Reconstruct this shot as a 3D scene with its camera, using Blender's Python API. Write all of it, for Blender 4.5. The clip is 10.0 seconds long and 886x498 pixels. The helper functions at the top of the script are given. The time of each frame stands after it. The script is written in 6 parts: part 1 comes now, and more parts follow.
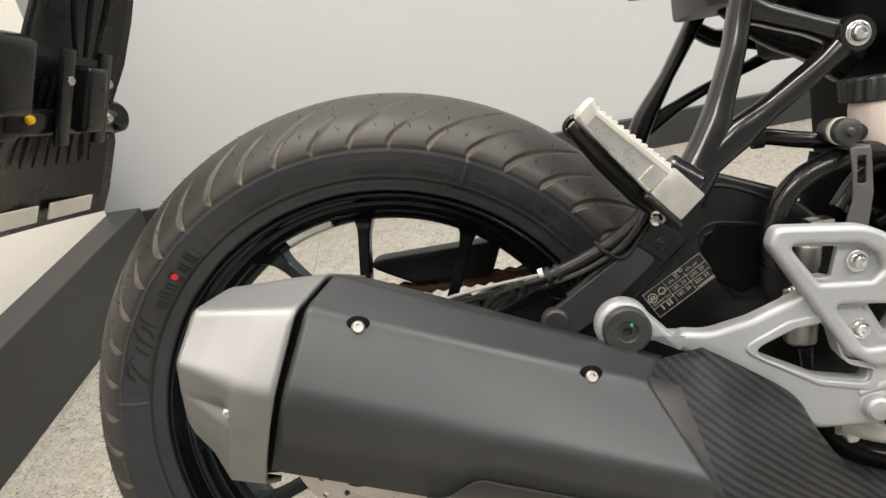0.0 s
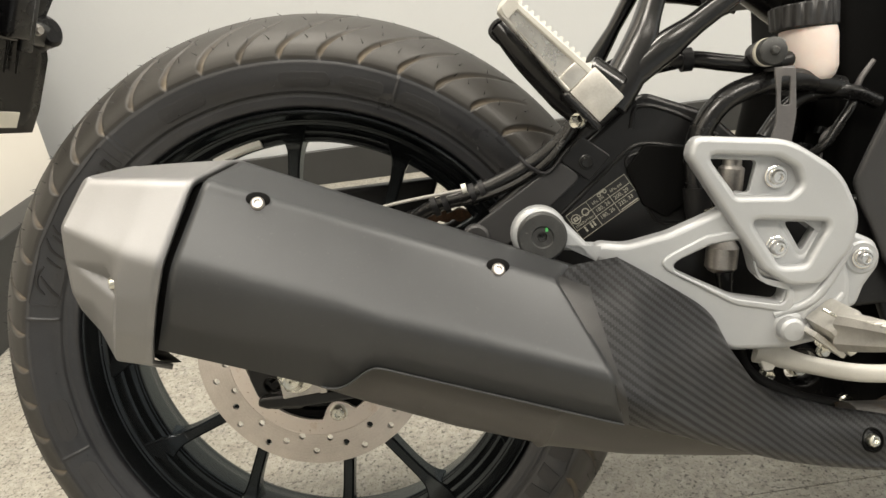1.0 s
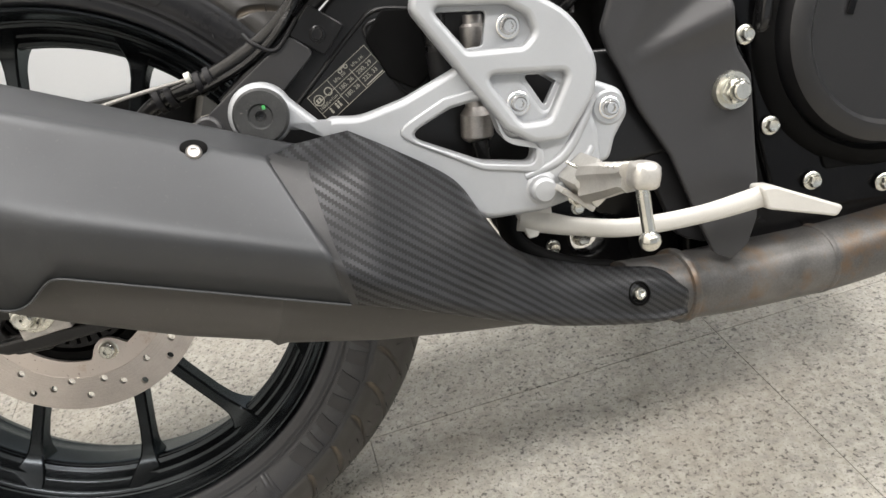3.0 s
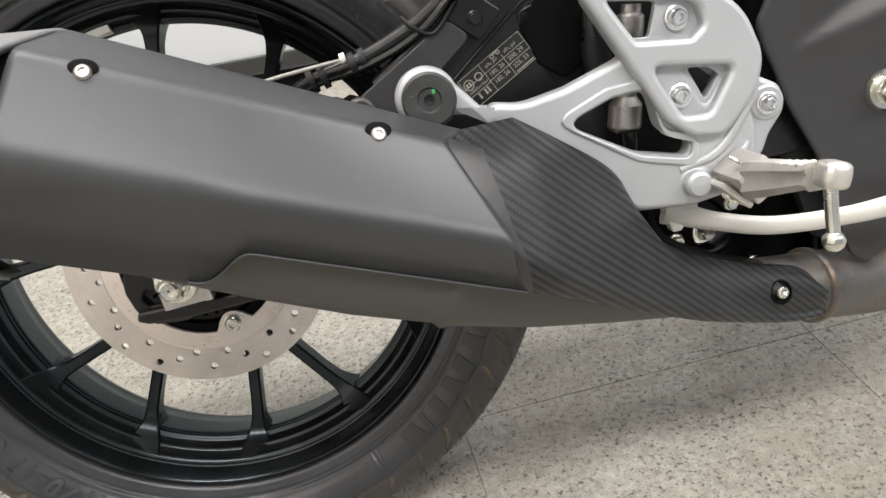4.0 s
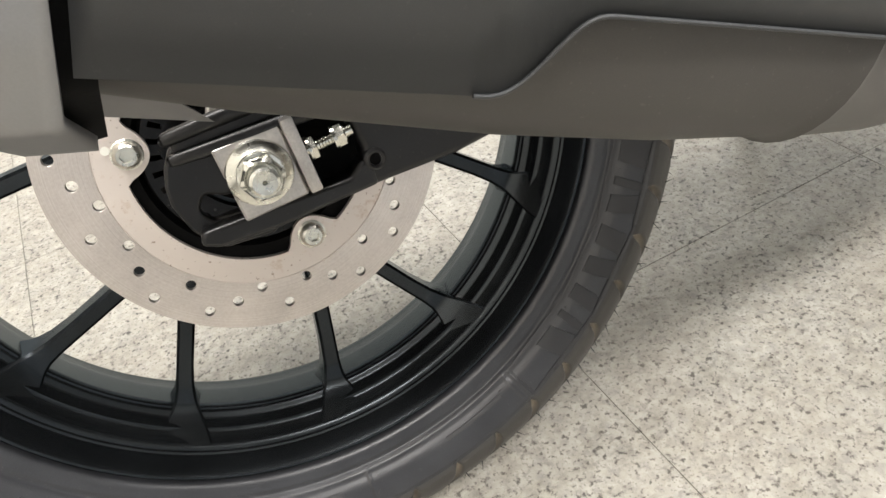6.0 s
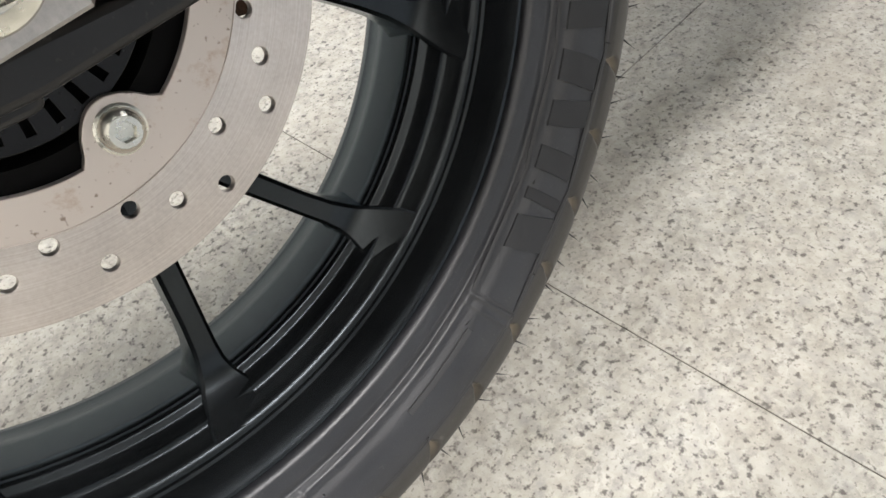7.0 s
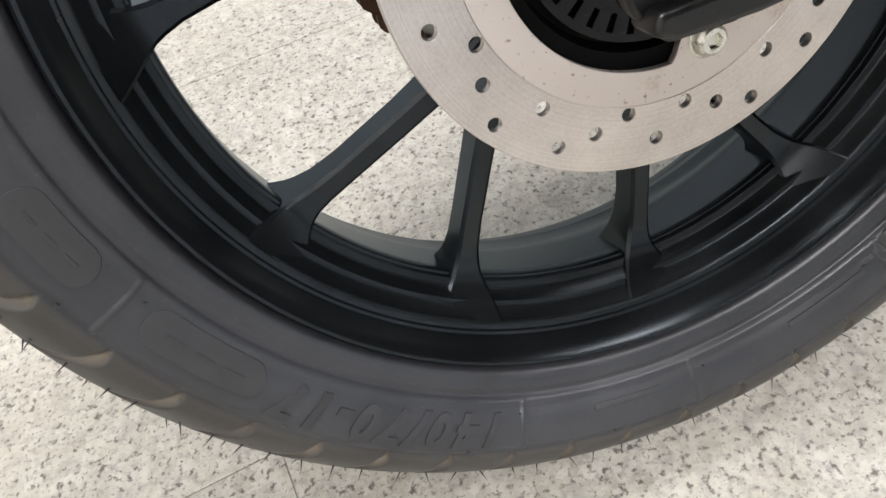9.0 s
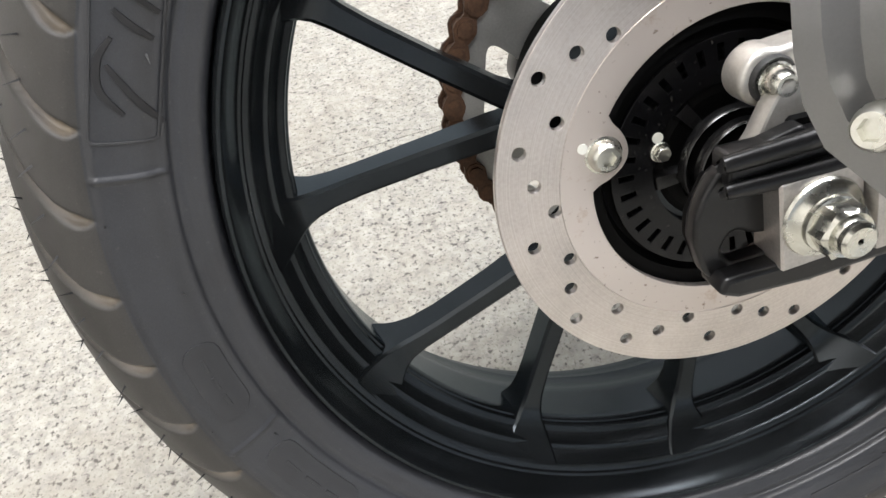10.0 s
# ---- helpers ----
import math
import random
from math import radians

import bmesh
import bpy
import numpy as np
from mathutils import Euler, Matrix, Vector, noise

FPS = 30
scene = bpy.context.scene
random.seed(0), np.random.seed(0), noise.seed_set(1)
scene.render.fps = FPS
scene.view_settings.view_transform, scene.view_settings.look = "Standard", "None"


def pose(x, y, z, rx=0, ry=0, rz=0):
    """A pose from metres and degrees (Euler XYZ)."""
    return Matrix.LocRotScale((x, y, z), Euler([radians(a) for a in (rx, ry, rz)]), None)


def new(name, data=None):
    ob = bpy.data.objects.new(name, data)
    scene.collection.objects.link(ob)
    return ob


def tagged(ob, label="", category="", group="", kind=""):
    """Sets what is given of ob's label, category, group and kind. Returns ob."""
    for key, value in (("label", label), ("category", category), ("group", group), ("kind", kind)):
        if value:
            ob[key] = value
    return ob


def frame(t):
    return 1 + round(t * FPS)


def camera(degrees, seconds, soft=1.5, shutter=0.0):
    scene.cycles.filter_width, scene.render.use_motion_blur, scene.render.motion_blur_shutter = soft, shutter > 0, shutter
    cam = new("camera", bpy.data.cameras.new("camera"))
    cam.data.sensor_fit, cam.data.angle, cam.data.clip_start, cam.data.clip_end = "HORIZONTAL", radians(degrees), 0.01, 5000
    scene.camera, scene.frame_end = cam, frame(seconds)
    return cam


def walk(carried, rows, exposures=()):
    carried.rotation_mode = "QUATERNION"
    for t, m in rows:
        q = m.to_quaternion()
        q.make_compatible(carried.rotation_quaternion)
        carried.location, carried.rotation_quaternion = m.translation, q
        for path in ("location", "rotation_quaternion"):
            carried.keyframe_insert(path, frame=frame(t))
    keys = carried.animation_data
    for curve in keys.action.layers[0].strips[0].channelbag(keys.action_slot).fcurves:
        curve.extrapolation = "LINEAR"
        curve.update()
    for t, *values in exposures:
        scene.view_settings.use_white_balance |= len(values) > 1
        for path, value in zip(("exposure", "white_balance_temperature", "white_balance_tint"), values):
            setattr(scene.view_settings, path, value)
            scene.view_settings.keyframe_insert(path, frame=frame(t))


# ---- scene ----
cam = camera(63.49, 10.0)
# seconds, eye x, y, z, yaw, pitch, roll
ROWS = [
    (0.0, 0.1359, -0.6084, 0.7741, 5.77, -26.70, -10.89),
    (0.5, 0.1279, -0.6436, 0.7114, 5.14, -25.57, -7.18),
    (1.0, 0.1677, -0.6327, 0.6868, 3.29, -25.74, -6.86),
    (1.5, 0.2235, -0.6195, 0.6536, -0.01, -27.23, -7.74),
    (2.0, 0.2693, -0.6123, 0.6260, -3.38, -29.37, -8.86),
    (2.2, 0.2795, -0.6144, 0.6175, -4.15, -30.10, -9.23),
    (3.3, 0.2552, -0.6186, 0.6200, -5.37, -32.10, -9.52),
    (3.5, 0.2388, -0.6156, 0.6226, -4.55, -32.28, -9.34),
    (4.0, 0.1866, -0.6058, 0.6327, -2.66, -32.69, -8.53),
    (4.5, 0.1272, -0.5932, 0.6379, -1.84, -33.67, -6.36),
    (5.0, 0.0451, -0.5866, 0.6468, -3.67, -35.02, -3.60),
    (5.2, 0.0399, -0.5861, 0.6399, -4.32, -35.46, -2.73),
    (6.3, -0.0207, -0.3692, 0.4710, -25.30, -42.75, -10.83),
    (6.5, -0.0209, -0.3406, 0.4418, -30.37, -43.89, -9.78),
    (7.0, -0.0173, -0.3006, 0.3942, -35.31, -48.04, -9.98),
    (7.5, -0.0297, -0.2837, 0.3800, -33.42, -53.96, -12.95),
    (8.0, -0.0633, -0.2888, 0.3814, -25.08, -56.91, -20.63),
    (8.5, -0.1171, -0.2941, 0.4007, -14.58, -54.78, -20.10),
    (8.8, -0.1365, -0.2910, 0.4274, -11.62, -52.64, -15.87),
    (9.0, -0.1483, -0.2938, 0.4524, -10.09, -50.79, -13.37),
    (9.5, -0.1599, -0.3019, 0.5006, -8.38, -46.25, -10.36),
    (9.8, -0.1622, -0.2940, 0.5258, -7.69, -46.05, -9.11),
    (10.0, -0.1659, -0.2868, 0.5375, -7.70, -46.16, -8.41),
]


def eye_pose(x, y, z, yaw, pitch, roll):
    return Matrix.Translation((x, y, z)) @ pose(0, 0, 0, 0, 0, yaw) @ pose(0, 0, 0, 90 + pitch, 0, 0) @ pose(0, 0, 0, 0, 0, roll)


# seconds, stops, kelvin, tint: the camera's own exposure and white balance
EXPOSURES = [(0.0, -0.07, 6600, 12), (0.5, -0.03, 6900, 10), (1.0, 0.05, 6950, 10), (1.5, 0.20, 7000, 12), (2.0, 0.28, 7020, 13), (2.3, 0.28, 6620, 13), (3.5, 0.24, 6300, 13), (4.5, 0.28, 6330, 13),
             (5.0, 0.33, 6380, 13), (6.5, 0.60, 6320, 12), (7.5, 0.42, 6020, 13), (8.0, 0.36, 6020, 13), (9.0, 0.50, 6080, 14), (9.5, 0.48, 6030, 13), (10.0, 0.47, 6000, 13)]
walk(cam, [(t, eye_pose(*row)) for t, *row in ROWS], EXPOSURES)

# ---- light ----
world = bpy.data.worlds.new("room_world")
scene.world = world
world.use_nodes = True
world.node_tree.nodes["Background"].inputs[0].default_value = (0.9, 0.95, 1.0, 1)
world.node_tree.nodes["Background"].inputs[1].default_value = 0.25

CEILING = 3.0
TURN = radians(5.3)          # the room and its floor tiles stand turned against the motorcycle


def room(x, y, z=0.0):
    """A place in the room's own axes, turned into the world."""
    return Vector((x * math.cos(TURN) - y * math.sin(TURN), x * math.sin(TURN) + y * math.cos(TURN), z))


LAMPS = [(-0.25, -1.65), (1.8, -1.65), (-0.25, 0.36), (1.8, 0.36), (3.6, -1.65)]
LAMP_POWER = 44.5
for lx, ly in LAMPS:
    light = bpy.data.lights.new("ceiling_lamp", "AREA")
    light.shape, light.size, light.size_y = "RECTANGLE", 1.15, 0.55
    light.energy, light.color = LAMP_POWER, (1.0, 0.965, 0.905)
    lamp = new("ceiling_lamp", light)
    lamp.matrix_world = Matrix.Translation(room(lx, ly, CEILING - 0.055)) @ Matrix.Rotation(TURN, 4, "Z")


# ---- materials ----
def ramp(nt, fac, stops):
    r = nt.nodes.new("ShaderNodeValToRGB")
    els = r.color_ramp.elements
    while len(els) < len(stops):
        els.new(0.5)
    for e, (p, c) in zip(els, stops):
        e.position, e.color = p, (*c, 1) if len(c) == 3 else c
    nt.links.new(fac, r.inputs[0])
    return r.outputs[0]


def grey(v):
    return (v, v, v)


def noise_out(nt, vec, scale, detail=4.0, rough=0.6):
    n = nt.nodes.new("ShaderNodeTexNoise")
    n.inputs["Scale"].default_value, n.inputs["Detail"].default_value, n.inputs["Roughness"].default_value = scale, detail, rough
    nt.links.new(vec, n.inputs["Vector"])
    return n.outputs[0]


def math_node(nt, op, a, b=None):
    m = nt.nodes.new("ShaderNodeMath")
    m.operation = op
    for i, v in enumerate((a, b)):
        if v is None:
            continue
        if isinstance(v, (int, float)):
            m.inputs[i].default_value = v
        else:
            nt.links.new(v, m.inputs[i])
    return m.outputs[0]


def mix_rgb(nt, fac, a, b, mode="MIX"):
    m = nt.nodes.new("ShaderNodeMix")
    m.data_type, m.blend_type = "RGBA", mode
    for sock, v in ((m.inputs[0], fac), (m.inputs[6], a), (m.inputs[7], b)):
        if isinstance(v, (int, float)):
            sock.default_value = v
        elif isinstance(v, tuple):
            sock.default_value = (*v, 1)
        else:
            nt.links.new(v, sock)
    return m.outputs[2]


def material(name, color, rough=0.5, metal=0.0, vary=0.12, grain=900.0, stains=14.0, bump=0.05, rough_vary=0.12, dust=0.0, dist=0.0006, spec=0.5):
    """A surface with fine grain, larger blotches, uneven gloss and, if asked, a thin film of dust."""
    mat = bpy.data.materials.new(name)
    mat.use_nodes = True
    nt = mat.node_tree
    bsdf = nt.nodes["Principled BSDF"]
    geo = nt.nodes.new("ShaderNodeTexCoord")
    vec = geo.outputs["Object"]
    fine, big = noise_out(nt, vec, grain, 3.0), noise_out(nt, vec, stains, 5.0)
    lo, hi = [tuple(max(0, c * f) for c in color) for f in (1 - vary, 1 + vary)]
    base = ramp(nt, big, [(0.3, lo), (0.7, hi)])
    base = mix_rgb(nt, 0.25 * vary / 0.12 if vary < 0.4 else 0.6, base, ramp(nt, fine, [(0.3, grey(0.35)), (0.7, grey(0.65))]), "OVERLAY")
    if dust:
        specks = ramp(nt, noise_out(nt, vec, 420.0, 2.0), [(0.66, grey(0)), (0.74, grey(1))])
        base = mix_rgb(nt, math_node(nt, "MULTIPLY", specks, dust), base, (0.45, 0.42, 0.37))
    nt.links.new(base, bsdf.inputs["Base Color"])
    r = ramp(nt, big, [(0.25, grey(max(0.03, rough - rough_vary))), (0.75, grey(min(1, rough + rough_vary)))])
    nt.links.new(r, bsdf.inputs["Roughness"])
    bsdf.inputs["Metallic"].default_value = metal
    bsdf.inputs["Specular IOR Level"].default_value = spec
    if bump:
        b = nt.nodes.new("ShaderNodeBump")
        b.inputs["Strength"].default_value, b.inputs["Distance"].default_value = bump, dist
        nt.links.new(fine, b.inputs["Height"])
        nt.links.new(b.outputs[0], bsdf.inputs["Normal"])
    return mat


M_RIM = material("dark_metallic_wheel_paint", (0.0325, 0.0362, 0.0392), 0.24, 0.85, 0.2, 1400, 20, 0.03, 0.04, dust=0.015, spec=0.30)
M_RIM.node_tree.nodes["Principled BSDF"].inputs["Specular Tint"].default_value = (0.62, 0.68, 0.725, 1)
M_HANGER = material("semi_gloss_black_casting", (0.0050, 0.0050, 0.0052), 0.22, 0.0, 0.2, 1300, 16, 0.06, 0.05, dust=0.03, spec=0.60)
M_CAST = material("dull_cast_aluminium", (0.56, 0.545, 0.51), 0.42, 0.75, 0.12, 700, 60, 0.2, 0.08)
M_SWING = material("black_swingarm_paint", (0.0060, 0.0060, 0.0065), 0.35, 0.0, 0.2, 900, 18, 0.05, 0.06, dust=0.03, spec=0.40)
M_FRAME = material("black_frame_paint", (0.0035, 0.0035, 0.004), 0.23, 0.0, 0.2, 900, 16, 0.04, 0.06, dust=0.09, spec=0.25)
M_MUFFLER = material("matt_black_heat_coating", (0.051, 0.0535, 0.0565), 0.42, 0.50, 0.10, 2600, 9, 0.08, 0.05, dust=0.03, dist=0.0003)
M_CORE = material("warm_grey_heat_coating", (0.055, 0.052, 0.048), 0.55, 0.2, 0.12, 1800, 11, 0.10, 0.06, dust=0.05)
M_CAP = material("satin_silver_end_cap", (0.255, 0.255, 0.258), 0.50, 0.85, 0.04, 1500, 8, 0.05, 0.05)
M_BRACKET = material("silver_bracket_paint", (0.405, 0.419, 0.433), 0.48, 0.40, 0.05, 1900, 12, 0.08, 0.06)
M_ZINC = material("bright_zinc_bolt", (0.60, 0.595, 0.54), 0.26, 1.0, 0.12, 700, 60, 0.05, 0.10)
M_BOLT = material("bright_socket_bolt", (0.74, 0.735, 0.72), 0.20, 1.0, 0.08, 700, 60, 0.03, 0.06)
M_STEEL = material("bare_steel_block", (0.45, 0.43, 0.41), 0.42, 0.9, 0.16, 700, 50, 0.10, 0.12)
M_ALU = material("polished_footrest_aluminium", (0.66, 0.64, 0.60), 0.30, 0.95, 0.10, 900, 40, 0.08, 0.08)
M_PLASTIC = material("black_moulded_plastic", (0.010, 0.010, 0.011), 0.50, 0.0, 0.15, 1200, 18, 0.10, 0.08, dust=0.02, spec=0.25)
M_TAIL = material("glossy_black_tail_plastic", (0.0055, 0.0055, 0.006), 0.28, 0.0, 0.2, 900, 16, 0.06, 0.08, dust=0.02, spec=0.28)
M_PANEL = material("dark_grey_side_panel", (0.029, 0.029, 0.030), 0.40, 0.0, 0.10, 2200, 8, 0.08, 0.05, dust=0.02)
M_STRIP = material("plain_grey_cover_strip", (0.020, 0.020, 0.0205), 0.46, 0.0, 0.30, 2200, 45, 0.10, 0.06, dust=0.03)
M_HOSE = material("black_rubber_hose", (0.0065, 0.0065, 0.0068), 0.27, 0.0, 0.18, 900, 30, 0.06, 0.08, dust=0.03, spec=0.45)
M_ENGINE = material("gloss_black_engine_case", (0.0025, 0.0025, 0.0028), 0.22, 0.0, 0.2, 800, 14, 0.04, 0.08, dust=0.02, spec=0.16)
M_LID = material("satin_black_clutch_lid", (0.0085, 0.0085, 0.009), 0.42, 0.0, 0.12, 1500, 10, 0.06, 0.05, dust=0.03)
M_PEDAL = material("pale_painted_lever", (0.51, 0.50, 0.465), 0.42, 0.1, 0.06, 900, 18, 0.06, 0.08)
M_CHAIN = material("rusty_chain_links", (0.10, 0.055, 0.032), 0.62, 0.55, 0.35, 500, 120, 0.25, 0.15)
M_SPROCKET = material("sprocket_steel", (0.42, 0.42, 0.40), 0.45, 0.85, 0.12, 700, 40, 0.10, 0.10)
M_STRAP = material("dull_grey_steel_strap", (0.13, 0.125, 0.125), 0.45, 0.5, 0.12, 900, 30, 0.06, 0.08)
M_TIE = material("dull_grey_nylon", (0.30, 0.29, 0.27), 0.5, 0.0, 0.12, 900, 40, 0.06, 0.08)
M_CAPBLACK = material("black_reservoir_cap", (0.02, 0.02, 0.021), 0.42, 0.0, 0.15, 900, 20, 0.08, 0.08)
M_WEIGHT = material("silver_wheel_weight", (0.80, 0.80, 0.78), 0.4, 0.15, 0.08, 900, 30, 0.06, 0.06)
M_RUBBERCAP = material("black_rubber_plug", (0.030, 0.031, 0.031), 0.48, 0.0, 0.30, 1200, 90, 0.12, 0.10, dust=0.22)
M_WALL = material("pale_grey_wall_paint", (0.525, 0.543, 0.556), 0.75, 0.0, 0.02, 260, 1.2, 0.05, 0.05)
# for the unseen walls, tinted cool so they reflect bluish fill
M_FARWALL = material("cool_grey_fill_wall", (0.52, 0.56, 0.61), 0.8, 0.0, 0.05, 260, 1.2, 0.05, 0.05)
M_WALLWARM = material("cream_white_wall_paint", (0.80, 0.765, 0.70), 0.7, 0.0, 0.02, 260, 1.2, 0.05, 0.05)
M_SKIRT = material("dark_grey_skirting", (0.030, 0.031, 0.031), 0.45, 0.0, 0.15, 500, 6, 0.06, 0.08, dust=0.06)
M_CEIL = material("pale_ceiling_board", (0.64, 0.64, 0.63), 0.85, 0.0, 0.03, 120, 2, 0.08, 0.03)
M_GROUT = material("grey_joint_filler", (0.36, 0.34, 0.30), 0.85, 0.0, 0.2, 300, 10, 0.2, 0.05)
M_WHITEINK = material("off_white_print", (0.72, 0.72, 0.66), 0.6, 0.0, 0.04, 400, 20, 0.0, 0.05)
M_PRINT = material("dim_label_print", (0.34, 0.33, 0.28), 0.6, 0.0, 0.10, 400, 60, 0.0, 0.05)
M_STICKER = material("black_label_film", (0.010, 0.010, 0.010), 0.35, 0.0, 0.1, 400, 20, 0.02, 0.05)
M_RED = material("red_paint_dot", (0.62, 0.02, 0.025), 0.5, 0.0, 0.08, 600, 60, 0.05, 0.05)
M_AMBER = material("amber_reflector", (0.75, 0.42, 0.02), 0.25, 0.0, 0.05, 400, 30, 0.02, 0.04)
M_GREEN = material("green_paint_mark", (0.06, 0.36, 0.10), 0.55, 0.0, 0.05, 600, 60, 0.03, 0.05)
M_PALE = material("pale_reflective_strip", (0.70, 0.67, 0.58), 0.5, 0.0, 0.06, 400, 30, 0.04, 0.05)
# Near-black for inner parts: the shade on them is put into the colour
M_SHADOWED = material("black_inner_shade", (0.0025, 0.0025, 0.0025), 0.6, 0.0, 0.2, 500, 12, 0.10, 0.08, dust=0.006, spec=0.07)


def rubber(name, color, rough, dusty):
    """Tyre rubber, its grooves holding pale road dust (the groove attribute), with faint smears."""
    mat = material(name, color, rough, 0.0, 0.24, 1500, 13, 0.12, 0.10, dust=0.04)
    nt = mat.node_tree
    bsdf = nt.nodes["Principled BSDF"]
    old = bsdf.inputs["Base Color"].links[0].from_socket
    at = nt.nodes.new("ShaderNodeAttribute")
    at.attribute_name = "groove"
    vec = nt.nodes.new("ShaderNodeTexCoord").outputs["Object"]
    patch = ramp(nt, noise_out(nt, vec, 30.0, 4.0), [(0.35, grey(0.35)), (0.65, grey(1.0))])
    fac = math_node(nt, "MULTIPLY", math_node(nt, "MULTIPLY", at.outputs["Fac"], patch), dusty)
    nt.links.new(mix_rgb(nt, fac, old, (0.21, 0.172, 0.125)), bsdf.inputs["Base Color"])
    return mat


M_TYRE = rubber("black_tyre_rubber", (0.0275, 0.0286, 0.0318), 0.33, 0.80)
M_TREAD = rubber("dusty_tread_rubber", (0.034, 0.032, 0.029), 0.50, 1.0)
M_BLOCK = material("dark_moulded_blocks", (0.0165, 0.0170, 0.0185), 0.46, 0.0, 0.12, 1500, 40, 0.08, 0.06)
M_LETTER = material("raised_tyre_lettering", (0.0245, 0.0250, 0.0268), 0.55, 0.0, 0.12, 1500, 40, 0.10, 0.06)
M_SCRIPT = material("dark_tyre_script", (0.010, 0.010, 0.011), 0.50, 0.0, 0.12, 1500, 40, 0.06, 0.06)
M_OVAL = material("mould_plate_rubber", (0.0265, 0.0272, 0.0292), 0.62, 0.0, 0.12, 2200, 60, 0.20, 0.06)


def disc_metal():
    """Brushed brake disc: turned rings on the swept band, dull stained carrier inside with a little rust."""
    mat = material("brushed_brake_disc_steel", (0.570, 0.525, 0.490), 0.34, 0.9, 0.13, 600, 22, 0.0, 0.05)
    nt = mat.node_tree
    bsdf = nt.nodes["Principled BSDF"]
    old = bsdf.inputs["Base Color"].links[0].from_socket
    vec = nt.nodes.new("ShaderNodeTexCoord").outputs["Object"]
    sep = nt.nodes.new("ShaderNodeSeparateXYZ")
    nt.links.new(vec, sep.inputs[0])
    rr = math_node(nt, "SQRT", math_node(nt, "ADD", math_node(nt, "POWER", sep.outputs[0], 2.0), math_node(nt, "POWER", sep.outputs[2], 2.0)))
    rings = nt.nodes.new("ShaderNodeTexNoise")
    rings.noise_dimensions = "1D"
    rings.inputs["Scale"].default_value, rings.inputs["Detail"].default_value = 1500.0, 3.0
    nt.links.new(rr, rings.inputs["W"])
    inner = math_node(nt, "LESS_THAN", rr, 0.0826)
    rust = ramp(nt, noise_out(nt, vec, 75.0, 7.0, 0.7), [(0.58, grey(0)), (0.72, grey(0.6))])
    dull = mix_rgb(nt, rust, (0.62, 0.565, 0.525), (0.36, 0.22, 0.12))
    spots = ramp(nt, noise_out(nt, vec, 330.0, 2.0, 0.5), [(0.66, grey(0)), (0.74, grey(0.75))])
    dull = mix_rgb(nt, spots, dull, (0.20, 0.14, 0.10))
    band = mix_rgb(nt, 0.14, old, ramp(nt, rings.outputs[0], [(0.3, grey(0.2)), (0.7, grey(0.8))]), "OVERLAY")
    nt.links.new(mix_rgb(nt, inner, band, dull), bsdf.inputs["Base Color"])
    nt.links.new(mix_rgb(nt, inner, grey(0.34), grey(0.52)), bsdf.inputs["Roughness"])
    b = nt.nodes.new("ShaderNodeBump")
    b.inputs["Strength"].default_value, b.inputs["Distance"].default_value = 0.10, 0.0002
    turned_way = nt.nodes.new("ShaderNodeTangent")
    turned_way.direction_type, turned_way.axis = "RADIAL", "Y"
    bsdf.inputs["Anisotropic"].default_value = 0.55
    nt.links.new(turned_way.outputs[0], bsdf.inputs["Tangent"])
    nt.links.new(rings.outputs[0], b.inputs["Height"])
    nt.links.new(b.outputs[0], bsdf.inputs["Normal"])
    return mat


M_DISC = disc_metal()


def carbon_weave():
    """Moulded twill: little square steps that climb one by one into slanting ribs."""
    mat = material("carbon_twill_plastic", (0.0048, 0.0048, 0.0052), 0.44, 0.0, 0.08, 1500, 10, 0.0, 0.04, spec=0.36)
    nt = mat.node_tree
    bsdf = nt.nodes["Principled BSDF"]
    old = bsdf.inputs["Base Color"].links[0].from_socket
    sep = nt.nodes.new("ShaderNodeSeparateXYZ")
    nt.links.new(nt.nodes.new("ShaderNodeTexCoord").outputs["Object"], sep.inputs[0])
    a, c = radians(2), 0.0016
    u = math_node(nt, "ADD", math_node(nt, "MULTIPLY", sep.outputs[0], math.cos(a) / c), math_node(nt, "MULTIPLY", sep.outputs[2], math.sin(a) / c))
    v = math_node(nt, "ADD", math_node(nt, "MULTIPLY", sep.outputs[0], -math.sin(a) / c), math_node(nt, "MULTIPLY", sep.outputs[2], math.cos(a) / c))
    u, v = math_node(nt, "ADD", u, 4000.0), math_node(nt, "ADD", v, 4000.0)
    cell = math_node(nt, "MODULO", math_node(nt, "ADD", math_node(nt, "FLOOR", u), math_node(nt, "FLOOR", v)), 4.0)
    warp = math_node(nt, "LESS_THAN", cell, 1.5)
    nt.links.new(mix_rgb(nt, warp, old, (0.021, 0.022, 0.024)), bsdf.inputs["Base Color"])
    nt.links.new(mix_rgb(nt, warp, grey(0.52), grey(0.38)), bsdf.inputs["Roughness"])
    b = nt.nodes.new("ShaderNodeBump")
    b.inputs["Strength"].default_value, b.inputs["Distance"].default_value = 0.8, 0.0006
    nt.links.new(warp, b.inputs["Height"])
    nt.links.new(b.outputs[0], bsdf.inputs["Normal"])
    return mat


M_CARBON = carbon_weave()


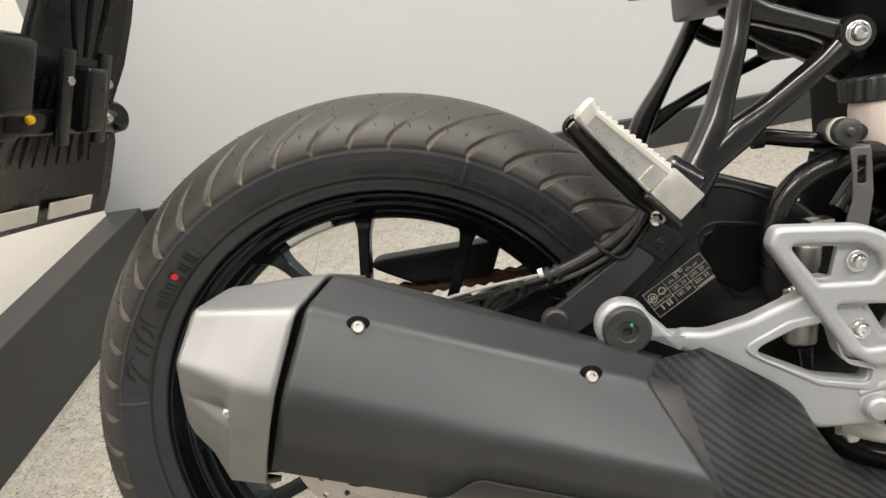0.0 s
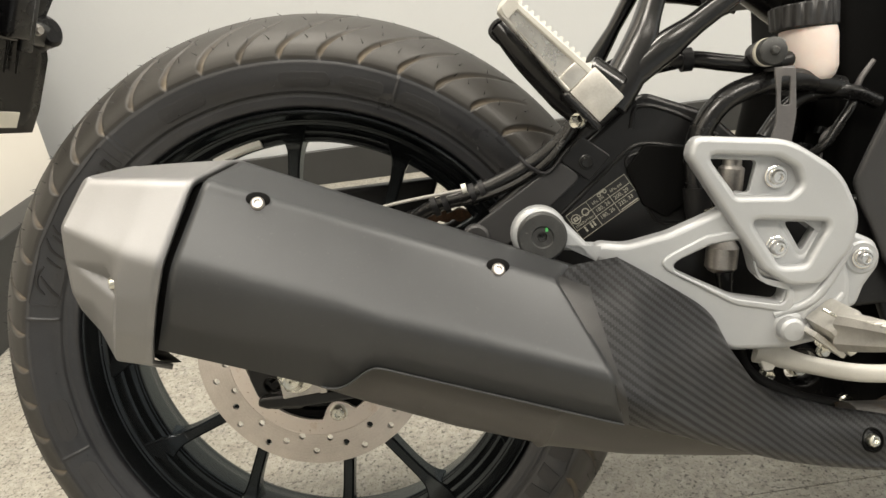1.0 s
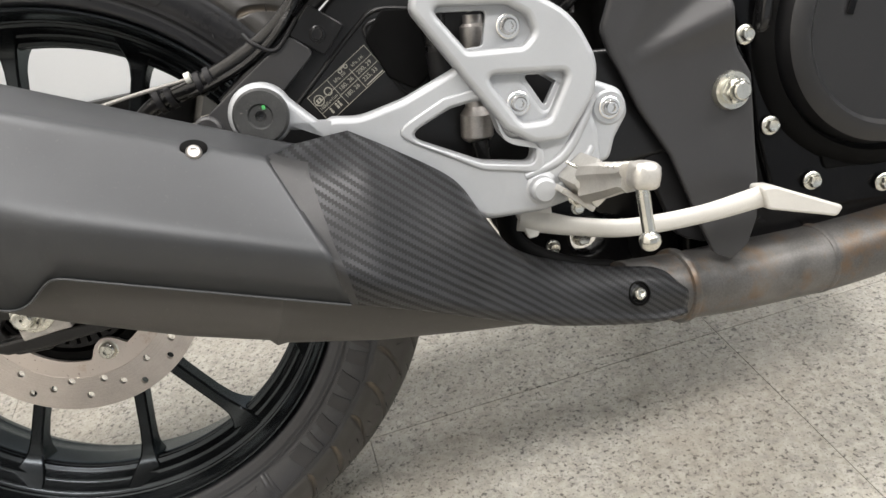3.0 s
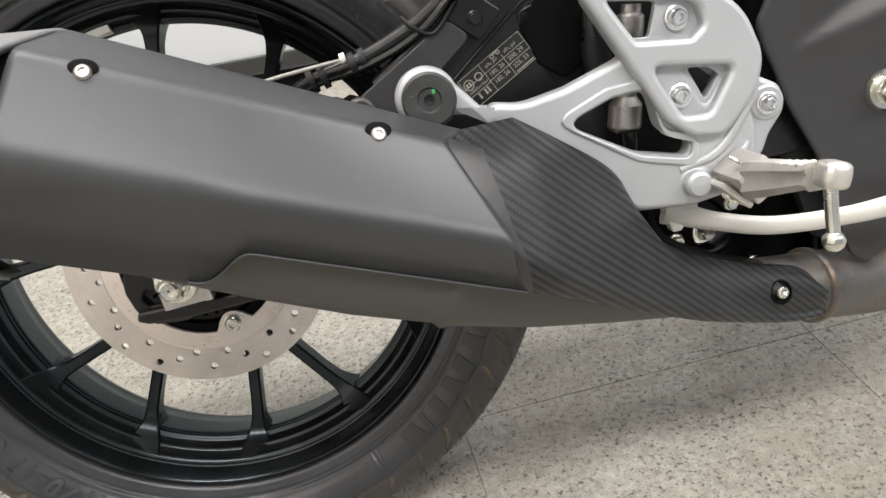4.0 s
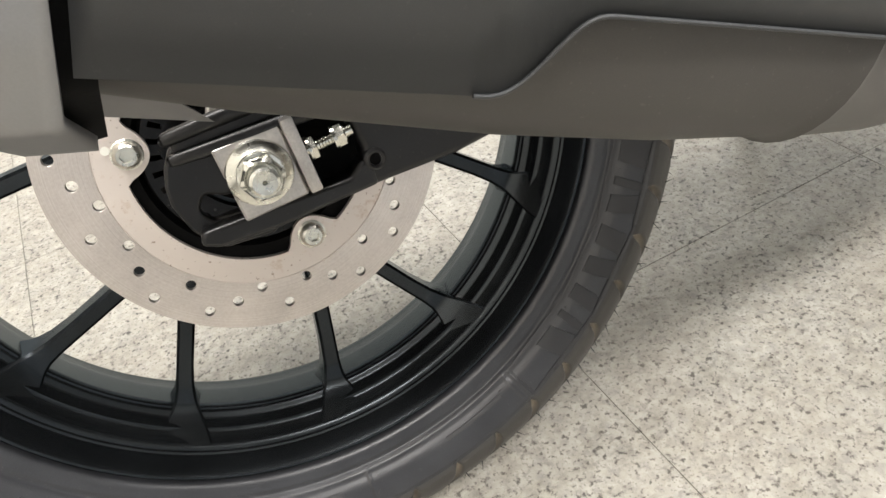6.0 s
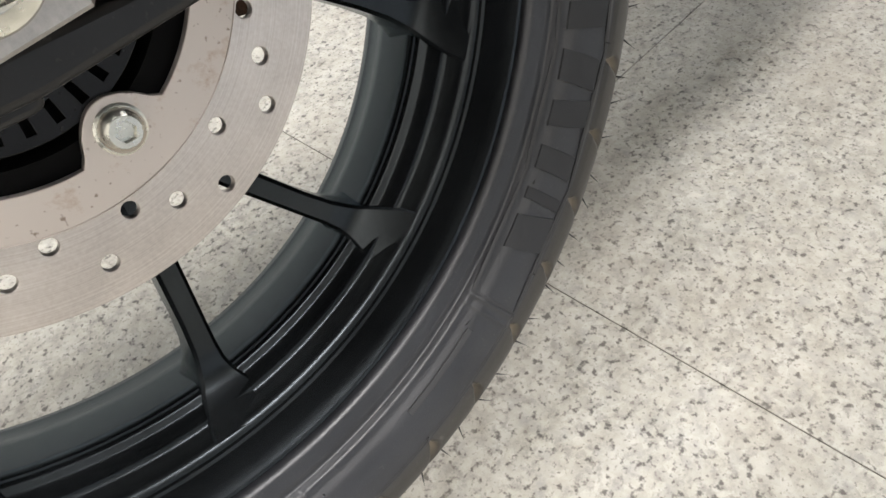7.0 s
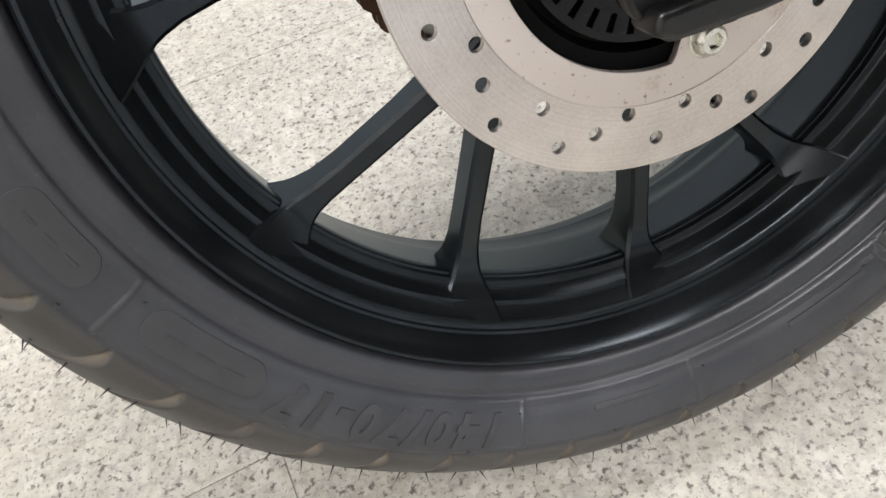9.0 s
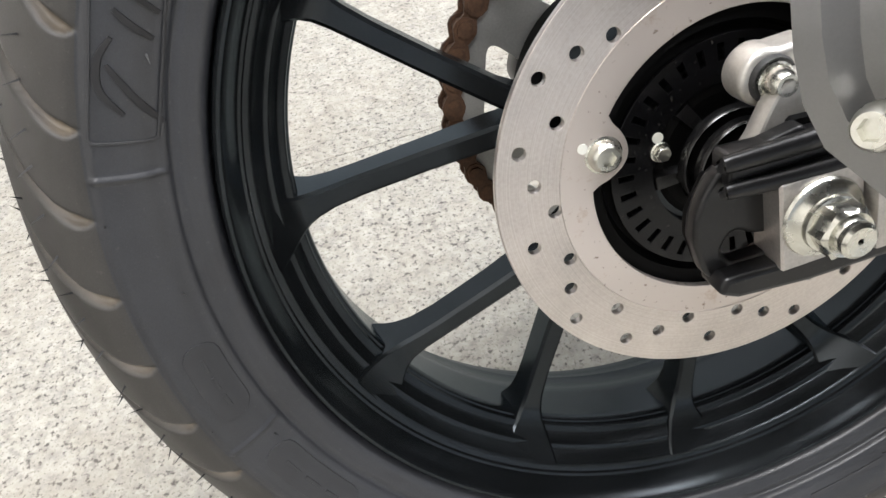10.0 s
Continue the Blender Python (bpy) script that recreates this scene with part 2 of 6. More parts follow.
def heated_pipe():
    """Grey steel pipe with uneven brown heat and rust patches."""
    mat = material("heat_tinted_pipe", (0.095, 0.092, 0.088), 0.46, 0.6, 0.30, 600, 26, 0.12, 0.10)
    nt = mat.node_tree
    bsdf = nt.nodes["Principled BSDF"]
    old = bsdf.inputs["Base Color"].links[0].from_socket
    vec = nt.nodes.new("ShaderNodeTexCoord").outputs["Object"]
    patch = ramp(nt, noise_out(nt, vec, 38.0, 6.0, 0.65), [(0.50, grey(0)), (0.66, grey(0.75))])
    base = mix_rgb(nt, patch, old, (0.125, 0.080, 0.045))
    pale = ramp(nt, noise_out(nt, vec, 16.0, 4.0), [(0.55, grey(0)), (0.72, grey(0.4))])
    nt.links.new(mix_rgb(nt, pale, base, (0.20, 0.195, 0.185)), bsdf.inputs["Base Color"])
    return mat


M_HEADER = heated_pipe()


def granite():
    """Polished speckled granite: cream body, grey clouds, dark mica flakes at two sizes."""
    mat = bpy.data.materials.new("polished_speckled_granite")
    mat.use_nodes = True
    nt = mat.node_tree
    bsdf = nt.nodes["Principled BSDF"]
    pos = nt.nodes.new("ShaderNodeNewGeometry").outputs["Position"]
    rnd = nt.nodes.new("ShaderNodeObjectInfo").outputs["Random"]
    shift = nt.nodes.new("ShaderNodeVectorMath")
    shift.operation = "ADD"
    nt.links.new(pos, shift.inputs[0])
    comb = nt.nodes.new("ShaderNodeCombineXYZ")
    nt.links.new(math_node(nt, "MULTIPLY", rnd, 37.0), comb.inputs[0])
    nt.links.new(math_node(nt, "MULTIPLY", rnd, 91.0), comb.inputs[1])
    nt.links.new(comb.outputs[0], shift.inputs[1])
    vec = shift.outputs[0]
    clouds = noise_out(nt, vec, 48.0, 7.0, 0.74)
    base = ramp(nt, clouds, [(0.30, (0.240, 0.227, 0.193)), (0.44, (0.350, 0.333, 0.287)), (0.60, (0.411, 0.396, 0.353)), (0.74, (0.435, 0.417, 0.362))])
    crystals = nt.nodes.new("ShaderNodeTexVoronoi")
    crystals.inputs["Scale"].default_value = 150.0
    nt.links.new(vec, crystals.inputs["Vector"])
    base = mix_rgb(nt, 0.22, base, ramp(nt, crystals.outputs["Color"], [(0.0, grey(0.25)), (1.0, grey(0.80))]), "OVERLAY")
    flecks = noise_out(nt, vec, 125.0, 5.0, 0.68)
    patches = noise_out(nt, vec, 22.0, 2.0)
    dark = math_node(nt, "ADD", flecks, math_node(nt, "MULTIPLY", math_node(nt, "SUBTRACT", patches, 0.5), 0.22))
    base = mix_rgb(nt, ramp(nt, dark, [(0.505, grey(0)), (0.650, grey(0.68))]), base, (0.20, 0.192, 0.172))
    smudge = noise_out(nt, vec, 62.0, 4.0, 0.7)
    base = mix_rgb(nt, ramp(nt, smudge, [(0.52, grey(0)), (0.72, grey(0.60))]), base, (0.27, 0.265, 0.25))
    mica = noise_out(nt, vec, 165.0, 2.6, 0.58)
    mica = math_node(nt, "ADD", mica, math_node(nt, "MULTIPLY", math_node(nt, "SUBTRACT", patches, 0.5), 0.16))
    base = mix_rgb(nt, ramp(nt, mica, [(0.560, grey(0)), (0.675, grey(0.82))]), base, (0.040, 0.038, 0.036))
    grit = noise_out(nt, vec, 330.0, 1.5, 0.5)
    base = mix_rgb(nt, ramp(nt, grit, [(0.590, grey(0)), (0.690, grey(0.50))]), base, (0.10, 0.082, 0.075))
    dirt = ramp(nt, noise_out(nt, pos, 5.0, 4.0), [(0.45, grey(0)), (0.78, grey(0.28))])
    base = mix_rgb(nt, dirt, base, (0.33, 0.28, 0.22))
    nt.links.new(base, bsdf.inputs["Base Color"])
    bsdf.inputs["Specular IOR Level"].default_value = 0.34
    nt.links.new(ramp(nt, noise_out(nt, pos, 9.0, 5.0), [(0.3, grey(0.24)), (0.7, grey(0.42))]), bsdf.inputs["Roughness"])
    return mat


M_GRANITE = granite()


def translucent(name, color):
    mat = material(name, color, 0.35, 0.0, 0.05, 600, 16, 0.04, 0.06)
    b = mat.node_tree.nodes["Principled BSDF"]
    b.inputs["Subsurface Weight"].default_value = 0.5
    b.inputs["Subsurface Radius"].default_value = (0.012, 0.008, 0.006)
    return mat


M_RESERVOIR = translucent("milky_reservoir_plastic", (0.74, 0.65, 0.61))


def glow(name, color, power):
    mat = bpy.data.materials.new(name)
    mat.use_nodes = True
    b = mat.node_tree.nodes["Principled BSDF"]
    b.inputs["Emission Color"].default_value, b.inputs["Emission Strength"].default_value = (*color, 1), power
    return mat


M_GLOW = glow("lit_lamp_diffuser", (1.0, 0.955, 0.88), 4.0)


# ---- shaping helpers ----
def finish(me, mat, sharp=35):
    me.materials.clear()
    me.materials.append(mat)
    for p in me.polygons:
        p.use_smooth, p.material_index = True, 0
    me.set_sharp_from_angle(angle=radians(sharp))
    return me


def mesh_part(name, me, mat, parent, label="", sharp=35):
    ob = new(name, finish(me, mat, sharp))
    ob.parent = parent
    return tagged(ob, label)


def part(name, bm, mat, parent, label="", sharp=35):
    me = bpy.data.meshes.new(name)
    bmesh.ops.recalc_face_normals(bm, faces=bm.faces)
    bm.to_mesh(me)
    bm.free()
    return mesh_part(name, me, mat, parent, label, sharp)


def thing(name, label, category, m=None, kind="", group=""):
    ob = new(name)
    ob.empty_display_size = 0.05
    if m is not None:
        ob.matrix_world = m
    return tagged(ob, label, category, group, kind)


def ringed(rings, close=False, caps=True):
    """A skin over rings of equally many points."""
    bm = bmesh.new()
    vs = [[bm.verts.new(p) for p in ring] for ring in rings]
    n = len(vs[0])
    pairs = list(zip(vs, vs[1:])) + ([(vs[-1], vs[0])] if close else [])
    for a, b in pairs:
        for i in range(n):
            bm.faces.new((a[i], a[(i + 1) % n], b[(i + 1) % n], b[i]))
    if caps and not close:
        bm.faces.new(vs[0][::-1])
        bm.faces.new(vs[-1])
    return bm


def sheet(rows):
    """An open grid of points."""
    bm = bmesh.new()
    vs = [[bm.verts.new(p) for p in row] for row in rows]
    for a, b in zip(vs, vs[1:]):
        for i in range(len(a) - 1):
            bm.faces.new((a[i], a[i + 1], b[i + 1], b[i]))
    return bm


def polar(r, deg, y):
    """A place on the wheel: degrees run clockwise as seen from the bike's right, from straight ahead."""
    t = radians(deg)
    return Vector((r * math.cos(t), y, -r * math.sin(t)))


def lathe(profile, n=96, closed=True, centre=(0, 0, 0), axis="Y"):
    """Turns (y, r) about the y axis through centre."""
    c = Vector(centre)
    rings = [[c + polar(max(r, 1e-5), 360 * i / n, y) for y, r in profile] for i in range(n)]
    bm = bmesh.new()
    vs = [[bm.verts.new(p) for p in ring] for ring in rings]
    m = len(profile)
    for i in range(n):
        a, b = vs[i], vs[(i + 1) % n]
        for j in range(m if closed else m - 1):
            bm.faces.new((a[j], a[(j + 1) % m], b[(j + 1) % m], b[j]))
    if not closed:
        bmesh.ops.remove_doubles(bm, verts=bm.verts, dist=1e-4)
    return bm


def spline(pts, n=8):
    """Points on a smooth line through pts."""
    p = [Vector(q) for q in pts]
    p = [2 * p[0] - p[1], *p, 2 * p[-1] - p[-2]]
    out = []
    for a, b, c, d in zip(p, p[1:], p[2:], p[3:]):
        for i in range(n):
            t = i / n
            out.append(0.5 * (2 * b + (c - a) * t + (2 * a - 5 * b + 4 * c - d) * t * t + (3 * b - a - 3 * c + d) * t ** 3))
    out.append(p[-2])
    return out


def tube(pts, radius, n=14, steps=8, flat=1.0, smooth=True):
    """A round bar along a line; radius is one number or one for each given point."""
    line = spline(pts, steps) if smooth else [Vector(q) for q in pts]
    rs = radius if isinstance(radius, (list, tuple)) else [radius] * len(pts)
    k = steps if smooth else 1
    rad = [rs[min(i // k, len(rs) - 1)] + (rs[min(i // k + 1, len(rs) - 1)] - rs[min(i // k, len(rs) - 1)]) * (i % k) / k for i in range(len(line))]
    rings, up = [], Vector((0, -1, 0.01))
    for i, c in enumerate(line):
        d = (line[min(i + 1, len(line) - 1)] - line[max(i - 1, 0)]).normalized()
        a = (up - d * up.dot(d)).normalized()
        b = d.cross(a)
        rings.append([c + rad[i] * (math.cos(2 * math.pi * j / n) * a * flat + math.sin(2 * math.pi * j / n) * b) for j in range(n)])
    return ringed(rings)


def fillet(pts, radius=0.006, seg=5):
    """A closed outline with rounded corners; a point may carry its own radius."""
    out, n = [], len(pts)
    for i in range(n):
        p, a, b = [Vector(q[:2]) for q in (pts[i], pts[i - 1], pts[(i + 1) % n])]
        r = pts[i][2] if len(pts[i]) > 2 else radius
        da, db = a - p, b - p
        ang = da.angle(db, math.pi)
        if r < 1e-5 or ang > 3.1:
            out.append(p)
            continue
        t = min(r / math.tan(ang / 2), 0.45 * da.length, 0.45 * db.length)
        s, e = p + da.normalized() * t, p + db.normalized() * t
        for j in range(seg + 1):
            u = j / seg
            out.append((1 - u) ** 2 * s + 2 * u * (1 - u) * p + u * u * e)
    return out


def circle(x, z, r, n=24):
    return [Vector((x + r * math.cos(2 * math.pi * i / n), z + r * math.sin(2 * math.pi * i / n))) for i in range(n)]


def plate(outer, holes=(), y0=0.0, y1=0.01, bevel=0.002, seg=2, warp=None):
    """A flat piece in the xz plane between y0 and y1, with holes and rounded edges; warp(x, z) pushes it along y."""
    cu = bpy.data.curves.new("outline", "CURVE")
    cu.dimensions, cu.fill_mode = "2D", "BOTH"
    cu.extrude, cu.bevel_depth, cu.bevel_resolution, cu.offset = max((y1 - y0) / 2 - bevel, 0), bevel, seg, -bevel
    for loop in (outer, *holes):
        s = cu.splines.new("POLY")
        s.points.add(len(loop) - 1)
        for pt, q in zip(s.points, loop):
            pt.co = (q[0], q[1], 0, 1)
        s.use_cyclic_u = True
    ob = bpy.data.objects.new("outline", cu)
    me = bpy.data.meshes.new_from_object(ob)
    bpy.data.objects.remove(ob)
    mid = (y0 + y1) / 2
    for v in me.vertices:
        x, z, d = v.co
        v.co = (x, mid - d + (warp(x, z) if warp else 0), z)
    return me


def lettering(text, size, depth=0.0006, align="CENTER", spacing=1.0, weight=0.0, slant=0.0):
    cu = bpy.data.curves.new("lettering", "FONT")
    cu.body, cu.size, cu.extrude, cu.align_x, cu.align_y, cu.space_character = text, size, depth / 2, align, "CENTER", spacing
    cu.resolution_u, cu.offset, cu.shear = 3, weight, slant
    ob = bpy.data.objects.new("lettering", cu)
    me = bpy.data.meshes.new_from_object(ob)
    bpy.data.objects.remove(ob)
    return me


def box(bm, lo, hi):
    vs = [bm.verts.new((x, y, z)) for x in (lo[0], hi[0]) for y in (lo[1], hi[1]) for z in (lo[2], hi[2])]
    for f in ((0, 1, 3, 2), (4, 6, 7, 5), (0, 4, 5, 1), (2, 3, 7, 6), (0, 2, 6, 4), (1, 5, 7, 3)):
        bm.faces.new([vs[i] for i in f])
    return bm


def rounded_box(lo, hi, bevel=0.003, seg=2, m=None):
    bm = box(bmesh.new(), lo, hi)
    bmesh.ops.bevel(bm, geom=bm.edges[:], offset=bevel, segments=seg, affect="EDGES", profile=0.6)
    if m is not None:
        bmesh.ops.transform(bm, matrix=m, verts=bm.verts)
    return bm


def turned(bm, at, direction):
    """Moves a piece made along -y (pointing at the viewer) so that it points along direction from at."""
    q = Vector((0, -1, 0)).rotation_difference(Vector(direction).normalized())
    bmesh.ops.transform(bm, matrix=Matrix.Translation(at) @ q.to_matrix().to_4x4(), verts=bm.verts)
    return bm


def socket_head(r, h, socket=0.5):
    """A round button head with a six-sided socket, its seat at y = 0."""
    n = 24
    prof = [(0.0, r * 1.0), (-h * 0.35, r), (-h * 0.8, r * 0.86), (-h, r * 0.70)]
    rings = [[polar(q, 360 * i / n, y) for i in range(n)] for y, q in prof]

    def hexa(i, rr):
        a = 60 * (i * 6 // n) + 30
        t = 360 * i / n
        return rr * math.cos(radians(30)) / math.cos(radians(((t - a + 30) % 60) - 30))
    rings.append([polar(min(hexa(i, r * socket), r * 0.68), 360 * i / n, -h) for i in range(n)])
    rings.append([polar(hexa(i, r * socket * 0.95), 360 * i / n, -h * 0.60) for i in range(n)])
    return ringed(rings)


def hex_head(r, h, flange=1.5, dome=True):
    """A six-sided head on a round flange, its seat at y = 0."""
    n = 36

    def hexa(i, rr):
        t = 360 * i / n
        return rr * math.cos(radians(30)) / math.cos(radians((t % 60) - 30))
    rings = [[polar(r * flange, 360 * i / n, 0) for i in range(n)], [polar(r * flange, 360 * i / n, -h * 0.15) for i in range(n)],
             [polar(r * (flange * 0.5 + 0.5), 360 * i / n, -h * 0.28) for i in range(n)],
             [polar(hexa(i, r), 360 * i / n, -h * 0.3) for i in range(n)], [polar(hexa(i, r), 360 * i / n, -h * 0.88) for i in range(n)],
             [polar(r * 0.80, 360 * i / n, -h) for i in range(n)], [polar(r * 0.52, 360 * i / n, -h * 0.93 if dome else -h) for i in range(n)]]
    return ringed(rings)


OUT = (0, -1, 0)


def socket_bolt(parent, at, r=0.0065, h=0.005, washer=1.45, direction=OUT, name="bolt", mat=None):
    bm = socket_head(r, h)
    if washer:
        ring = lathe([(0.0, r * 0.6), (0.0, r * washer), (-0.0012, r * washer), (-0.0016, r * washer * 0.9), (-0.0016, r * 0.6)], 24)
        for f in ring.faces:
            vs = [bm.verts.new(v.co + Vector((0, 0.0012, 0))) for v in f.verts]
            bm.faces.new(vs)
        ring.free()
    return part(name, turned(bm, at, direction), mat or M_ZINC, parent)


def hex_bolt(parent, at, r=0.0065, h=0.008, flange=1.5, direction=OUT, name="bolt", mat=None):
    return part(name, turned(hex_head(r, h, flange), at, direction), mat or M_ZINC, parent)


# ---- the room ----
WEST, EAST, SOUTH, NORTH = -2.4, 4.6, -4.6, 1.315
T_ROOM = Matrix.Rotation(TURN, 4, "Z")


def wall_piece(name, lo, hi, mat, label):
    me = bpy.data.meshes.new(name)
    bm = rounded_box(lo, hi, 0.002, 1, T_ROOM)
    bm.to_mesh(me)
    bm.free()
    return tagged(new(name, finish(me, mat)), label, "wall", kind="structure")


wall_piece("wall_north", (WEST - 0.1, NORTH, 0), (EAST + 0.1, NORTH + 0.1, CEILING), M_WALL, "pale grey painted wall above a dark skirting board")
# the next three walls are unseen, added to close the room and bounce light
wall_piece("wall_west", (WEST - 0.1, SOUTH, 0), (WEST, NORTH, CEILING), M_FARWALL, "unseen cool grey wall that returns bluish fill light")
wall_piece("wall_east", (EAST, SOUTH, 0), (EAST + 0.1, NORTH, CEILING), M_FARWALL, "unseen cool grey wall that returns bluish fill light")
wall_piece("wall_south", (WEST - 0.1, SOUTH - 0.1, 0), (EAST + 0.1, SOUTH, CEILING), M_FARWALL, "unseen cool grey wall that returns bluish fill light")
SKIRT = 0.10
tagged(wall_piece("baseboard_north", (WEST + 0.012, NORTH - 0.012, 0), (EAST, NORTH - 0.0005, SKIRT), M_SKIRT, "dark grey skirting board along the pale wall"), category="baseboard")
T_KEEP, T_ROOM = T_ROOM, Matrix.Rotation(radians(-0.9), 4, "Z")
wall_piece("wall_partition", (-2.2, -3.5, 0.188), (-0.850, 0.985, CEILING), M_WALLWARM, "cream white painted partition on a dark plinth")
tagged(wall_piece("baseboard_partition", (-2.2, -3.5, 0), (-0.770, 1.005, 0.190), M_SKIRT, "deep dark grey plinth under the cream partition"), category="plinth")
T_ROOM = T_KEEP
tagged(wall_piece("ceiling", (WEST - 0.1, SOUTH - 0.1, CEILING), (EAST + 0.1, NORTH + 0.1, CEILING + 0.06), M_CEIL, "white board ceiling with lamps"), category="ceiling")
floor = wall_piece("floor", (WEST - 0.1, SOUTH - 0.1, -0.05), (EAST + 0.1, NORTH + 0.1, -0.0016), M_GROUT, "polished speckled granite tile floor with thin joints")
tagged(floor, category="floor")

for lx, ly in LAMPS:
    lm = Matrix.Translation(room(lx, ly, CEILING)) @ Matrix.Rotation(TURN, 4, "Z")
    fixture = thing("ceiling_light", "white ceiling light with a lit diffuser", "ceiling light", lm, group="ceiling lights")
    part("frame", rounded_box((-0.6, -0.30, -0.05), (0.6, 0.30, 0), 0.006), M_CEIL, fixture)
    part("diffuser", rounded_box((-0.575, -0.275, -0.052), (0.575, 0.275, -0.044), 0.002, 1), M_GLOW, fixture, "lit white diffuser")


# ---- the motorcycle, in its own axes: x ahead, y to its left, z up along the wheel, from the rear axle ----
LEAN = 16.37
AXLE = 0.2996
bike_pose = pose(0, 0, AXLE, -LEAN, 0, 0)
bike = thing("motorcycle", "black motorcycle with silver brackets leaning on its side stand", "motorcycle", bike_pose)
INTO = bike_pose.inverted()

# -- rear tyre --
PROFILE = [(-0.0480, 0.2236), (-0.0530, 0.2256), (-0.0590, 0.2264), (-0.0634, 0.2278), (-0.0657, 0.2312), (-0.0674, 0.2352), (-0.0692, 0.2388), (-0.0724, 0.2432), (-0.0768, 0.2490),
           (-0.0797, 0.2560), (-0.0812, 0.2622), (-0.0818, 0.2672), (-0.0822, 0.2718), (-0.0808, 0.2783), (-0.0764, 0.2849), (-0.0676, 0.2936),
           (-0.0558, 0.3011), (-0.0418, 0.3078), (-0.0230, 0.3142), (0.0, 0.3170)]


def along(profile, step):
    """The profile cut into even short steps, as y, r and the length run."""
    pts = [Vector((y, r)) for y, r in profile]
    fine = spline([(p.x, p.y, 0) for p in pts], 12)
    out, run = [(fine[0].x, fine[0].y, 0.0)], 0.0
    acc = 0.0
    for a, b in zip(fine, fine[1:]):
        d = (b - a).length
        run += d
        acc += d
        if acc >= step:
            out.append((b.x, b.y, run))
            acc = 0.0
    if run - out[-1][2] > 1e-6:
        out.append((fine[-1].x, fine[-1].y, run))
    return out


def side_y(r):
    """How far out the sidewall stands at a radius."""
    for (y0, r0), (y1, r1) in zip(PROFILE, PROFILE[1:]):
        if r0 <= r <= r1:
            return y0 + (y1 - y0) * (r - r0) / (r1 - r0)
    return PROFILE[-1][0]


def build_tyre():
    n = 1800
    half = along(PROFILE, 0.0015)
    prof = half + [(-y, r, 0) for y, r, _ in half[-2::-1]]
    ys, rs = np.array([p[0] for p in prof]), np.array([p[1] for p in prof])
    # outward normal of the profile
    ty, tr = np.gradient(ys), np.gradient(rs)
    ln = np.hypot(ty, tr)
    ny, nr = -tr / ln, ty / ln
    th = np.arange(n) * (2 * np.pi / n)
    TH, Y = np.meshgrid(th, ys, indexing="ij")
    R = np.broadcast_to(rs, TH.shape)
    depth = np.zeros_like(TH)
    # sweeping grooves on both halves of the tread, one every few degrees
    count = 48
    pitch = 2 * np.pi / count
    for sign, off in ((-1, -2.0 / 7.5), (1, 0.23)):
        s = (R - 0.2700) / 0.0470
        inside = (s > -0.02) & (s < 0.97) & (sign * Y > 0.008)
        bend = np.clip(s, 0.02, 1)
        swing = radians(12.5) * bend ** 1.75
        ph = (TH - swing) / pitch + off
        which = np.floor(ph + 0.5)
        off_line = (ph - which) * pitch * 0.295
        slope = 1 / np.sqrt(1 + (0.92 * bend ** 0.4) ** 2)
        reach = np.where(which % 2 == 0, 0.95, 0.74)
        width = 0.0024 * np.clip((reach - s) * 1.8, 0.0, 1) * np.clip((s + 0.02) * 14, 0.3, 1)
        g = 1 / (1 + np.exp((np.abs(off_line * slope) - width) / 0.00030))
        depth = np.maximum(depth, np.where(inside & (s < reach), g, 0))
    groove = depth * np.clip(1.1 - 1.15 * (R - 0.2700) / 0.0470, 0.05, 1)
    push = -0.0040 * depth
    # the sidewall: two fine rings, a step at the tread edge and moulded joints across it
    for rad, h, w in ((0.2386, -0.0019, 0.0011), (0.2408, 0.0008, 0.0008), (0.2426, 0.0005, 0.0008), (0.2672, -0.0012, 0.0011), (0.2648, 0.0005, 0.0010), (0.2300, 0.0004, 0.0009)):
        push += h * np.exp(-((R - rad) / w) ** 2) * (Y < 0)
    for deg, h in ((61.2, 0.0009), (62.4, 0.0006), (90.2, 0.0009), (113.6, 0.0009), (161.9, 0.0009), (192.9, 0.0013), (234.5, 0.0008), (235.6, 0.0006), (295.0, 0.0009), (330.0, 0.0006)):
        arc = (np.angle(np.exp(1j * (TH - radians(deg))))) * R
        band = (R > 0.241) & (R < 0.2665) & (Y < 0)
        push += np.where(band, h * np.exp(-(arc / 0.0010) ** 2), 0)
    rr, yy = R + nr * push, Y + ny * push
    P = np.stack([rr * np.cos(TH), yy, -rr * np.sin(TH)], -1).reshape(-1, 3)
    # the foot of the tyre is pressed flat where it stands
    mw = np.array(bike_pose)
    W = P @ mw[:3, :3].T + mw[:3, 3]
    low = np.clip(0.0004 - W[:, 2], 0, None)
    P = P + low[:, None] * np.linalg.inv(mw[:3, :3])[:, 2]
    m = len(ys)
    idx = np.arange(n * m).reshape(n, m)
    a, b = idx, np.roll(idx, -1, 0)
    quads = np.stack([a[:, :-1], a[:, 1:], b[:, 1:], b[:, :-1]], -1).reshape(-1, 4)
    me = bpy.data.meshes.new("tyre")
    me.from_pydata(P.tolist(), [], quads.tolist())
    at = me.attributes.new("groove", "FLOAT", "POINT")
    at.data.foreach_set("value", groove.reshape(-1).astype(np.float32))
    me.materials.append(M_TYRE)
    me.materials.append(M_TREAD)
    mid_r = (rs[:-1] + rs[1:]) / 2
    tread = np.tile((mid_r > 0.2676).astype(np.int32), n)
    me.polygons.foreach_set("material_index", tread)
    me.polygons.foreach_set("use_smooth", np.ones(len(quads), dtype=bool))
    me.update()
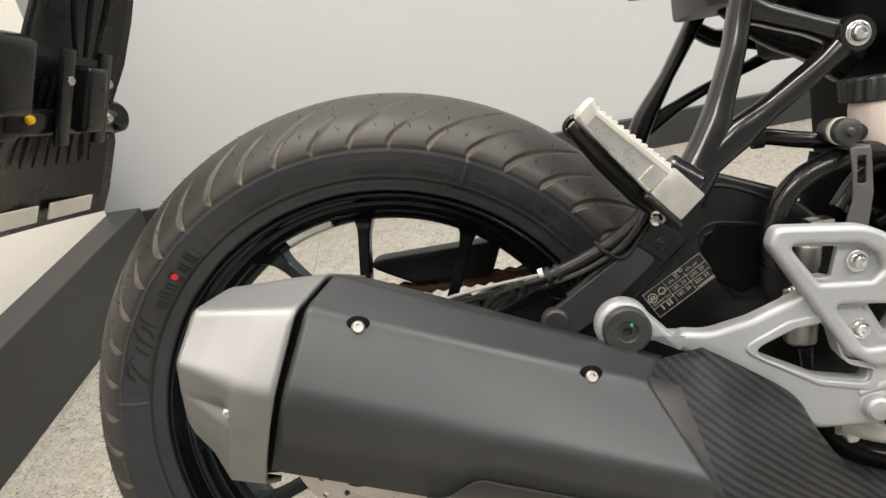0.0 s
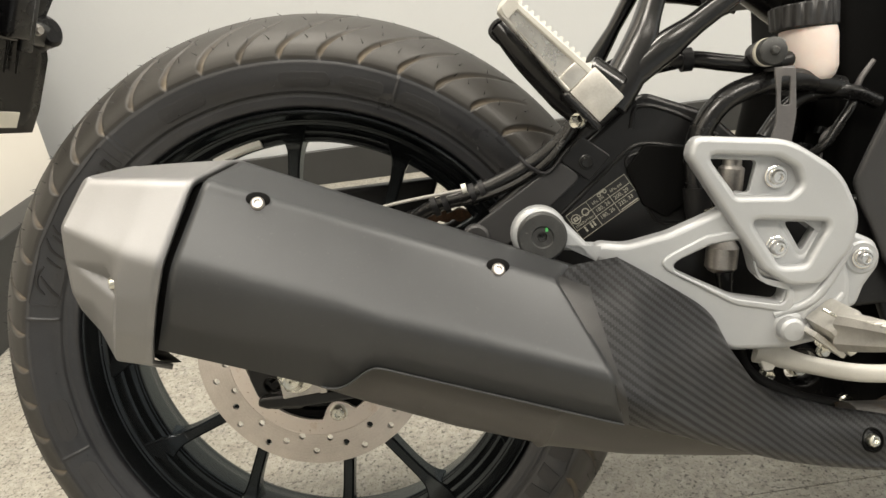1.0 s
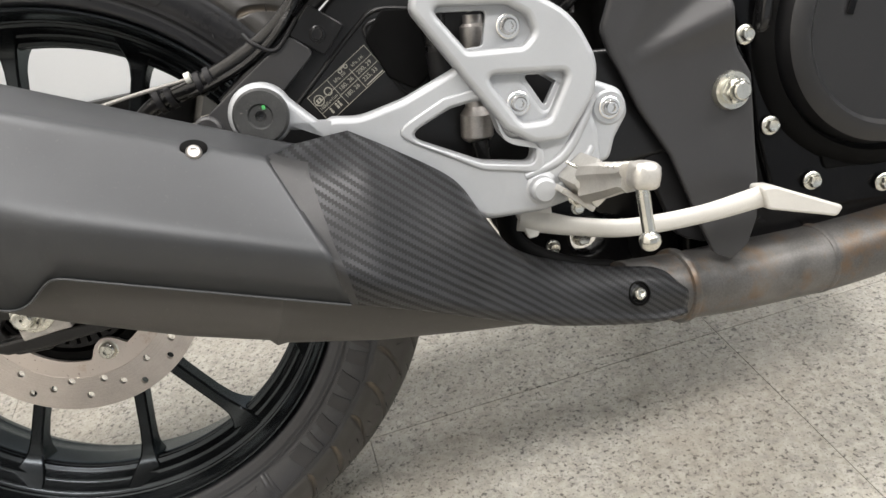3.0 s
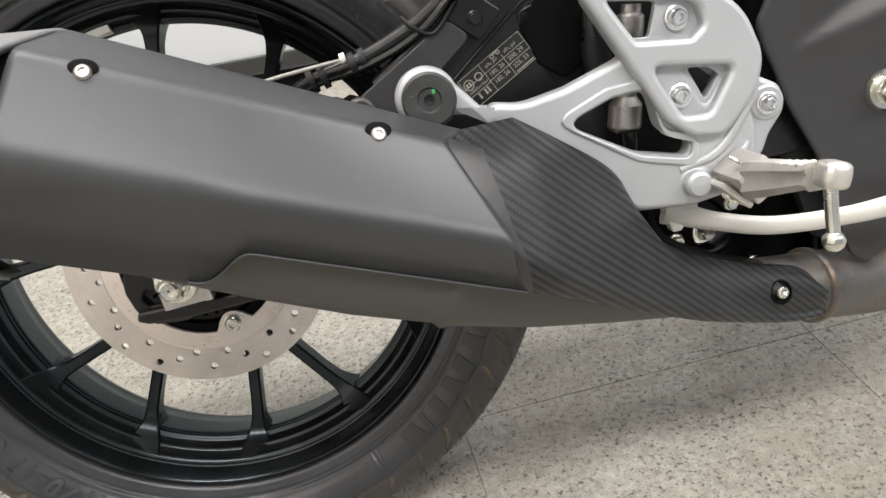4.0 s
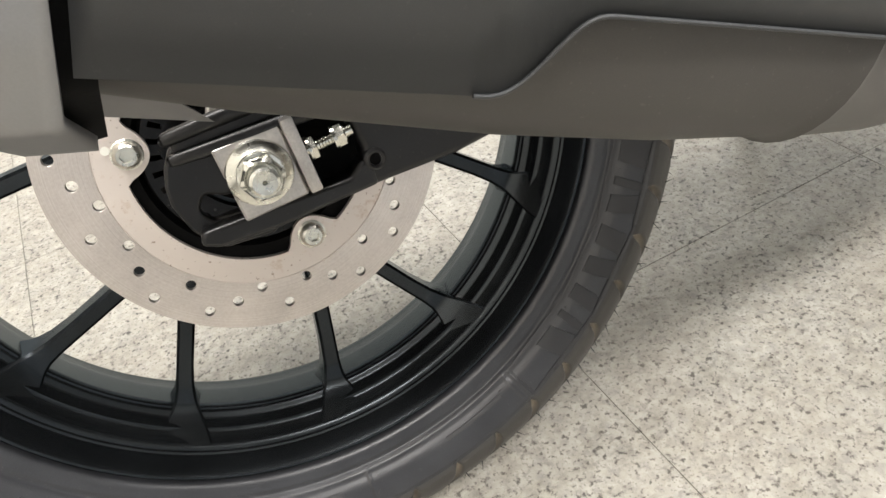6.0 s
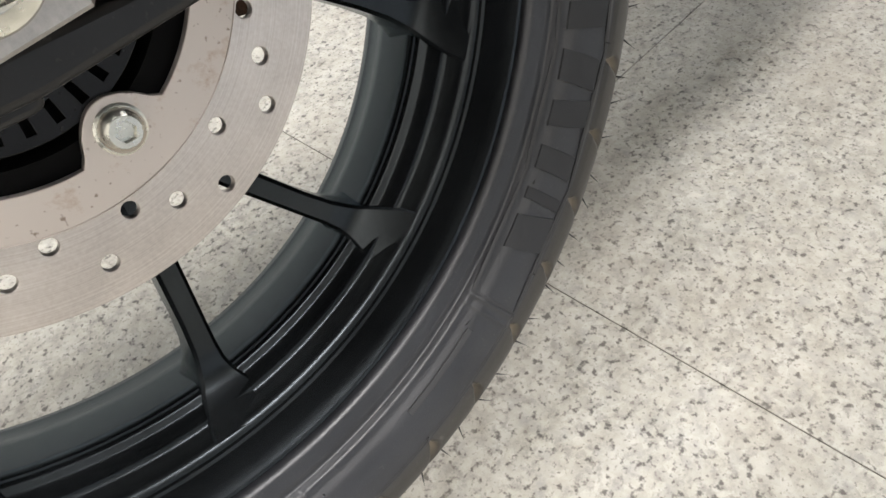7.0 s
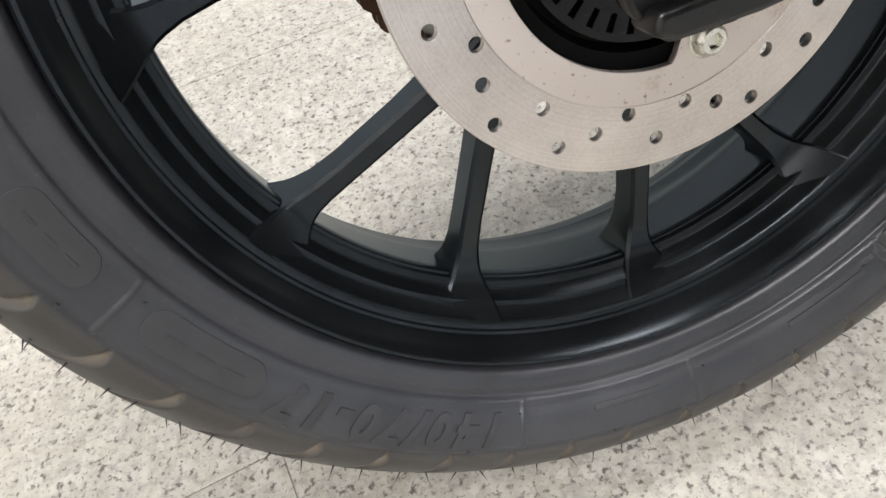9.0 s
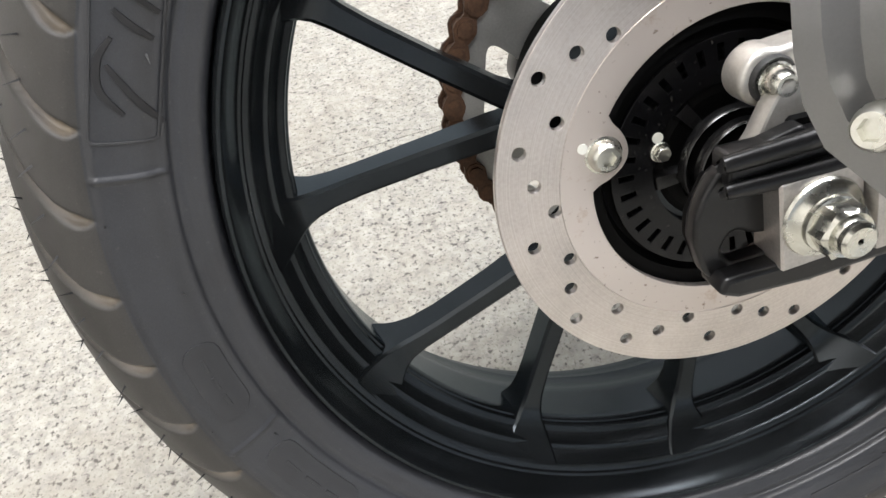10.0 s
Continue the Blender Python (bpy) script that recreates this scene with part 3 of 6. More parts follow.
    ob = new("rear_tyre", me)
    ob.parent = bike
    return tagged(ob, "black road tyre with dusty curved tread grooves")


tyre = build_tyre()


def on_sidewall(me, deg, r, proud=0.0007, flip=False):
    """Lays a flat drawing (x along the rim, y outwards) on the tyre's flank."""
    bm = bmesh.new()
    bm.from_mesh(me)
    long = [e for e in bm.edges if e.calc_length() > 0.004]
    if long:
        bmesh.ops.subdivide_edges(bm, edges=long, cuts=2)
    for v in bm.verts:
        u, w, d = v.co
        rr = r + w
        v.co = polar(rr, deg + math.degrees(u / r), side_y(rr) - proud - d)
    bm.normal_update()
    bm.to_mesh(me)
    bm.free()
    return me


def flat_mesh(loops, depth):
    cu = bpy.data.curves.new("drawing", "CURVE")
    cu.dimensions, cu.fill_mode, cu.extrude, cu.bevel_depth, cu.offset = "2D", "BOTH", depth / 2, 0.0002, -0.0002
    for loop in loops:
        s = cu.splines.new("POLY")
        s.points.add(len(loop) - 1)
        for pt, q in zip(s.points, loop):
            pt.co = (q[0], q[1], 0, 1)
        s.use_cyclic_u = True
    ob = bpy.data.objects.new("drawing", cu)
    me = bpy.data.meshes.new_from_object(ob)
    bpy.data.objects.remove(ob)
    return me


def stadium(w, h, n=8):
    r = h / 2
    pts = [(w / 2 - r + r * math.cos(t), r * math.sin(t)) for t in np.linspace(-math.pi / 2, math.pi / 2, n)]
    return pts + [(-x, -y) for x, y in pts]


def stroke(pts, w):
    """A pen stroke: a ribbon of width w along a line of points."""
    line = spline([(x, y, 0) for x, y in pts], 6)
    left, right = [], []
    for i, p in enumerate(line):
        d = (line[min(i + 1, len(line) - 1)] - line[max(i - 1, 0)]).normalized()
        k = w * (0.55 + 0.45 * math.sin(math.pi * i / (len(line) - 1)))
        left.append((p.x - d.y * k, p.y + d.x * k))
        right.append((p.x + d.y * k, p.y - d.x * k))
    return left + right[::-1]


# size marking, maker's blocks, script strokes, moulded plates
mesh_part("size_marking", on_sidewall(lettering("140/70-17", 0.0225, 0.0010, spacing=1.32, weight=0.0009, slant=0.30), 129.5, 0.2530, 0.0007), M_LETTER, tyre, "raised tyre size marking 140/70-17")
mesh_part("approval_mark", on_sidewall(lettering("DOT", 0.0125, 0.0007, spacing=1.15), 319.5, 0.2545, 0.0005), M_LETTER, tyre, "raised letters DOT")
for u0, ww, slant in ((-0.088, 0.020, 0.004), (-0.064, 0.006, 0.002), (-0.047, 0.013, -0.003), (-0.024, 0.015, 0.003), (0.000, 0.013, -0.003), (0.022, 0.012, 0.002), (0.041, 0.006, 0.002), (0.062, 0.018, -0.004)):
    quad = [(u0 - ww / 2, -0.0088), (u0 + ww / 2, -0.0088), (u0 + ww / 2 + slant, 0.0088), (u0 - ww / 2 + slant, 0.0088)]
    mesh_part("maker_block", on_sidewall(flat_mesh([quad], 0.0008), 38.5, 0.2535, 0.0006), M_BLOCK, tyre)
outer = [(-0.1, -0.0125), (0.098, -0.0125), (0.098, 0.0125), (-0.1, 0.0125)]
inner = [(-0.0985, -0.011), (0.0965, -0.011), (0.0965, 0.011), (-0.0985, 0.011)]
mesh_part("maker_frame", on_sidewall(flat_mesh([outer, inner], 0.0006), 38.8, 0.2535, 0.0005), M_LETTER, tyre)
SCRIPT = [[(-0.088, 0.002), (-0.075, 0.009), (-0.060, 0.0095), (-0.048, 0.006)], [(-0.094, -0.010), (-0.080, -0.002), (-0.062, 0.007)],
          [(-0.046, -0.006), (-0.040, 0.001), (-0.034, 0.006)], [(-0.032, -0.007), (-0.022, 0.004), (-0.008, 0.011)],
          [(-0.018, -0.006), (-0.010, -0.003), (-0.004, 0.003), (-0.002, 0.007)], [(0.002, -0.006), (0.004, 0.004), (0.012, 0.010)]]
SCRIPT = [[((x + 0.041) * 0.66, y * 1.05) for x, y in line] for line in SCRIPT]
half = 0.2535 * radians(18.3)
outer = fillet([(-half, -0.0118), (half, -0.0118), (half, 0.0118), (-half, 0.0118)], 0.003)
inner = fillet([(-half + 0.0011, -0.0107), (half - 0.0011, -0.0107), (half - 0.0011, 0.0107), (-half + 0.0011, 0.0107)], 0.0022)
mesh_part("script_frame", on_sidewall(flat_mesh([[tuple(q)[:2] for q in outer], [tuple(q)[:2] for q in inner]], 0.0006), 214.2, 0.2538, 0.0005), M_LETTER, tyre, "thin raised frame round the script")
mesh_part("script_stroke", on_sidewall(flat_mesh([stroke(SCRIPT[0], 0.0013)], 0.0008), 205.5, 0.2510, 0.0006), M_SCRIPT, tyre, "dark sweeping script stroke")
for line in SCRIPT[1:]:
    mesh_part("script_stroke", on_sidewall(flat_mesh([stroke(line, 0.0012)], 0.0008), 205.5, 0.2510, 0.0006), M_SCRIPT, tyre)
for k, u0 in enumerate((-0.030, -0.020, -0.010, 0.001, 0.013, 0.025)):
    bar = [(u0 - 0.0036, -0.006), (u0 + 0.0030, -0.006), (u0 + 0.0036, 0.0065 if k % 2 else 0.004), (u0 - 0.0030, 0.0065 if k % 2 else 0.004)]
    slot = [(u0 - 0.0014, -0.003), (u0 + 0.0012, -0.003), (u0 + 0.0014, 0.002), (u0 - 0.0012, 0.002)]
    mesh_part("script_block", on_sidewall(flat_mesh([bar, slot], 0.0008), 224.5, 0.2490, 0.0006), M_SCRIPT, tyre)
mesh_part("paint_dot", on_sidewall(flat_mesh([[(0.0032 * math.cos(t), 0.0032 * math.sin(t)) for t in np.linspace(0, 6.1, 20)]], 0.0004), 224.9, 0.2498, 0.0012), M_RED, tyre, "small red paint dot")
for deg, w, h in ((152.5, 0.060, 0.0150), (170.0, 0.043, 0.0150), (276.5, 0.046, 0.0130), (288.2, 0.040, 0.0130), (300.4, 0.038, 0.0125), (250.5, 0.046, 0.0130)):
    mesh_part("moulded_plate", on_sidewall(flat_mesh([stadium(w, h)], 0.0005), deg, 0.2510, 0.0004), M_OVAL, tyre)
    for j in range(3):
        ww = w * 0.16
        u0 = (j - 1) * w * 0.24
        mesh_part("small_print", on_sidewall(flat_mesh([[(u0 - ww / 2, -0.0007), (u0 + ww / 2, -0.0007), (u0 + ww / 2, 0.0007), (u0 - ww / 2, 0.0007)]], 0.0002), deg, 0.2510, 0.0010), M_LETTER, tyre)
for deg, w in ((70.5, 0.050), (99.5, 0.040)):
    mesh_part("small_print", on_sidewall(flat_mesh([[(-w / 2, -0.0014), (w / 2, -0.0014), (w / 2, 0.0014), (-w / 2, 0.0014)]], 0.0003), deg, 0.2490, 0.0005), M_LETTER, tyre)


def hairs():
    """Thin rubber moulding hairs on the tread and its shoulder."""
    rng = random.Random(5)
    bm = bmesh.new()
    spots = []
    for k in range(108):
        spots.append((k * 360 / 108 + rng.uniform(-0.5, 0.5), 14.2, 0.0065))
        if k % 2:
            spots.append((k * 360 / 108 + rng.uniform(-0.8, 0.8), 15.5, 0.0045))
    for k in range(54):
        spots.append((k * 360 / 54 + 2.0 + rng.uniform(-0.6, 0.6), 16.6, 0.004))
        spots.append((k * 360 / 54 + 4.2 + rng.uniform(-0.6, 0.6), 17.8, 0.0035))
    for k in range(16):
        spots.append((k * 22.5 + rng.uniform(-3, 3), 7.6, 0.0035))
        spots.append((k * 22.5 + 9 + rng.uniform(-3, 3), 10.5, 0.0035))
    for deg, at, ln in spots:
        i, f = int(at), at - int(at)
        (y0, r0), (y1, r1) = PROFILE[i], PROFILE[min(i + 1, len(PROFILE) - 1)]
        y, r = y0 + (y1 - y0) * f, r0 + (r1 - r0) * f
        nrm = Vector((-(r1 - r0), y1 - y0)).normalized()
        base = polar(r, deg, y)
        tip = polar(r + nrm.y * ln, deg + rng.uniform(-1.0, 1.0), y + nrm.x * ln + rng.uniform(-0.001, 0.001))
        if (bike_pose @ tip).z < 0.001:
            continue
        d = (tip - base).normalized()
        a = d.orthogonal().normalized()
        b = d.cross(a)
        ring = [bm.verts.new(base + 0.00055 * (math.cos(t) * a + math.sin(t) * b)) for t in (0, 2.1, 4.2)]
        top = bm.verts.new(tip)
        for q in range(3):
            bm.faces.new((ring[q], ring[(q + 1) % 3], top))
    return bm


tagged(part("moulding_hairs", hairs(), M_SCRIPT, tyre), kind="stuff")

# -- rear wheel --
RIM_LIP = [(-0.0560, 0.2256), (-0.0605, 0.2253), (-0.0632, 0.2244), (-0.0642, 0.2231), (-0.0638, 0.2217), (-0.0622, 0.2207)]
RIM_NEAR = [(-0.0560, 0.2187), (-0.0490, 0.2167), (-0.0474, 0.2160), (-0.0466, 0.2147), (-0.0452, 0.2141), (-0.0445, 0.2127), (-0.0434, 0.2111), (-0.0420, 0.2103), (-0.0353, 0.2069), (-0.0342, 0.2057), (-0.0335, 0.2041), (-0.0322, 0.2033),
            (-0.0270, 0.2010), (-0.0258, 0.1998), (-0.0250, 0.1977), (-0.0243, 0.1969), (-0.0228, 0.1965), (-0.0221, 0.1974), (-0.0213, 0.1973), (-0.0207, 0.1958), (-0.0196, 0.1953), (-0.0160, 0.1953), (-0.0140, 0.1957)]
RIM_FAR = [(0.0140, 0.2016), (0.0210, 0.2034), (0.0245, 0.2052), (0.0300, 0.2080), (0.0420, 0.2103), (0.0445, 0.2127), (0.0490, 0.2167), (0.0560, 0.2187)]
rim_profile = RIM_LIP + RIM_NEAR + RIM_FAR + [(-y, r) for y, r in RIM_LIP[::-1]] + [(0.0480, 0.2232), (0.0300, 0.2165), (0.0150, 0.2066), (-0.0150, 0.2062), (-0.0300, 0.2165), (-0.0480, 0.2232)]
wheel = part("rear_wheel", lathe(rim_profile, 160), M_RIM, bike, "satin black cast wheel with paired spokes", 28)


def spoke(centre, side):
    """A tapered bar that leaves the hub beside its twin, spreads, and ends in a flat flared foot on the rim."""
    rings = []
    for r, off, hw, yf, yb, cut in ((0.045, 0.004, 0.0075, -0.020, 0.014, 0.002), (0.070, 0.003, 0.0066, -0.0205, 0.010, 0.002), (0.095, 0.0098, 0.0058, -0.0205, 0.005, 0.0018), (0.130, 0.0227, 0.0056, -0.0205, 0.002, 0.0018),
                                   (0.165, 0.0362, 0.0056, -0.0208, 0.001, 0.0018), (0.180, 0.0424, 0.0060, -0.0212, 0.002, 0.0018), (0.1885, 0.0462, 0.0070, -0.0222, 0.004, 0.0018), (0.1935, 0.0482, 0.0082, -0.0240, 0.006, 0.0016),
                                   (0.1985, 0.0502, 0.0106, -0.0276, 0.008, 0.0014), (0.2040, 0.0520, 0.0138, -0.0336, 0.010, 0.0012), (0.2086, 0.0533, 0.0164, -0.0392, 0.012, 0.0012), (0.2120, 0.0542, 0.0180, -0.0440, 0.014, 0.0012)):
        c = radians(centre)
        ahead = Vector((math.cos(c), 0, -math.sin(c)))
        across = Vector((-math.sin(c), 0, -math.cos(c))) * side
        along_r = math.sqrt(max(r * r - off * off, 1e-6))
        mid = ahead * along_r + across * off
        d = (ahead * 0.93 + across * 0.36).normalized()
        w = Vector((-d.z, 0, d.x))
        sec = [(-hw, yf + cut), (-hw + cut, yf), (hw - cut, yf), (hw, yf + cut), (hw * 0.94, yb - 0.003), (hw * 0.62, yb), (-hw * 0.62, yb), (-hw * 0.94, yb - 0.003)]
        rings.append([mid + w * p + Vector((0, q, 0)) for p, q in sec])
    return ringed(rings)


for k in range(6):
    for side in (-1, 1):
        part("spoke", spoke(15 + 60 * k, side), M_RIM, wheel, "", 22)
part("paint_chip", tube([(0.0968, -0.0262, -0.1838), (0.0962, -0.0300, -0.1890), (0.0945, -0.0345, -0.1950), (0.0934, -0.0378, -0.1980)], [0.0004, 0.0007, 0.0008, 0.0004], 6, 4), M_BOLT, wheel, "bare metal chip on a spoke foot")
# Near-black discs, added to close the view through the hub's dark inside
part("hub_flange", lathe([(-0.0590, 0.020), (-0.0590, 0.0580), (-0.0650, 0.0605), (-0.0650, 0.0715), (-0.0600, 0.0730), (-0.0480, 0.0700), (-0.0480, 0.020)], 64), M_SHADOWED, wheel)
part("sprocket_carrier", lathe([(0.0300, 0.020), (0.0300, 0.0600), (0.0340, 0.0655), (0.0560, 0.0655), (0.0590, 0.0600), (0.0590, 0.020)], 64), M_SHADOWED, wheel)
part("hub", lathe([(-0.062, 0.020), (-0.062, 0.046), (-0.056, 0.050), (-0.030, 0.046), (-0.022, 0.058), (0.022, 0.058), (0.030, 0.048), (0.075, 0.046), (0.075, 0.020)], 64), M_RIM, wheel)
rows = []
for i in range(9):
    deg = 247.0 + 14.0 * i / 8
    rows.append([polar(0.2040, deg, -0.0330), polar(0.1985, deg, -0.0305), polar(0.1962, deg, -0.0262), polar(0.2010, deg, -0.0258)])
part("balance_weight", ringed(rows), M_WEIGHT, wheel, "silver stick-on balance weight")

# -- brake disc --
def disc_outline():
    pts = []
    for i in range(180):
        deg = 2.0 * i
        r = 0.0675
        for b in (75, 195, 315):
            d = abs((deg - b + 180) % 360 - 180)
            r -= 0.0150 * max(0, 1 - (d / 13.5) ** 2) ** 0.6 if d < 13.5 else 0
        p = polar(r, deg, 0)
        pts.append((p.x, p.z))
    return pts


holes = [disc_outline()]
PATTERN = (0.1045, 0.0952, 0.0872, 0.1000, 0.0865, 0.0950, 0.1030, 0.0895)
for k in range(40):
    p = polar(PATTERN[k % 8] * 0.9932, 68.75 + 9 * k, 0)
    holes.append(circle(p.x, p.z, 0.0031, 14))
disc = mesh_part("brake_disc", plate(circle(0, 0, 0.1120, 128), holes, -0.0700, -0.0660, 0.0004, 1), M_DISC, bike, "drilled steel brake disc with a little rust")
for deg in (75, 195, 315):
    socket_bolt(disc, polar(0.0640, deg, -0.0702), 0.0075, 0.0055, 1.15)
    if deg == 195:
        part("paint_mark", turned(lathe([(0, 0.0001), (0, 0.0024), (-0.0004, 0.0024), (-0.0004, 0.0001)], 12), polar(0.0745, deg + 2, -0.0703), OUT), M_WHITEINK, disc)

disc.location = (0.0016, 0, -0.0005)
part("step", lathe([(-0.0698, 0.0822), (-0.0705, 0.0825), (-0.0705, 0.0829), (-0.0698, 0.0832)], 120), M_DISC, disc)

# -- speed sensor ring --
slots = []
for k in range(34):
    d = k * 360 / 34
    slots.append([(polar(r, d + s, 0).x, polar(r, d + s, 0).z) for r, s in ((0.0450, -1.7), (0.0525, -1.7), (0.0525, 1.7), (0.0450, 1.7))])
sensor_ring = mesh_part("sensor_ring", plate(circle(0, 0, 0.0560, 72), [circle(0, 0, 0.0360, 40), *slots], -0.0665, -0.0640, 0.0003, 1), M_FRAME, bike, "black slotted speed sensor ring")
hex_bolt(sensor_ring, (-0.0325, -0.0665, 0.0095), 0.0037, 0.0045, 1.3)
part("mark", turned(lathe([(0, 0.0001), (0, 0.0026), (-0.0004, 0.0026), (-0.0004, 0.0001)], 12), (-0.0338, -0.0668, 0.0165), OUT), M_WHITEINK, sensor_ring)
for k in range(6):
    lug = [Vector((x, y, z)) for x, y, z in ((-0.0022, -0.0700, 0.0180), (0.0022, -0.0700, 0.0180), (0.0035, -0.0650, 0.0180), (-0.0035, -0.0650, 0.0180))]
    end = [Vector((x * 1.5, y + 0.0030, 0.0350)) for x, y, z in lug]
    turn = Matrix.Rotation(radians(60 * k + 20), 3, "Y")
    part("hub_rib", ringed([[turn @ p for p in lug], [turn @ p for p in end]]), M_HANGER, sensor_ring)
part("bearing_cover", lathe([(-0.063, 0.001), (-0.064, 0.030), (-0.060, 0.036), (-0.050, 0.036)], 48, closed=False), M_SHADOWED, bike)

# -- sprocket, chain --
teeth = []
for k in range(84):
    r = 0.1015 if k % 2 else 0.0965
    p = polar(r, k * 360 / 84, 0)
    teeth.append((p.x, p.z))
windows = []
for k in range(6):
    a = 60 * k + 10
    windows.append(fillet([(polar(r, a + s, 0).x, polar(r, a + s, 0).z) for r, s in ((0.060, -13), (0.086, -19), (0.086, 19), (0.060, 13))], 0.006))
sprocket = mesh_part("rear_sprocket", plate(teeth, windows, 0.0600, 0.0655, 0.0006, 1), M_SPROCKET, bike, "steel rear sprocket with cut-outs")


def chain_path():
    pts = [polar(0.101, d, 0) for d in np.linspace(95, 268, 46)]
    top0, bot0 = polar(0.101, 268, 0), polar(0.101, 95, 0)
    front_top, front_bot = Vector((0.56, 0, 0.100)), Vector((0.56, 0, 0.030))
    run = [top0.lerp(front_top, i / 36) for i in range(1, 37)]
    run2 = [front_bot.lerp(bot0, i / 36) for i in range(0, 36)]
    return [p for p in pts] + run + run2


def link(length):
    """One chain link: two waisted side plates and a roller."""
    bm = bmesh.new()
    r, h = 0.0070, length / 2
    loop = []
    for t in np.linspace(-128, 128, 9):
        loop.append((h + r * math.cos(radians(t)), r * math.sin(radians(t))))
    loop.append((0.0, 0.0040))
    loop += [(-x, -z) for x, z in loop]
    for y0, y1 in ((-0.0082, -0.0060), (0.0060, 0.0082)):
        a, b = [bm.verts.new((x, y0, z)) for x, z in loop], [bm.verts.new((x, y1, z)) for x, z in loop]
        bm.faces.new(a)
        bm.faces.new(b[::-1])
        for i in range(len(loop)):
            bm.faces.new((a[i], b[i], b[(i + 1) % len(loop)], a[(i + 1) % len(loop)]))
    a = [bm.verts.new((h + 0.0050 * math.cos(t), -0.0098, 0.0050 * math.sin(t))) for t in np.linspace(0, 5.5, 8)]
    b = [bm.verts.new((h + 0.0050 * math.cos(t), 0.0098, 0.0050 * math.sin(t))) for t in np.linspace(0, 5.5, 8)]
    bm.faces.new(a)
    bm.faces.new(b[::-1])
    for i in range(8):
        bm.faces.new((a[i], b[i], b[(i + 1) % 8], a[(i + 1) % 8]))
    bmesh.ops.recalc_face_normals(bm, faces=bm.faces)
    me = bpy.data.meshes.new("link")
    bm.to_mesh(me)
    bm.free()
    return finish(me, M_CHAIN)


chain = new("drive_chain")
chain.parent = bike
tagged(chain, "brown rusty drive chain round the rear sprocket")
loop = chain_path()
marks, acc, pitch_len = [], 0.0, 0.0150
prev = loop[0]
for p in loop[1:] + loop[:1]:
    seg = (p - prev).length
    while acc + seg >= pitch_len:
        prev = prev.lerp(p, (pitch_len - acc) / seg)
        seg = (p - prev).length
        marks.append((prev.copy(), (p - prev).normalized() if seg > 1e-6 else Vector((1, 0, 0))))
        acc = 0.0
    acc += seg
    prev = p
link_mesh = link(pitch_len)
for i, (p, d) in enumerate(marks):
    ob = new("link", link_mesh)
    ob.parent = chain
    ob.matrix_local = Matrix.Translation((p.x, 0.0628 + (0.0012 if i % 2 else 0), p.z)) @ Matrix.Rotation(math.atan2(-d.z, d.x), 4, "Y")
guard = mesh_part("chain_guard", plate(fillet([(-0.03, 0.140), (0.131, 0.1440, 0.004), (0.1150, 0.1070, 0.004), (0.03, 0.108)], 0.01), (), 0.045, 0.085, 0.004), M_PLASTIC, bike, "black plastic chain guard")

# -- swingarm --
ARM = [(0.150, 0.094, 0.002), (0.176, 0.112, 0.01), (0.240, 0.157, 0.012), (0.305, 0.207, 0.014), (0.356, 0.186, 0.02),
       (0.430, 0.112, 0.04), (0.560, 0.098, 0.03), (0.585, 0.060, 0.03), (0.560, 0.022, 0.03), (0.300, 0.010, 0.06), (0.150, -0.014, 0.002)]
swing = mesh_part("swingarm", plate(fillet(ARM, 0.012), (), -0.140, -0.112, 0.004, 3), M_SWING, bike, "black box-section swingarm with an open axle end")
TAIL_ARM = [(0.0505, -0.0275, 0.004), (0.0525, -0.006, 0.006), (0.0490, 0.012, 0.006), (0.0470, 0.036, 0.010), (0.080, 0.056, 0.02), (0.120, 0.078, 0.02), (0.150, 0.094, 0.002), (0.150, -0.014, 0.002), (0.100, -0.024, 0.02)]
mesh_part("arm_tail", plate(fillet(TAIL_ARM, 0.01), (), -0.140, -0.112, 0.0035, 3, lambda x, z: 0.012 * (0.150 - x) / 0.1), M_SWING, swing, "black tapering end of the arm")
part("guide_hole", lathe([(-0.1270, 0.0030), (-0.1298, 0.0033), (-0.1304, 0.0046), (-0.1294, 0.0060), (-0.1275, 0.0064)], 32, centre=(0.0575, 0, -0.0135)), M_SWING, swing)
# black disc painted as the dark inside of the hole
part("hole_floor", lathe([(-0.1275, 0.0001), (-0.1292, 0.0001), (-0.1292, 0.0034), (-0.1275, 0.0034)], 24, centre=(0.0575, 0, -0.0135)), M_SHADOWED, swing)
END = [(-0.0285, -0.0350, 0.006), (-0.0405, -0.0215, 0.010), (-0.0452, -0.0057, 0.012), (-0.0446, 0.0040, 0.010), (-0.0418, 0.0125, 0.008), (-0.0370, 0.0205, 0.006), (-0.0290, 0.0270, 0.006), (0.000, 0.0340, 0.004), (0.000, 0.0130, 0.004), (-0.0080, 0.0100, 0.006), (-0.0080, -0.0060, 0.004), (0.000, -0.0080, 0.004), (0.000, -0.0360, 0.004)]
SLOT = [(-0.0340, -0.0125, 0.005), (-0.0290, -0.0195, 0.005), (-0.0100, -0.0180, 0.003), (-0.0100, -0.0100, 0.003), (-0.0200, -0.0085, 0.004), (-0.0290, -0.0040, 0.006)]
mesh_part("end_plate", plate(fillet(END, 0.006), [fillet(SLOT, 0.004)], -0.1205, -0.1120, 0.0018, 2), M_SWING, swing, "satin black end plate with a slot")
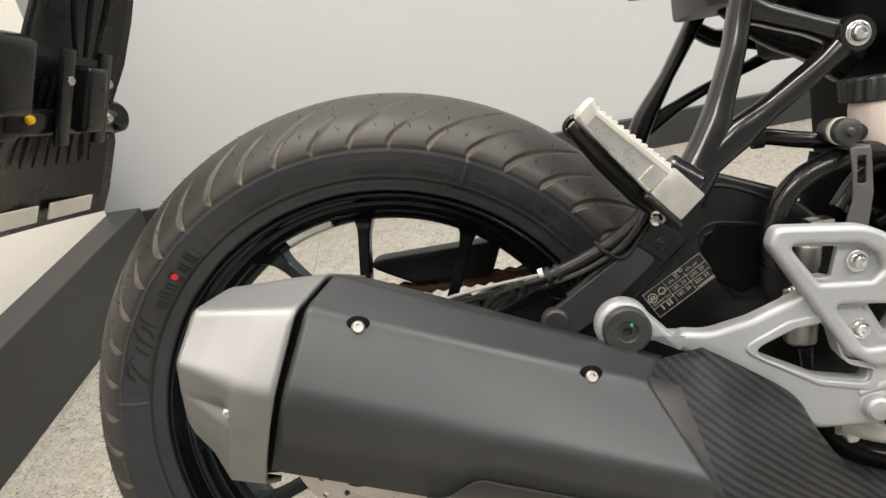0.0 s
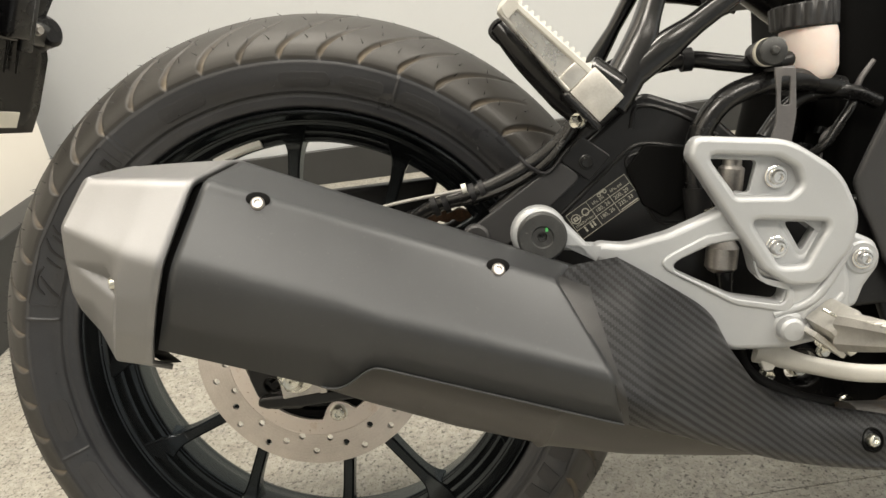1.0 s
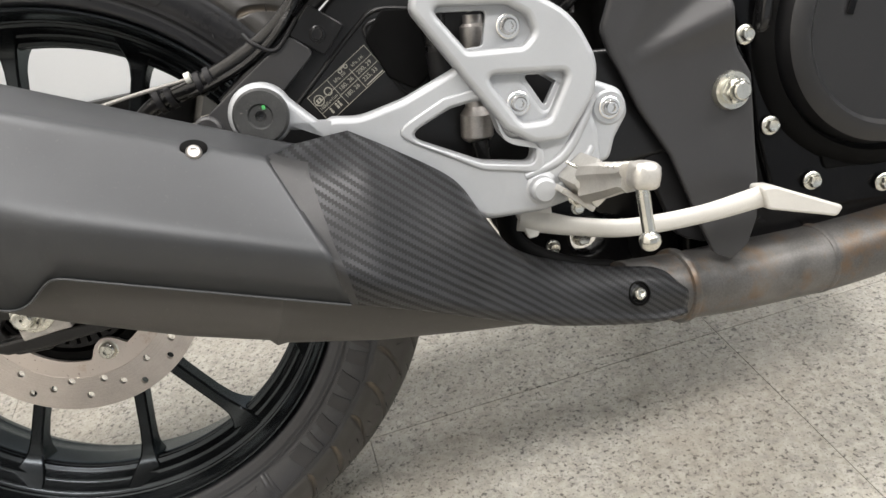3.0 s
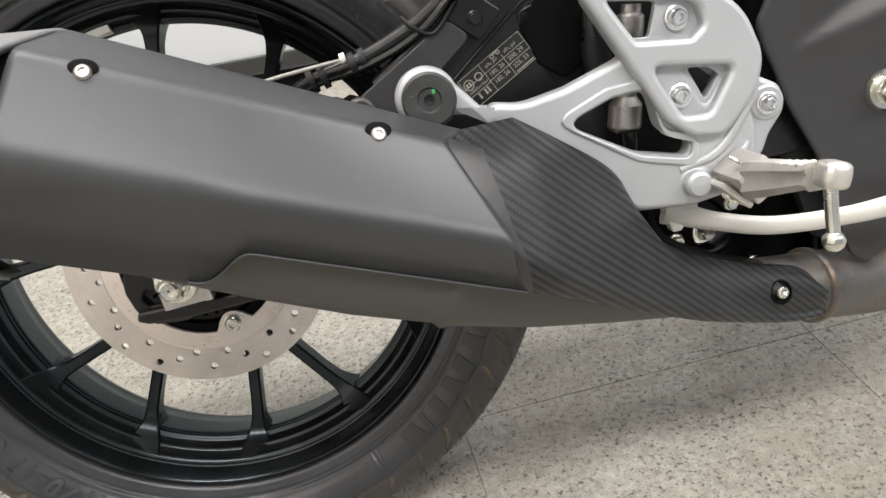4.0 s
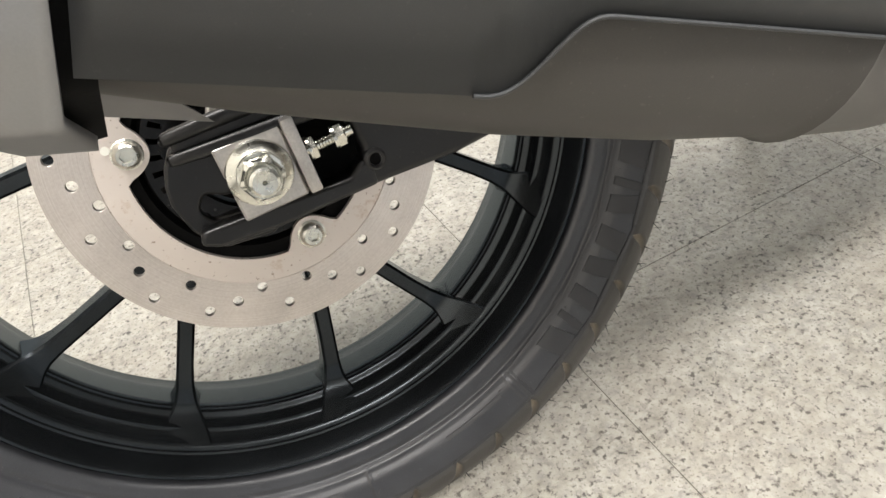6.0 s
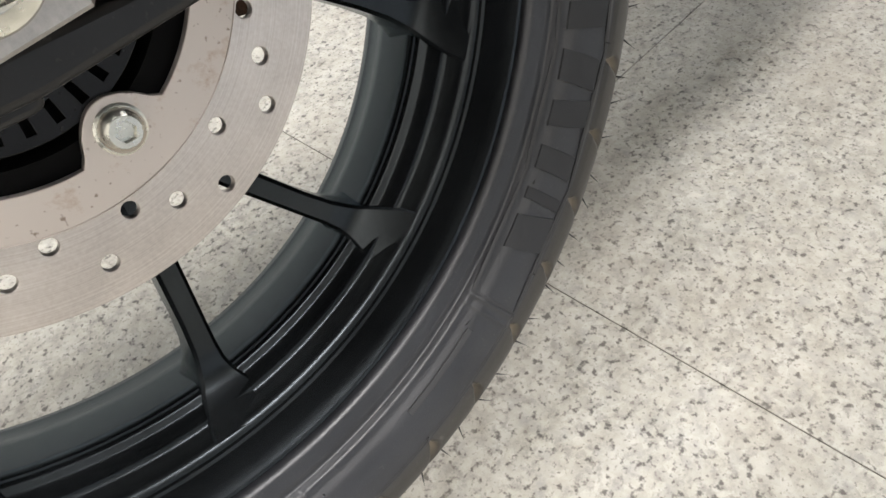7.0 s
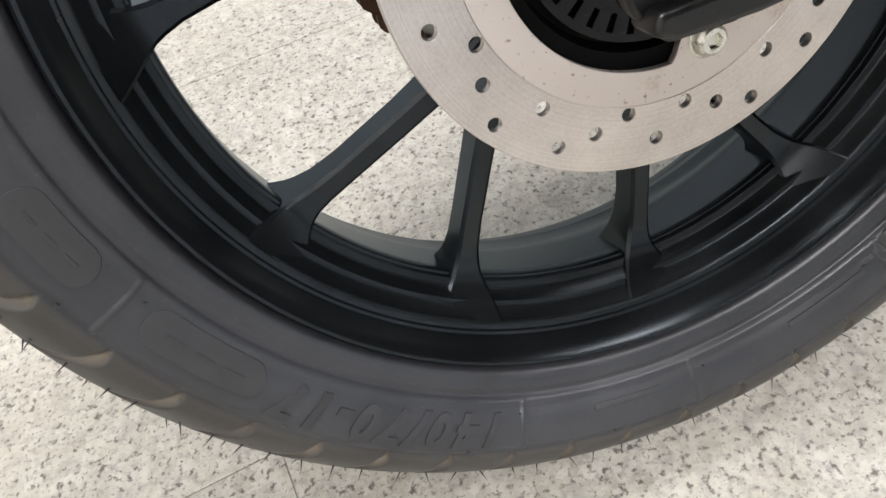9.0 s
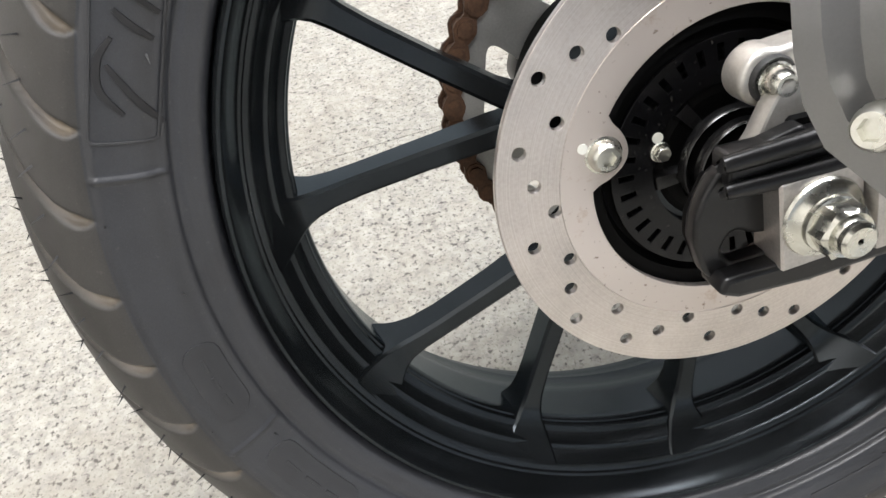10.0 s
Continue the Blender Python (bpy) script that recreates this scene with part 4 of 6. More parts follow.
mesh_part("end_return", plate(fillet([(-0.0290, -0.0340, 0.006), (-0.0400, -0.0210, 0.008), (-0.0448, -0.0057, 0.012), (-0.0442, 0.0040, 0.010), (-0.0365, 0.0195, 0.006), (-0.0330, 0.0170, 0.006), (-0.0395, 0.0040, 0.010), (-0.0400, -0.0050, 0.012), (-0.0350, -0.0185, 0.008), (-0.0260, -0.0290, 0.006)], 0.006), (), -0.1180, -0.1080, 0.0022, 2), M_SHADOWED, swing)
LIP = [(-0.0385, -0.0275, 0.003), (-0.0370, -0.0205, 0.004), (0.0000, -0.0192, 0.01), (0.0420, -0.0190, 0.004), (0.0500, -0.0120, 0.004), (0.0560, -0.0150, 0.004), (0.0560, -0.0270, 0.003), (0.0000, -0.0315, 0.01), (-0.0300, -0.0310, 0.004)]
mesh_part("lower_lip", plate(fillet(LIP, 0.004), (), -0.1295, -0.1120, 0.0024, 2), M_SWING, swing, "black lip under the axle slot")
part("rail", tube([(-0.0372, -0.1262, 0.0170), (-0.0360, -0.1266, 0.0171), (-0.0335, -0.1272, 0.0173), (-0.005, -0.1285, 0.0182), (0.0500, -0.1280, 0.0205)], [0.0008, 0.0022, 0.0032, 0.0040, 0.0042], 16, 6, 0.9), M_SWING, swing)
part("rail", tube([(-0.0372, -0.1240, 0.0268), (-0.0360, -0.1245, 0.0270), (-0.0335, -0.1252, 0.0274), (-0.005, -0.1275, 0.0304), (0.0500, -0.1270, 0.0340)], [0.0008, 0.0024, 0.0036, 0.0042, 0.0047], 16, 6, 0.9), M_SWING, swing)
part("rail_web", rounded_box((-0.0345, -0.1262, 0.0165), (0.052, -0.1120, 0.0300), 0.0025, 3), M_SWING, swing)
# added black plate that darkens the cavity behind the axle slot
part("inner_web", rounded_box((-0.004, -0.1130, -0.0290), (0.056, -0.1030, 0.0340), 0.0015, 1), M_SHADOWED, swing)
# raised black plate; the shade of a recess is put into its colour
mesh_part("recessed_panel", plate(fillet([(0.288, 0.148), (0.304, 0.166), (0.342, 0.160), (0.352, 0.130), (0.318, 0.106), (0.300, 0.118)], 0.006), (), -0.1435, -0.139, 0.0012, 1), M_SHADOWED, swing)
part("upper_rib", tube([(0.180, -0.140, 0.122), (0.240, -0.142, 0.166), (0.296, -0.140, 0.205)], 0.0055, 12, 6), M_SWING, swing)
part("adjuster", tube([(0.018, -0.1270, 0.0010), (0.0500, -0.1270, 0.0048)], 0.0031, 14, 6), M_ZINC, swing)
for k in range(5):
    c = Vector((0.0322, -0.1270, 0.0027)) + Vector((0.0016, 0, 0.0002)) * k
    part("thread", turned(lathe([(-0.0004, 0.0028), (0, 0.0036), (0.0004, 0.0028)], 20), c, (1, 0, 0.12)), M_ZINC, swing)
part("adjuster_nut", turned(hex_head(0.0064, 0.0065, 1.0), (0.0395, -0.1270, 0.0036), (1, 0, 0.12)), M_ZINC, swing)
part("lock_nut", turned(hex_head(0.0064, 0.0045, 1.0), (0.0262, -0.1270, 0.0020), (1, 0, 0.12)), M_ZINC, swing)
BLOCK_M = Matrix.Rotation(radians(-5.6), 4, "Y")
part("axle_block", rounded_box((-0.0162, -0.1320, -0.0204), (0.0180, -0.1120, 0.0190), 0.0010, 1, BLOCK_M), M_STEEL, swing, "bare steel axle block")
part("block_lip", rounded_box((0.0184, -0.1385, -0.0192), (0.0248, -0.1120, 0.0200), 0.0012, 2, BLOCK_M), M_STEEL, swing)
part("axle_washer", lathe([(-0.1320, 0.008), (-0.1320, 0.0160), (-0.1330, 0.0166), (-0.1342, 0.0160), (-0.1348, 0.0142), (-0.1372, 0.0118), (-0.1372, 0.008)], 48), M_ZINC, swing, "bright dished washer")
part("axle_nut", turned(hex_head(0.0112, 0.0125, 1.04), (0, -0.1360, 0), OUT), M_ZINC, swing)
part("axle_end", lathe([(-0.146, 0.001), (-0.1535, 0.0012), (-0.1540, 0.0058), (-0.1528, 0.0072), (-0.1505, 0.0072), (-0.1500, 0.0066), (-0.1488, 0.0072), (-0.1470, 0.0072)], 32, closed=False), M_ZINC, swing)
left_arm = mesh_part("left_swingarm", plate(fillet([(-0.036, -0.027, 0.010), (-0.050, 0.000, 0.016), (-0.040, 0.030, 0.010), (0.050, 0.050, 0.02), (0.150, 0.094, 0.02), (0.26, 0.110, 0.03), (0.560, 0.098, 0.03), (0.585, 0.060, 0.03), (0.560, 0.022, 0.03), (0.300, 0.010, 0.06), (0.090, -0.020, 0.04)], 0.012), (), 0.105, 0.132, 0.004, 2), M_SWING, bike, "black far side of the swingarm")
part("axle", lathe([(-0.140, 0.001), (-0.140, 0.009), (0.150, 0.009), (0.150, 0.001)], 24, closed=False), M_STEEL, bike)
# brake hanger, caliper
caliper = mesh_part("brake_caliper", plate(fillet([(0.030, 0.052), (0.026, 0.085), (0.045, 0.112), (0.095, 0.116), (0.112, 0.080), (0.085, 0.045)], 0.012), (), -0.104, -0.046, 0.005, 3), M_PLASTIC, bike, "black brake caliper over the disc")
mesh_part("pin_boss", plate([(-0.0045 + 0.0118 * math.cos(radians(a)), 0.0462 + 0.0118 * math.sin(radians(a))) for a in range(70, 291, 10)] + [(0.0120, 0.0360), (0.0200, 0.0460), (0.0120, 0.0585)], (), -0.1010, -0.0850, 0.0030, 3), M_CAST, caliper, "silver guide pin boss")
part("pin_rubber", lathe([(-0.0995, 0.001), (-0.1035, 0.0088), (-0.1020, 0.0096), (-0.0995, 0.0096)], 28, closed=False, centre=(-0.0035, 0, 0.0458)), M_RUBBERCAP, caliper)
socket_bolt(caliper, (-0.0035, -0.1040, 0.0458), 0.0062, 0.0075, 1.2)
mesh_part("hanger", plate(fillet([(-0.0240, 0.0150), (-0.0150, 0.0280), (-0.0100, 0.0390), (-0.0050, 0.0480), (0.0120, 0.0520), (0.0400, 0.0520), (0.0450, 0.0300), (0.0300, 0.0100)], 0.004), (), -0.1115, -0.1020, 0.0015, 1), M_CAST, bike, "bare metal caliper hanger")
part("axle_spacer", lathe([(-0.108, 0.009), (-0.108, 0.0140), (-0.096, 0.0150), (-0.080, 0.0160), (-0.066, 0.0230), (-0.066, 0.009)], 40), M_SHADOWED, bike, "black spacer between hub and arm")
for k, r in ((0, 0.0260), (1, 0.0225)):
    part("seal_ring", lathe([(-0.074 - 0.008 * k, r - 0.003), (-0.0755 - 0.008 * k, r - 0.001), (-0.074 - 0.008 * k, r), (-0.070 - 0.008 * k, r)], 40), M_HANGER, bike)


# -- exhaust --
def lerp(a, b, t):
    return Vector(a).lerp(Vector(b), t)


def soft_section(pts, k=0.12):
    """A broken line with each corner eased by points on both sides of it."""
    out = [Vector(pts[0])]
    ks = k if isinstance(k, (list, tuple)) else [k] * len(pts)
    for a, p, b, q in zip(pts, pts[1:], pts[2:], ks):
        a, p, b = Vector(a), Vector(p), Vector(b)
        s, e = p.lerp(a, q), p.lerp(b, q)
        out += [s.lerp(p, 0.0), 0.5625 * s + 0.375 * p + 0.0625 * e, 0.25 * s + 0.5 * p + 0.25 * e, 0.0625 * s + 0.375 * p + 0.5625 * e, e]
    out.append(Vector(pts[-1]))
    return out


muffler = new("muffler")
muffler.parent = bike
tagged(muffler, "matt black faceted silencer with a silver end cap and carbon-look front cover")
REAR = [(0.030, -0.190, 0.172), (0.012, -0.228, 0.1865), (0.002, -0.279, 0.1775), (-0.0165, -0.3055, 0.1295), (-0.0365, -0.296, 0.0775)]
FRONT = [(0.236, -0.205, 0.087), (0.2278, -0.2265, 0.0920), (0.2150, -0.2605, 0.0908), (0.240, -0.3035, 0.0385), (0.244, -0.2970, 0.0045)]
LOW_REAR, LOW_FRONT = (-0.0365, -0.296, 0.0775), (0.262, -0.2700, -0.033)
rows = []
N_LONG = 56
for i in range(N_LONG + 1):
    t = 1.004 * i / N_LONG
    sec = [lerp(a, b, t) for a, b in zip(REAR, FRONT)]
    # the lower edge follows the can, then steps up in a smooth notch
    low, step = lerp(LOW_REAR, LOW_FRONT, t), lerp((-0.03, -0.300, 0.099), FRONT[4], t)
    k = min(1, max(0, (t - 0.335) / 0.145))
    sec[4] = low.lerp(step, k * k * (3 - 2 * k))
    rows.append(soft_section(sec, (0.10, 0.12, 0.17)))
lower_edge = [row[-1] + Vector((0, -0.0002, 0)) for i, row in enumerate(rows) if i >= 18]
part("rolled_edge", tube(lower_edge, 0.0008, 8, 2), M_MUFFLER, muffler, "thin rolled lower edge of the shield")
shield = part("heat_shield", sheet(rows), M_MUFFLER, muffler, "matt black folded heat shield", 60)
sm = shield.modifiers.new("thickness", "SOLIDIFY")
sm.thickness, sm.offset = 0.003, -1
can_line = [((-0.030, -0.237, 0.119), 0.051, 0.056), ((0.02, -0.239, 0.100), 0.055, 0.052), ((0.10, -0.241, 0.067), 0.056, 0.047), ((0.16, -0.244, 0.042), 0.053, 0.047), ((0.207, -0.245, 0.024), 0.049, 0.046),
            ((0.212, -0.245, 0.022), 0.0515, 0.049), ((0.217, -0.245, 0.020), 0.049, 0.046), ((0.270, -0.229, -0.006), 0.041, 0.041), ((0.330, -0.207, -0.037), 0.027, 0.030), ((0.400, -0.182, -0.067), 0.0150, 0.0180), ((0.450, -0.164, -0.083), 0.0165, 0.0180), ((0.480, -0.153, -0.089), 0.0215, 0.0220)]
rings = []
for (c, rz, ry) in can_line:
    up = Vector((0.38, 0, 0.925)).normalized()
    rings.append([Vector(c) + up * (rz * math.sin(2 * math.pi * j / 40)) + Vector((0, 1, 0)) * (ry * math.cos(2 * math.pi * j / 40)) for j in range(40)])
part("can", ringed(rings), M_CORE, muffler, "warm grey silencer can", 40)
pipe = part("header_pipe", tube([(0.445, -0.160, -0.078), (0.490, -0.150, -0.0885), (0.550, -0.128, -0.1010), (0.602, -0.124, -0.1035), (0.660, -0.122, -0.1035), (0.760, -0.112, -0.0980)], [0.0235, 0.0275, 0.0300, 0.0300, 0.0300, 0.0300], 32, 8), M_HEADER, muffler, "heat-stained exhaust pipe")
for x, y, z in ((0.497, -0.1470, -0.0900), (0.632, -0.1230, -0.1035)):
    ring = lathe([(-0.005, 0.0275), (-0.003, 0.0308), (-0.001, 0.0313), (0.001, 0.0312), (0.003, 0.0306), (0.005, 0.0275)], 36)
    part("pipe_joint", turned(ring, (x, y, z), (1, 0.25, -0.1)), M_HEADER, muffler, "rust-brown pipe joint")

# end cap: an outer skin of flat facets with a scooped corner round its screw
capR = [(0.025, -0.186, 0.174), (0.0072, -0.228, 0.1885), (-0.0035, -0.284, 0.1785), (-0.0205, -0.3075, 0.1310), (-0.0290, -0.3050, 0.1080), (-0.0370, -0.3000, 0.0850), (-0.0440, -0.2925, 0.0665), (-0.0420, -0.2700, 0.0560)]
capK = [(0.008, -0.190, 0.176), (-0.014, -0.230, 0.1893), (-0.024, -0.284, 0.1812), (-0.0440, -0.3077, 0.1410), (-0.0510, -0.3070, 0.1150), (-0.0580, -0.3022, 0.0920), (-0.0672, -0.2910, 0.0715), (-0.0600, -0.2680, 0.0600)]
capJ = [(0.004, -0.191, 0.176), (-0.019, -0.231, 0.1896), (-0.029, -0.284, 0.1820), (-0.0490, -0.3070, 0.1432), (-0.0545, -0.3012, 0.1180), (-0.0612, -0.2975, 0.0960), (-0.0692, -0.2890, 0.0735), (-0.0620, -0.2665, 0.0610)]
capI = [(-0.018, -0.196, 0.178), (-0.042, -0.236, 0.1903), (-0.051, -0.283, 0.1845), (-0.0670, -0.3045, 0.1535), (-0.0690, -0.3002, 0.1320), (-0.0718, -0.2965, 0.1110), (-0.0755, -0.2870, 0.0895), (-0.0670, -0.2660, 0.0740)]
capL = [(-0.040, -0.200, 0.180), (-0.060, -0.240, 0.1905), (-0.0710, -0.281, 0.1870), (-0.0795, -0.3020, 0.1600), (-0.0825, -0.2985, 0.1400), (-0.0845, -0.2945, 0.1180), (-0.0865, -0.2840, 0.1035), (-0.0760, -0.2660, 0.0930)]
SCREW = Vector((-0.0535, -0.3015, 0.1225))


def scooped(p):
    """A shallow gutter runs from the rear edge into the cap and widens towards its screw."""
    run = (p.x + 0.0800) / 0.0235
    if not 0 < run < 1.06:
        return p
    off = p.z - (0.1370 - 0.0135 * run)
    wide = 0.0015 + 0.0095 * run
    return p + Vector((0, 0.0052 * min(run, 1.0) * max(0.0, 1 - abs(off) / wide), 0))


cap_rows = []
for (fa, fb), n in zip(zip((capL, capI, capJ, capK), (capI, capJ, capK, capR)), (6, 12, 2, 5)):
    sa, sb = soft_section(fa, 0.13), soft_section(fb, 0.13)
    for i in range(n):
        cap_rows.append([lerp(p, q, i / n) for p, q in zip(sa, sb)])
cap_rows.append(soft_section(capR, 0.13))
fine_rows = []
for row in cap_rows:
    line = []
    for p, q in zip(row, row[1:]):
        m = max(1, int((q - p).length / 0.0022))
        line.append((p, q, m))
    fine_rows.append(line)
steps = [max(line[i][2] for line in fine_rows) for i in range(len(fine_rows[0]))]
cap_rows = [[scooped(lerp(p, q, j / m)) for (p, q, _), m in zip(line, steps) for j in range(m)] + [line[-1][1]] for line in fine_rows]
cap = part("end_cap", sheet(cap_rows), M_CAP, muffler, "satin silver end cap", 30)
sm = cap.modifiers.new("thickness", "SOLIDIFY")
sm.thickness, sm.offset = 0.004, -1
# the cap's rear face: a rim all round, a sunk floor with its own screw
REAR_RIM = [Vector(p) for p in capL] + [Vector(p) for p in ((-0.0655, -0.2420, 0.0760), (-0.0560, -0.2230, 0.0620), (-0.0675, -0.2155, 0.0745), (-0.0735, -0.2150, 0.0860), (-0.0768, -0.2150, 0.0980), (-0.0775, -0.2130, 0.1120), (-0.0700, -0.2060, 0.1400))]
mid_rear = sum(REAR_RIM, Vector()) / len(REAR_RIM)
LIFT = Vector((0.008, 0, -0.002))
part("end_rim", ringed([[p + Vector((0.045, 0.004, -0.017)) for p in REAR_RIM], [p + Vector((0.002, 0.0004, 0)) for p in REAR_RIM], [lerp(p, mid_rear, 0.03) for p in REAR_RIM], [lerp(p, mid_rear, 0.20) + Vector((0.001, 0, 0)) for p in REAR_RIM],
                        [lerp(p, mid_rear, 0.24) + LIFT for p in REAR_RIM], [lerp(p, mid_rear, 0.70) + LIFT * 1.5 for p in REAR_RIM]]), M_CAP, muffler, "satin silver rear face of the end cap", 40)
socket_bolt(muffler, (-0.0655, -0.2290, 0.0850), 0.0050, 0.006, 0, (-0.85, -0.5, 0.2), "screw")
# a black sheet stands in for the shade between cap and shield
gap = [[p + Vector((dx, 0.004, -0.003)) for p in soft_section(REAR[1:] + [(-0.044, -0.262, 0.060)], 0.1)] for dx in (-0.008, 0.004)]
part("seam_band", sheet(gap), M_SHADOWED, muffler, "black sheet painted as the shaded gap behind the end cap", 60)
socket_bolt(muffler, SCREW + Vector((0.0005, 0.003, 0)), 0.0042, 0.005, 0, (-0.85, -0.5, 0.0), "screw")


def recessed_screw(at, normal):
    """A pale screw over a flat black oval that paints the shade of its recess."""
    n = Vector(normal).normalized()
    side = Vector((0.2, 0, 1))
    side = (side - n * side.dot(n)).normalized()
    hub = Vector(at) + side * 0.0030
    dish = turned(lathe([(-0.0007, 0.0001), (-0.0007, 0.0066), (-0.0004, 0.0075), (0.0006, 0.0075), (0.0006, 0.0001)], 28), hub, n)
    for v in dish.verts:
        v.co -= side * (v.co - hub).dot(side) * 0.38
    part("dish", dish, M_SHADOWED, muffler, "flat black oval painted as the shade in a screw recess")
    socket_bolt(muffler, Vector(at) - n * 0.0005, 0.0046, 0.0030, 0, n, "screw", M_STEEL)


def shield_at(t, v):
    sec = [lerp(a, b, t) for a, b in zip(REAR, FRONT)]
    return sec[2].lerp(sec[3], v)


n_face = (Vector(FRONT[2]) - Vector(REAR[2])).cross(Vector(REAR[3]) - Vector(REAR[2]))
n_face = -n_face if n_face.y > 0 else n_face
recessed_screw(shield_at(0.152, 0.09), n_face)
recessed_screw(shield_at(0.818, 0.09), n_face)

# carbon-look front cover: three guide lines, from the seam to the pipe
TOPL = [(0.2282, -0.2265, 0.0918), (0.2630, -0.2150, 0.0928), (0.290, -0.2145, 0.0745), (0.3246, -0.214, 0.0473), (0.3416, -0.206, 0.0166), (0.364, -0.198, -0.0163), (0.421, -0.186, -0.0437), (0.4695, -0.180, -0.0583), (0.4888, -0.180, -0.0765)]
MIDL = [(0.2435, -0.3055, 0.0335), (0.2663, -0.292, 0.0154), (0.2895, -0.276, -0.0023), (0.3156, -0.258, -0.0202), (0.3445, -0.240, -0.0379), (0.3753, -0.225, -0.0541), (0.4181, -0.207, -0.0732), (0.4579, -0.194, -0.0882), (0.490, -0.184, -0.0943)]
LOWL = [(0.2435, -0.298, 0.0050), (0.2666, -0.285, -0.0069), (0.2911, -0.270, -0.0209), (0.3184, -0.251, -0.0382), (0.3482, -0.233, -0.0553), (0.3802, -0.217, -0.0716), (0.4239, -0.200, -0.0880), (0.4618, -0.189, -0.0989), (0.4864, -0.183, -0.1010)]
ml, ll = [spline(q, 7) for q in (MIDL, LOWL)]
tl = [lerp(TOPL[0], TOPL[1], i / 7) for i in range(7)] + spline(TOPL[1:], 7)
cover_rows = []
for k, (a, b, c) in enumerate(zip(tl, ml, ll)):
    bow = 1.0 - 0.55 * k / len(tl)
    ctrl = [a, a.lerp(b, 0.33) + Vector((0.005, -0.008, 0.005)) * bow, a.lerp(b, 0.64) + Vector((0.003, -0.008, 0.004)) * bow, b, b.lerp(c, 0.5) + Vector((0, -0.004, 0)), c, c + Vector((0, 0.018, -0.004))]
    cover_rows.append(spline(ctrl, 4))
edge_line = soft_section([lerp(a, b, 0.998) for a, b in zip(REAR, FRONT)][1:], (0.12, 0.17)) + [Vector(FRONT[4]) + Vector((0, 0.018, -0.004))]
runs = [0.0]
for a, b in zip(edge_line, edge_line[1:]):
    runs.append(runs[-1] + (b - a).length)


def on_edge(u):
    """A place along the shield's front edge, u from 0 to 1, a little under its skin."""
    want = u * runs[-1]
    i = max(j for j in range(len(runs) - 1) if runs[j] <= want + 1e-9)
    return lerp(edge_line[i], edge_line[i + 1], (want - runs[i]) / (runs[i + 1] - runs[i])) + Vector((0, 0.0006, 0))


for k in range(7):
    w = (1 - k / 7) ** 1.5
    cover_rows[k] = [lerp(p, on_edge(j / (len(cover_rows[k]) - 1)), w) for j, p in enumerate(cover_rows[k])]
cover = part("front_cover", sheet(cover_rows), M_CARBON, muffler, "black carbon-look front cover", 60)
sm = cover.modifiers.new("thickness", "SOLIDIFY")
sm.thickness, sm.offset = 0.003, -1
strip = [[p + Vector((0.0002, -0.0006, 0.0002)) for p in row[4:22]] for row in cover_rows[:4]]
part("cover_edge", sheet(strip), M_STRIP, muffler, "plain matt strip along the cover seam", 60)
# shallow rimmed pad; the recess's shade is put into its black
part("cover_dish", turned(lathe([(-0.0006, 0.0001), (-0.0006, 0.0078), (-0.0016, 0.0082), (-0.0012, 0.0094), (0.004, 0.0094), (0.004, 0.0001)], 28), (0.4480, -0.1965, -0.0692), (0.25, -1, 0.35)), M_SHADOWED, muffler)
socket_bolt(muffler, (0.4474, -0.1975, -0.0692), 0.0050, 0.0045, 0, (0.25, -1, 0.3), "screw")

# -- rider's footrest bracket --
def lean_y(x, z):
    """The bracket stands a little farther out towards its tail."""
    return -0.05 * (0.40 - x)


RING = [(0.2110 + 0.0205 * math.cos(radians(a)), 0.1125 + 0.0205 * math.sin(radians(a))) for a in range(20, 325, 12)]
BODY = [(0.2510, 0.1030, 0.03), (0.2720, 0.0990, 0.04), (0.3030, 0.1045, 0.04), (0.3400, 0.1170, 0.01), (0.3550, 0.1300, 0.01), (0.4000, 0.1080, 0.01), (0.4220, 0.0900, 0.012), (0.4300, 0.0700, 0.020), (0.4330, 0.0560, 0.010),
        (0.4330, 0.0330, 0.01), (0.4180, 0.0140, 0.016), (0.3850, 0.0090, 0.03), (0.3420, 0.0120, 0.02), (0.3160, 0.0400, 0.03), (0.2800, 0.0720, 0.05), (0.2460, 0.0910, 0.03)]
bracket_outline = [Vector(p) for p in RING] + [Vector(p) for p in fillet(BODY, 0.01)[::-1]]
HOLE = fillet([(0.3000, 0.0800, 0.006), (0.3330, 0.0920, 0.01), (0.3580, 0.0940, 0.01), (0.3640, 0.0650, 0.012), (0.3860, 0.0580, 0.006), (0.3830, 0.0450, 0.006), (0.3480, 0.0530, 0.03)], 0.006)
bracket = mesh_part("footrest_bracket", plate(bracket_outline, [HOLE, fillet([(0.3825, 0.1060, 0.003), (0.4135, 0.1020, 0.003), (0.3970, 0.0780, 0.003)])], -0.200, -0.182, 0.0045, 3, lean_y), M_BRACKET, bike, "silver painted footrest bracket", 40)
mid = sum((Vector(q) for q in HOLE), Vector((0, 0))) / len(HOLE)
RIM_OF_HOLE = [(mid.x + (q[0] - mid.x) * 1.20, mid.y + (q[1] - mid.y) * 1.36) for q in HOLE]
mesh_part("raised_rim", plate(RIM_OF_HOLE, [[(mid.x + (q[0] - mid.x) * 1.03, mid.y + (q[1] - mid.y) * 1.06) for q in HOLE]], -0.2018, -0.192, 0.0016, 2, lean_y), M_BRACKET, bracket, "", 40)
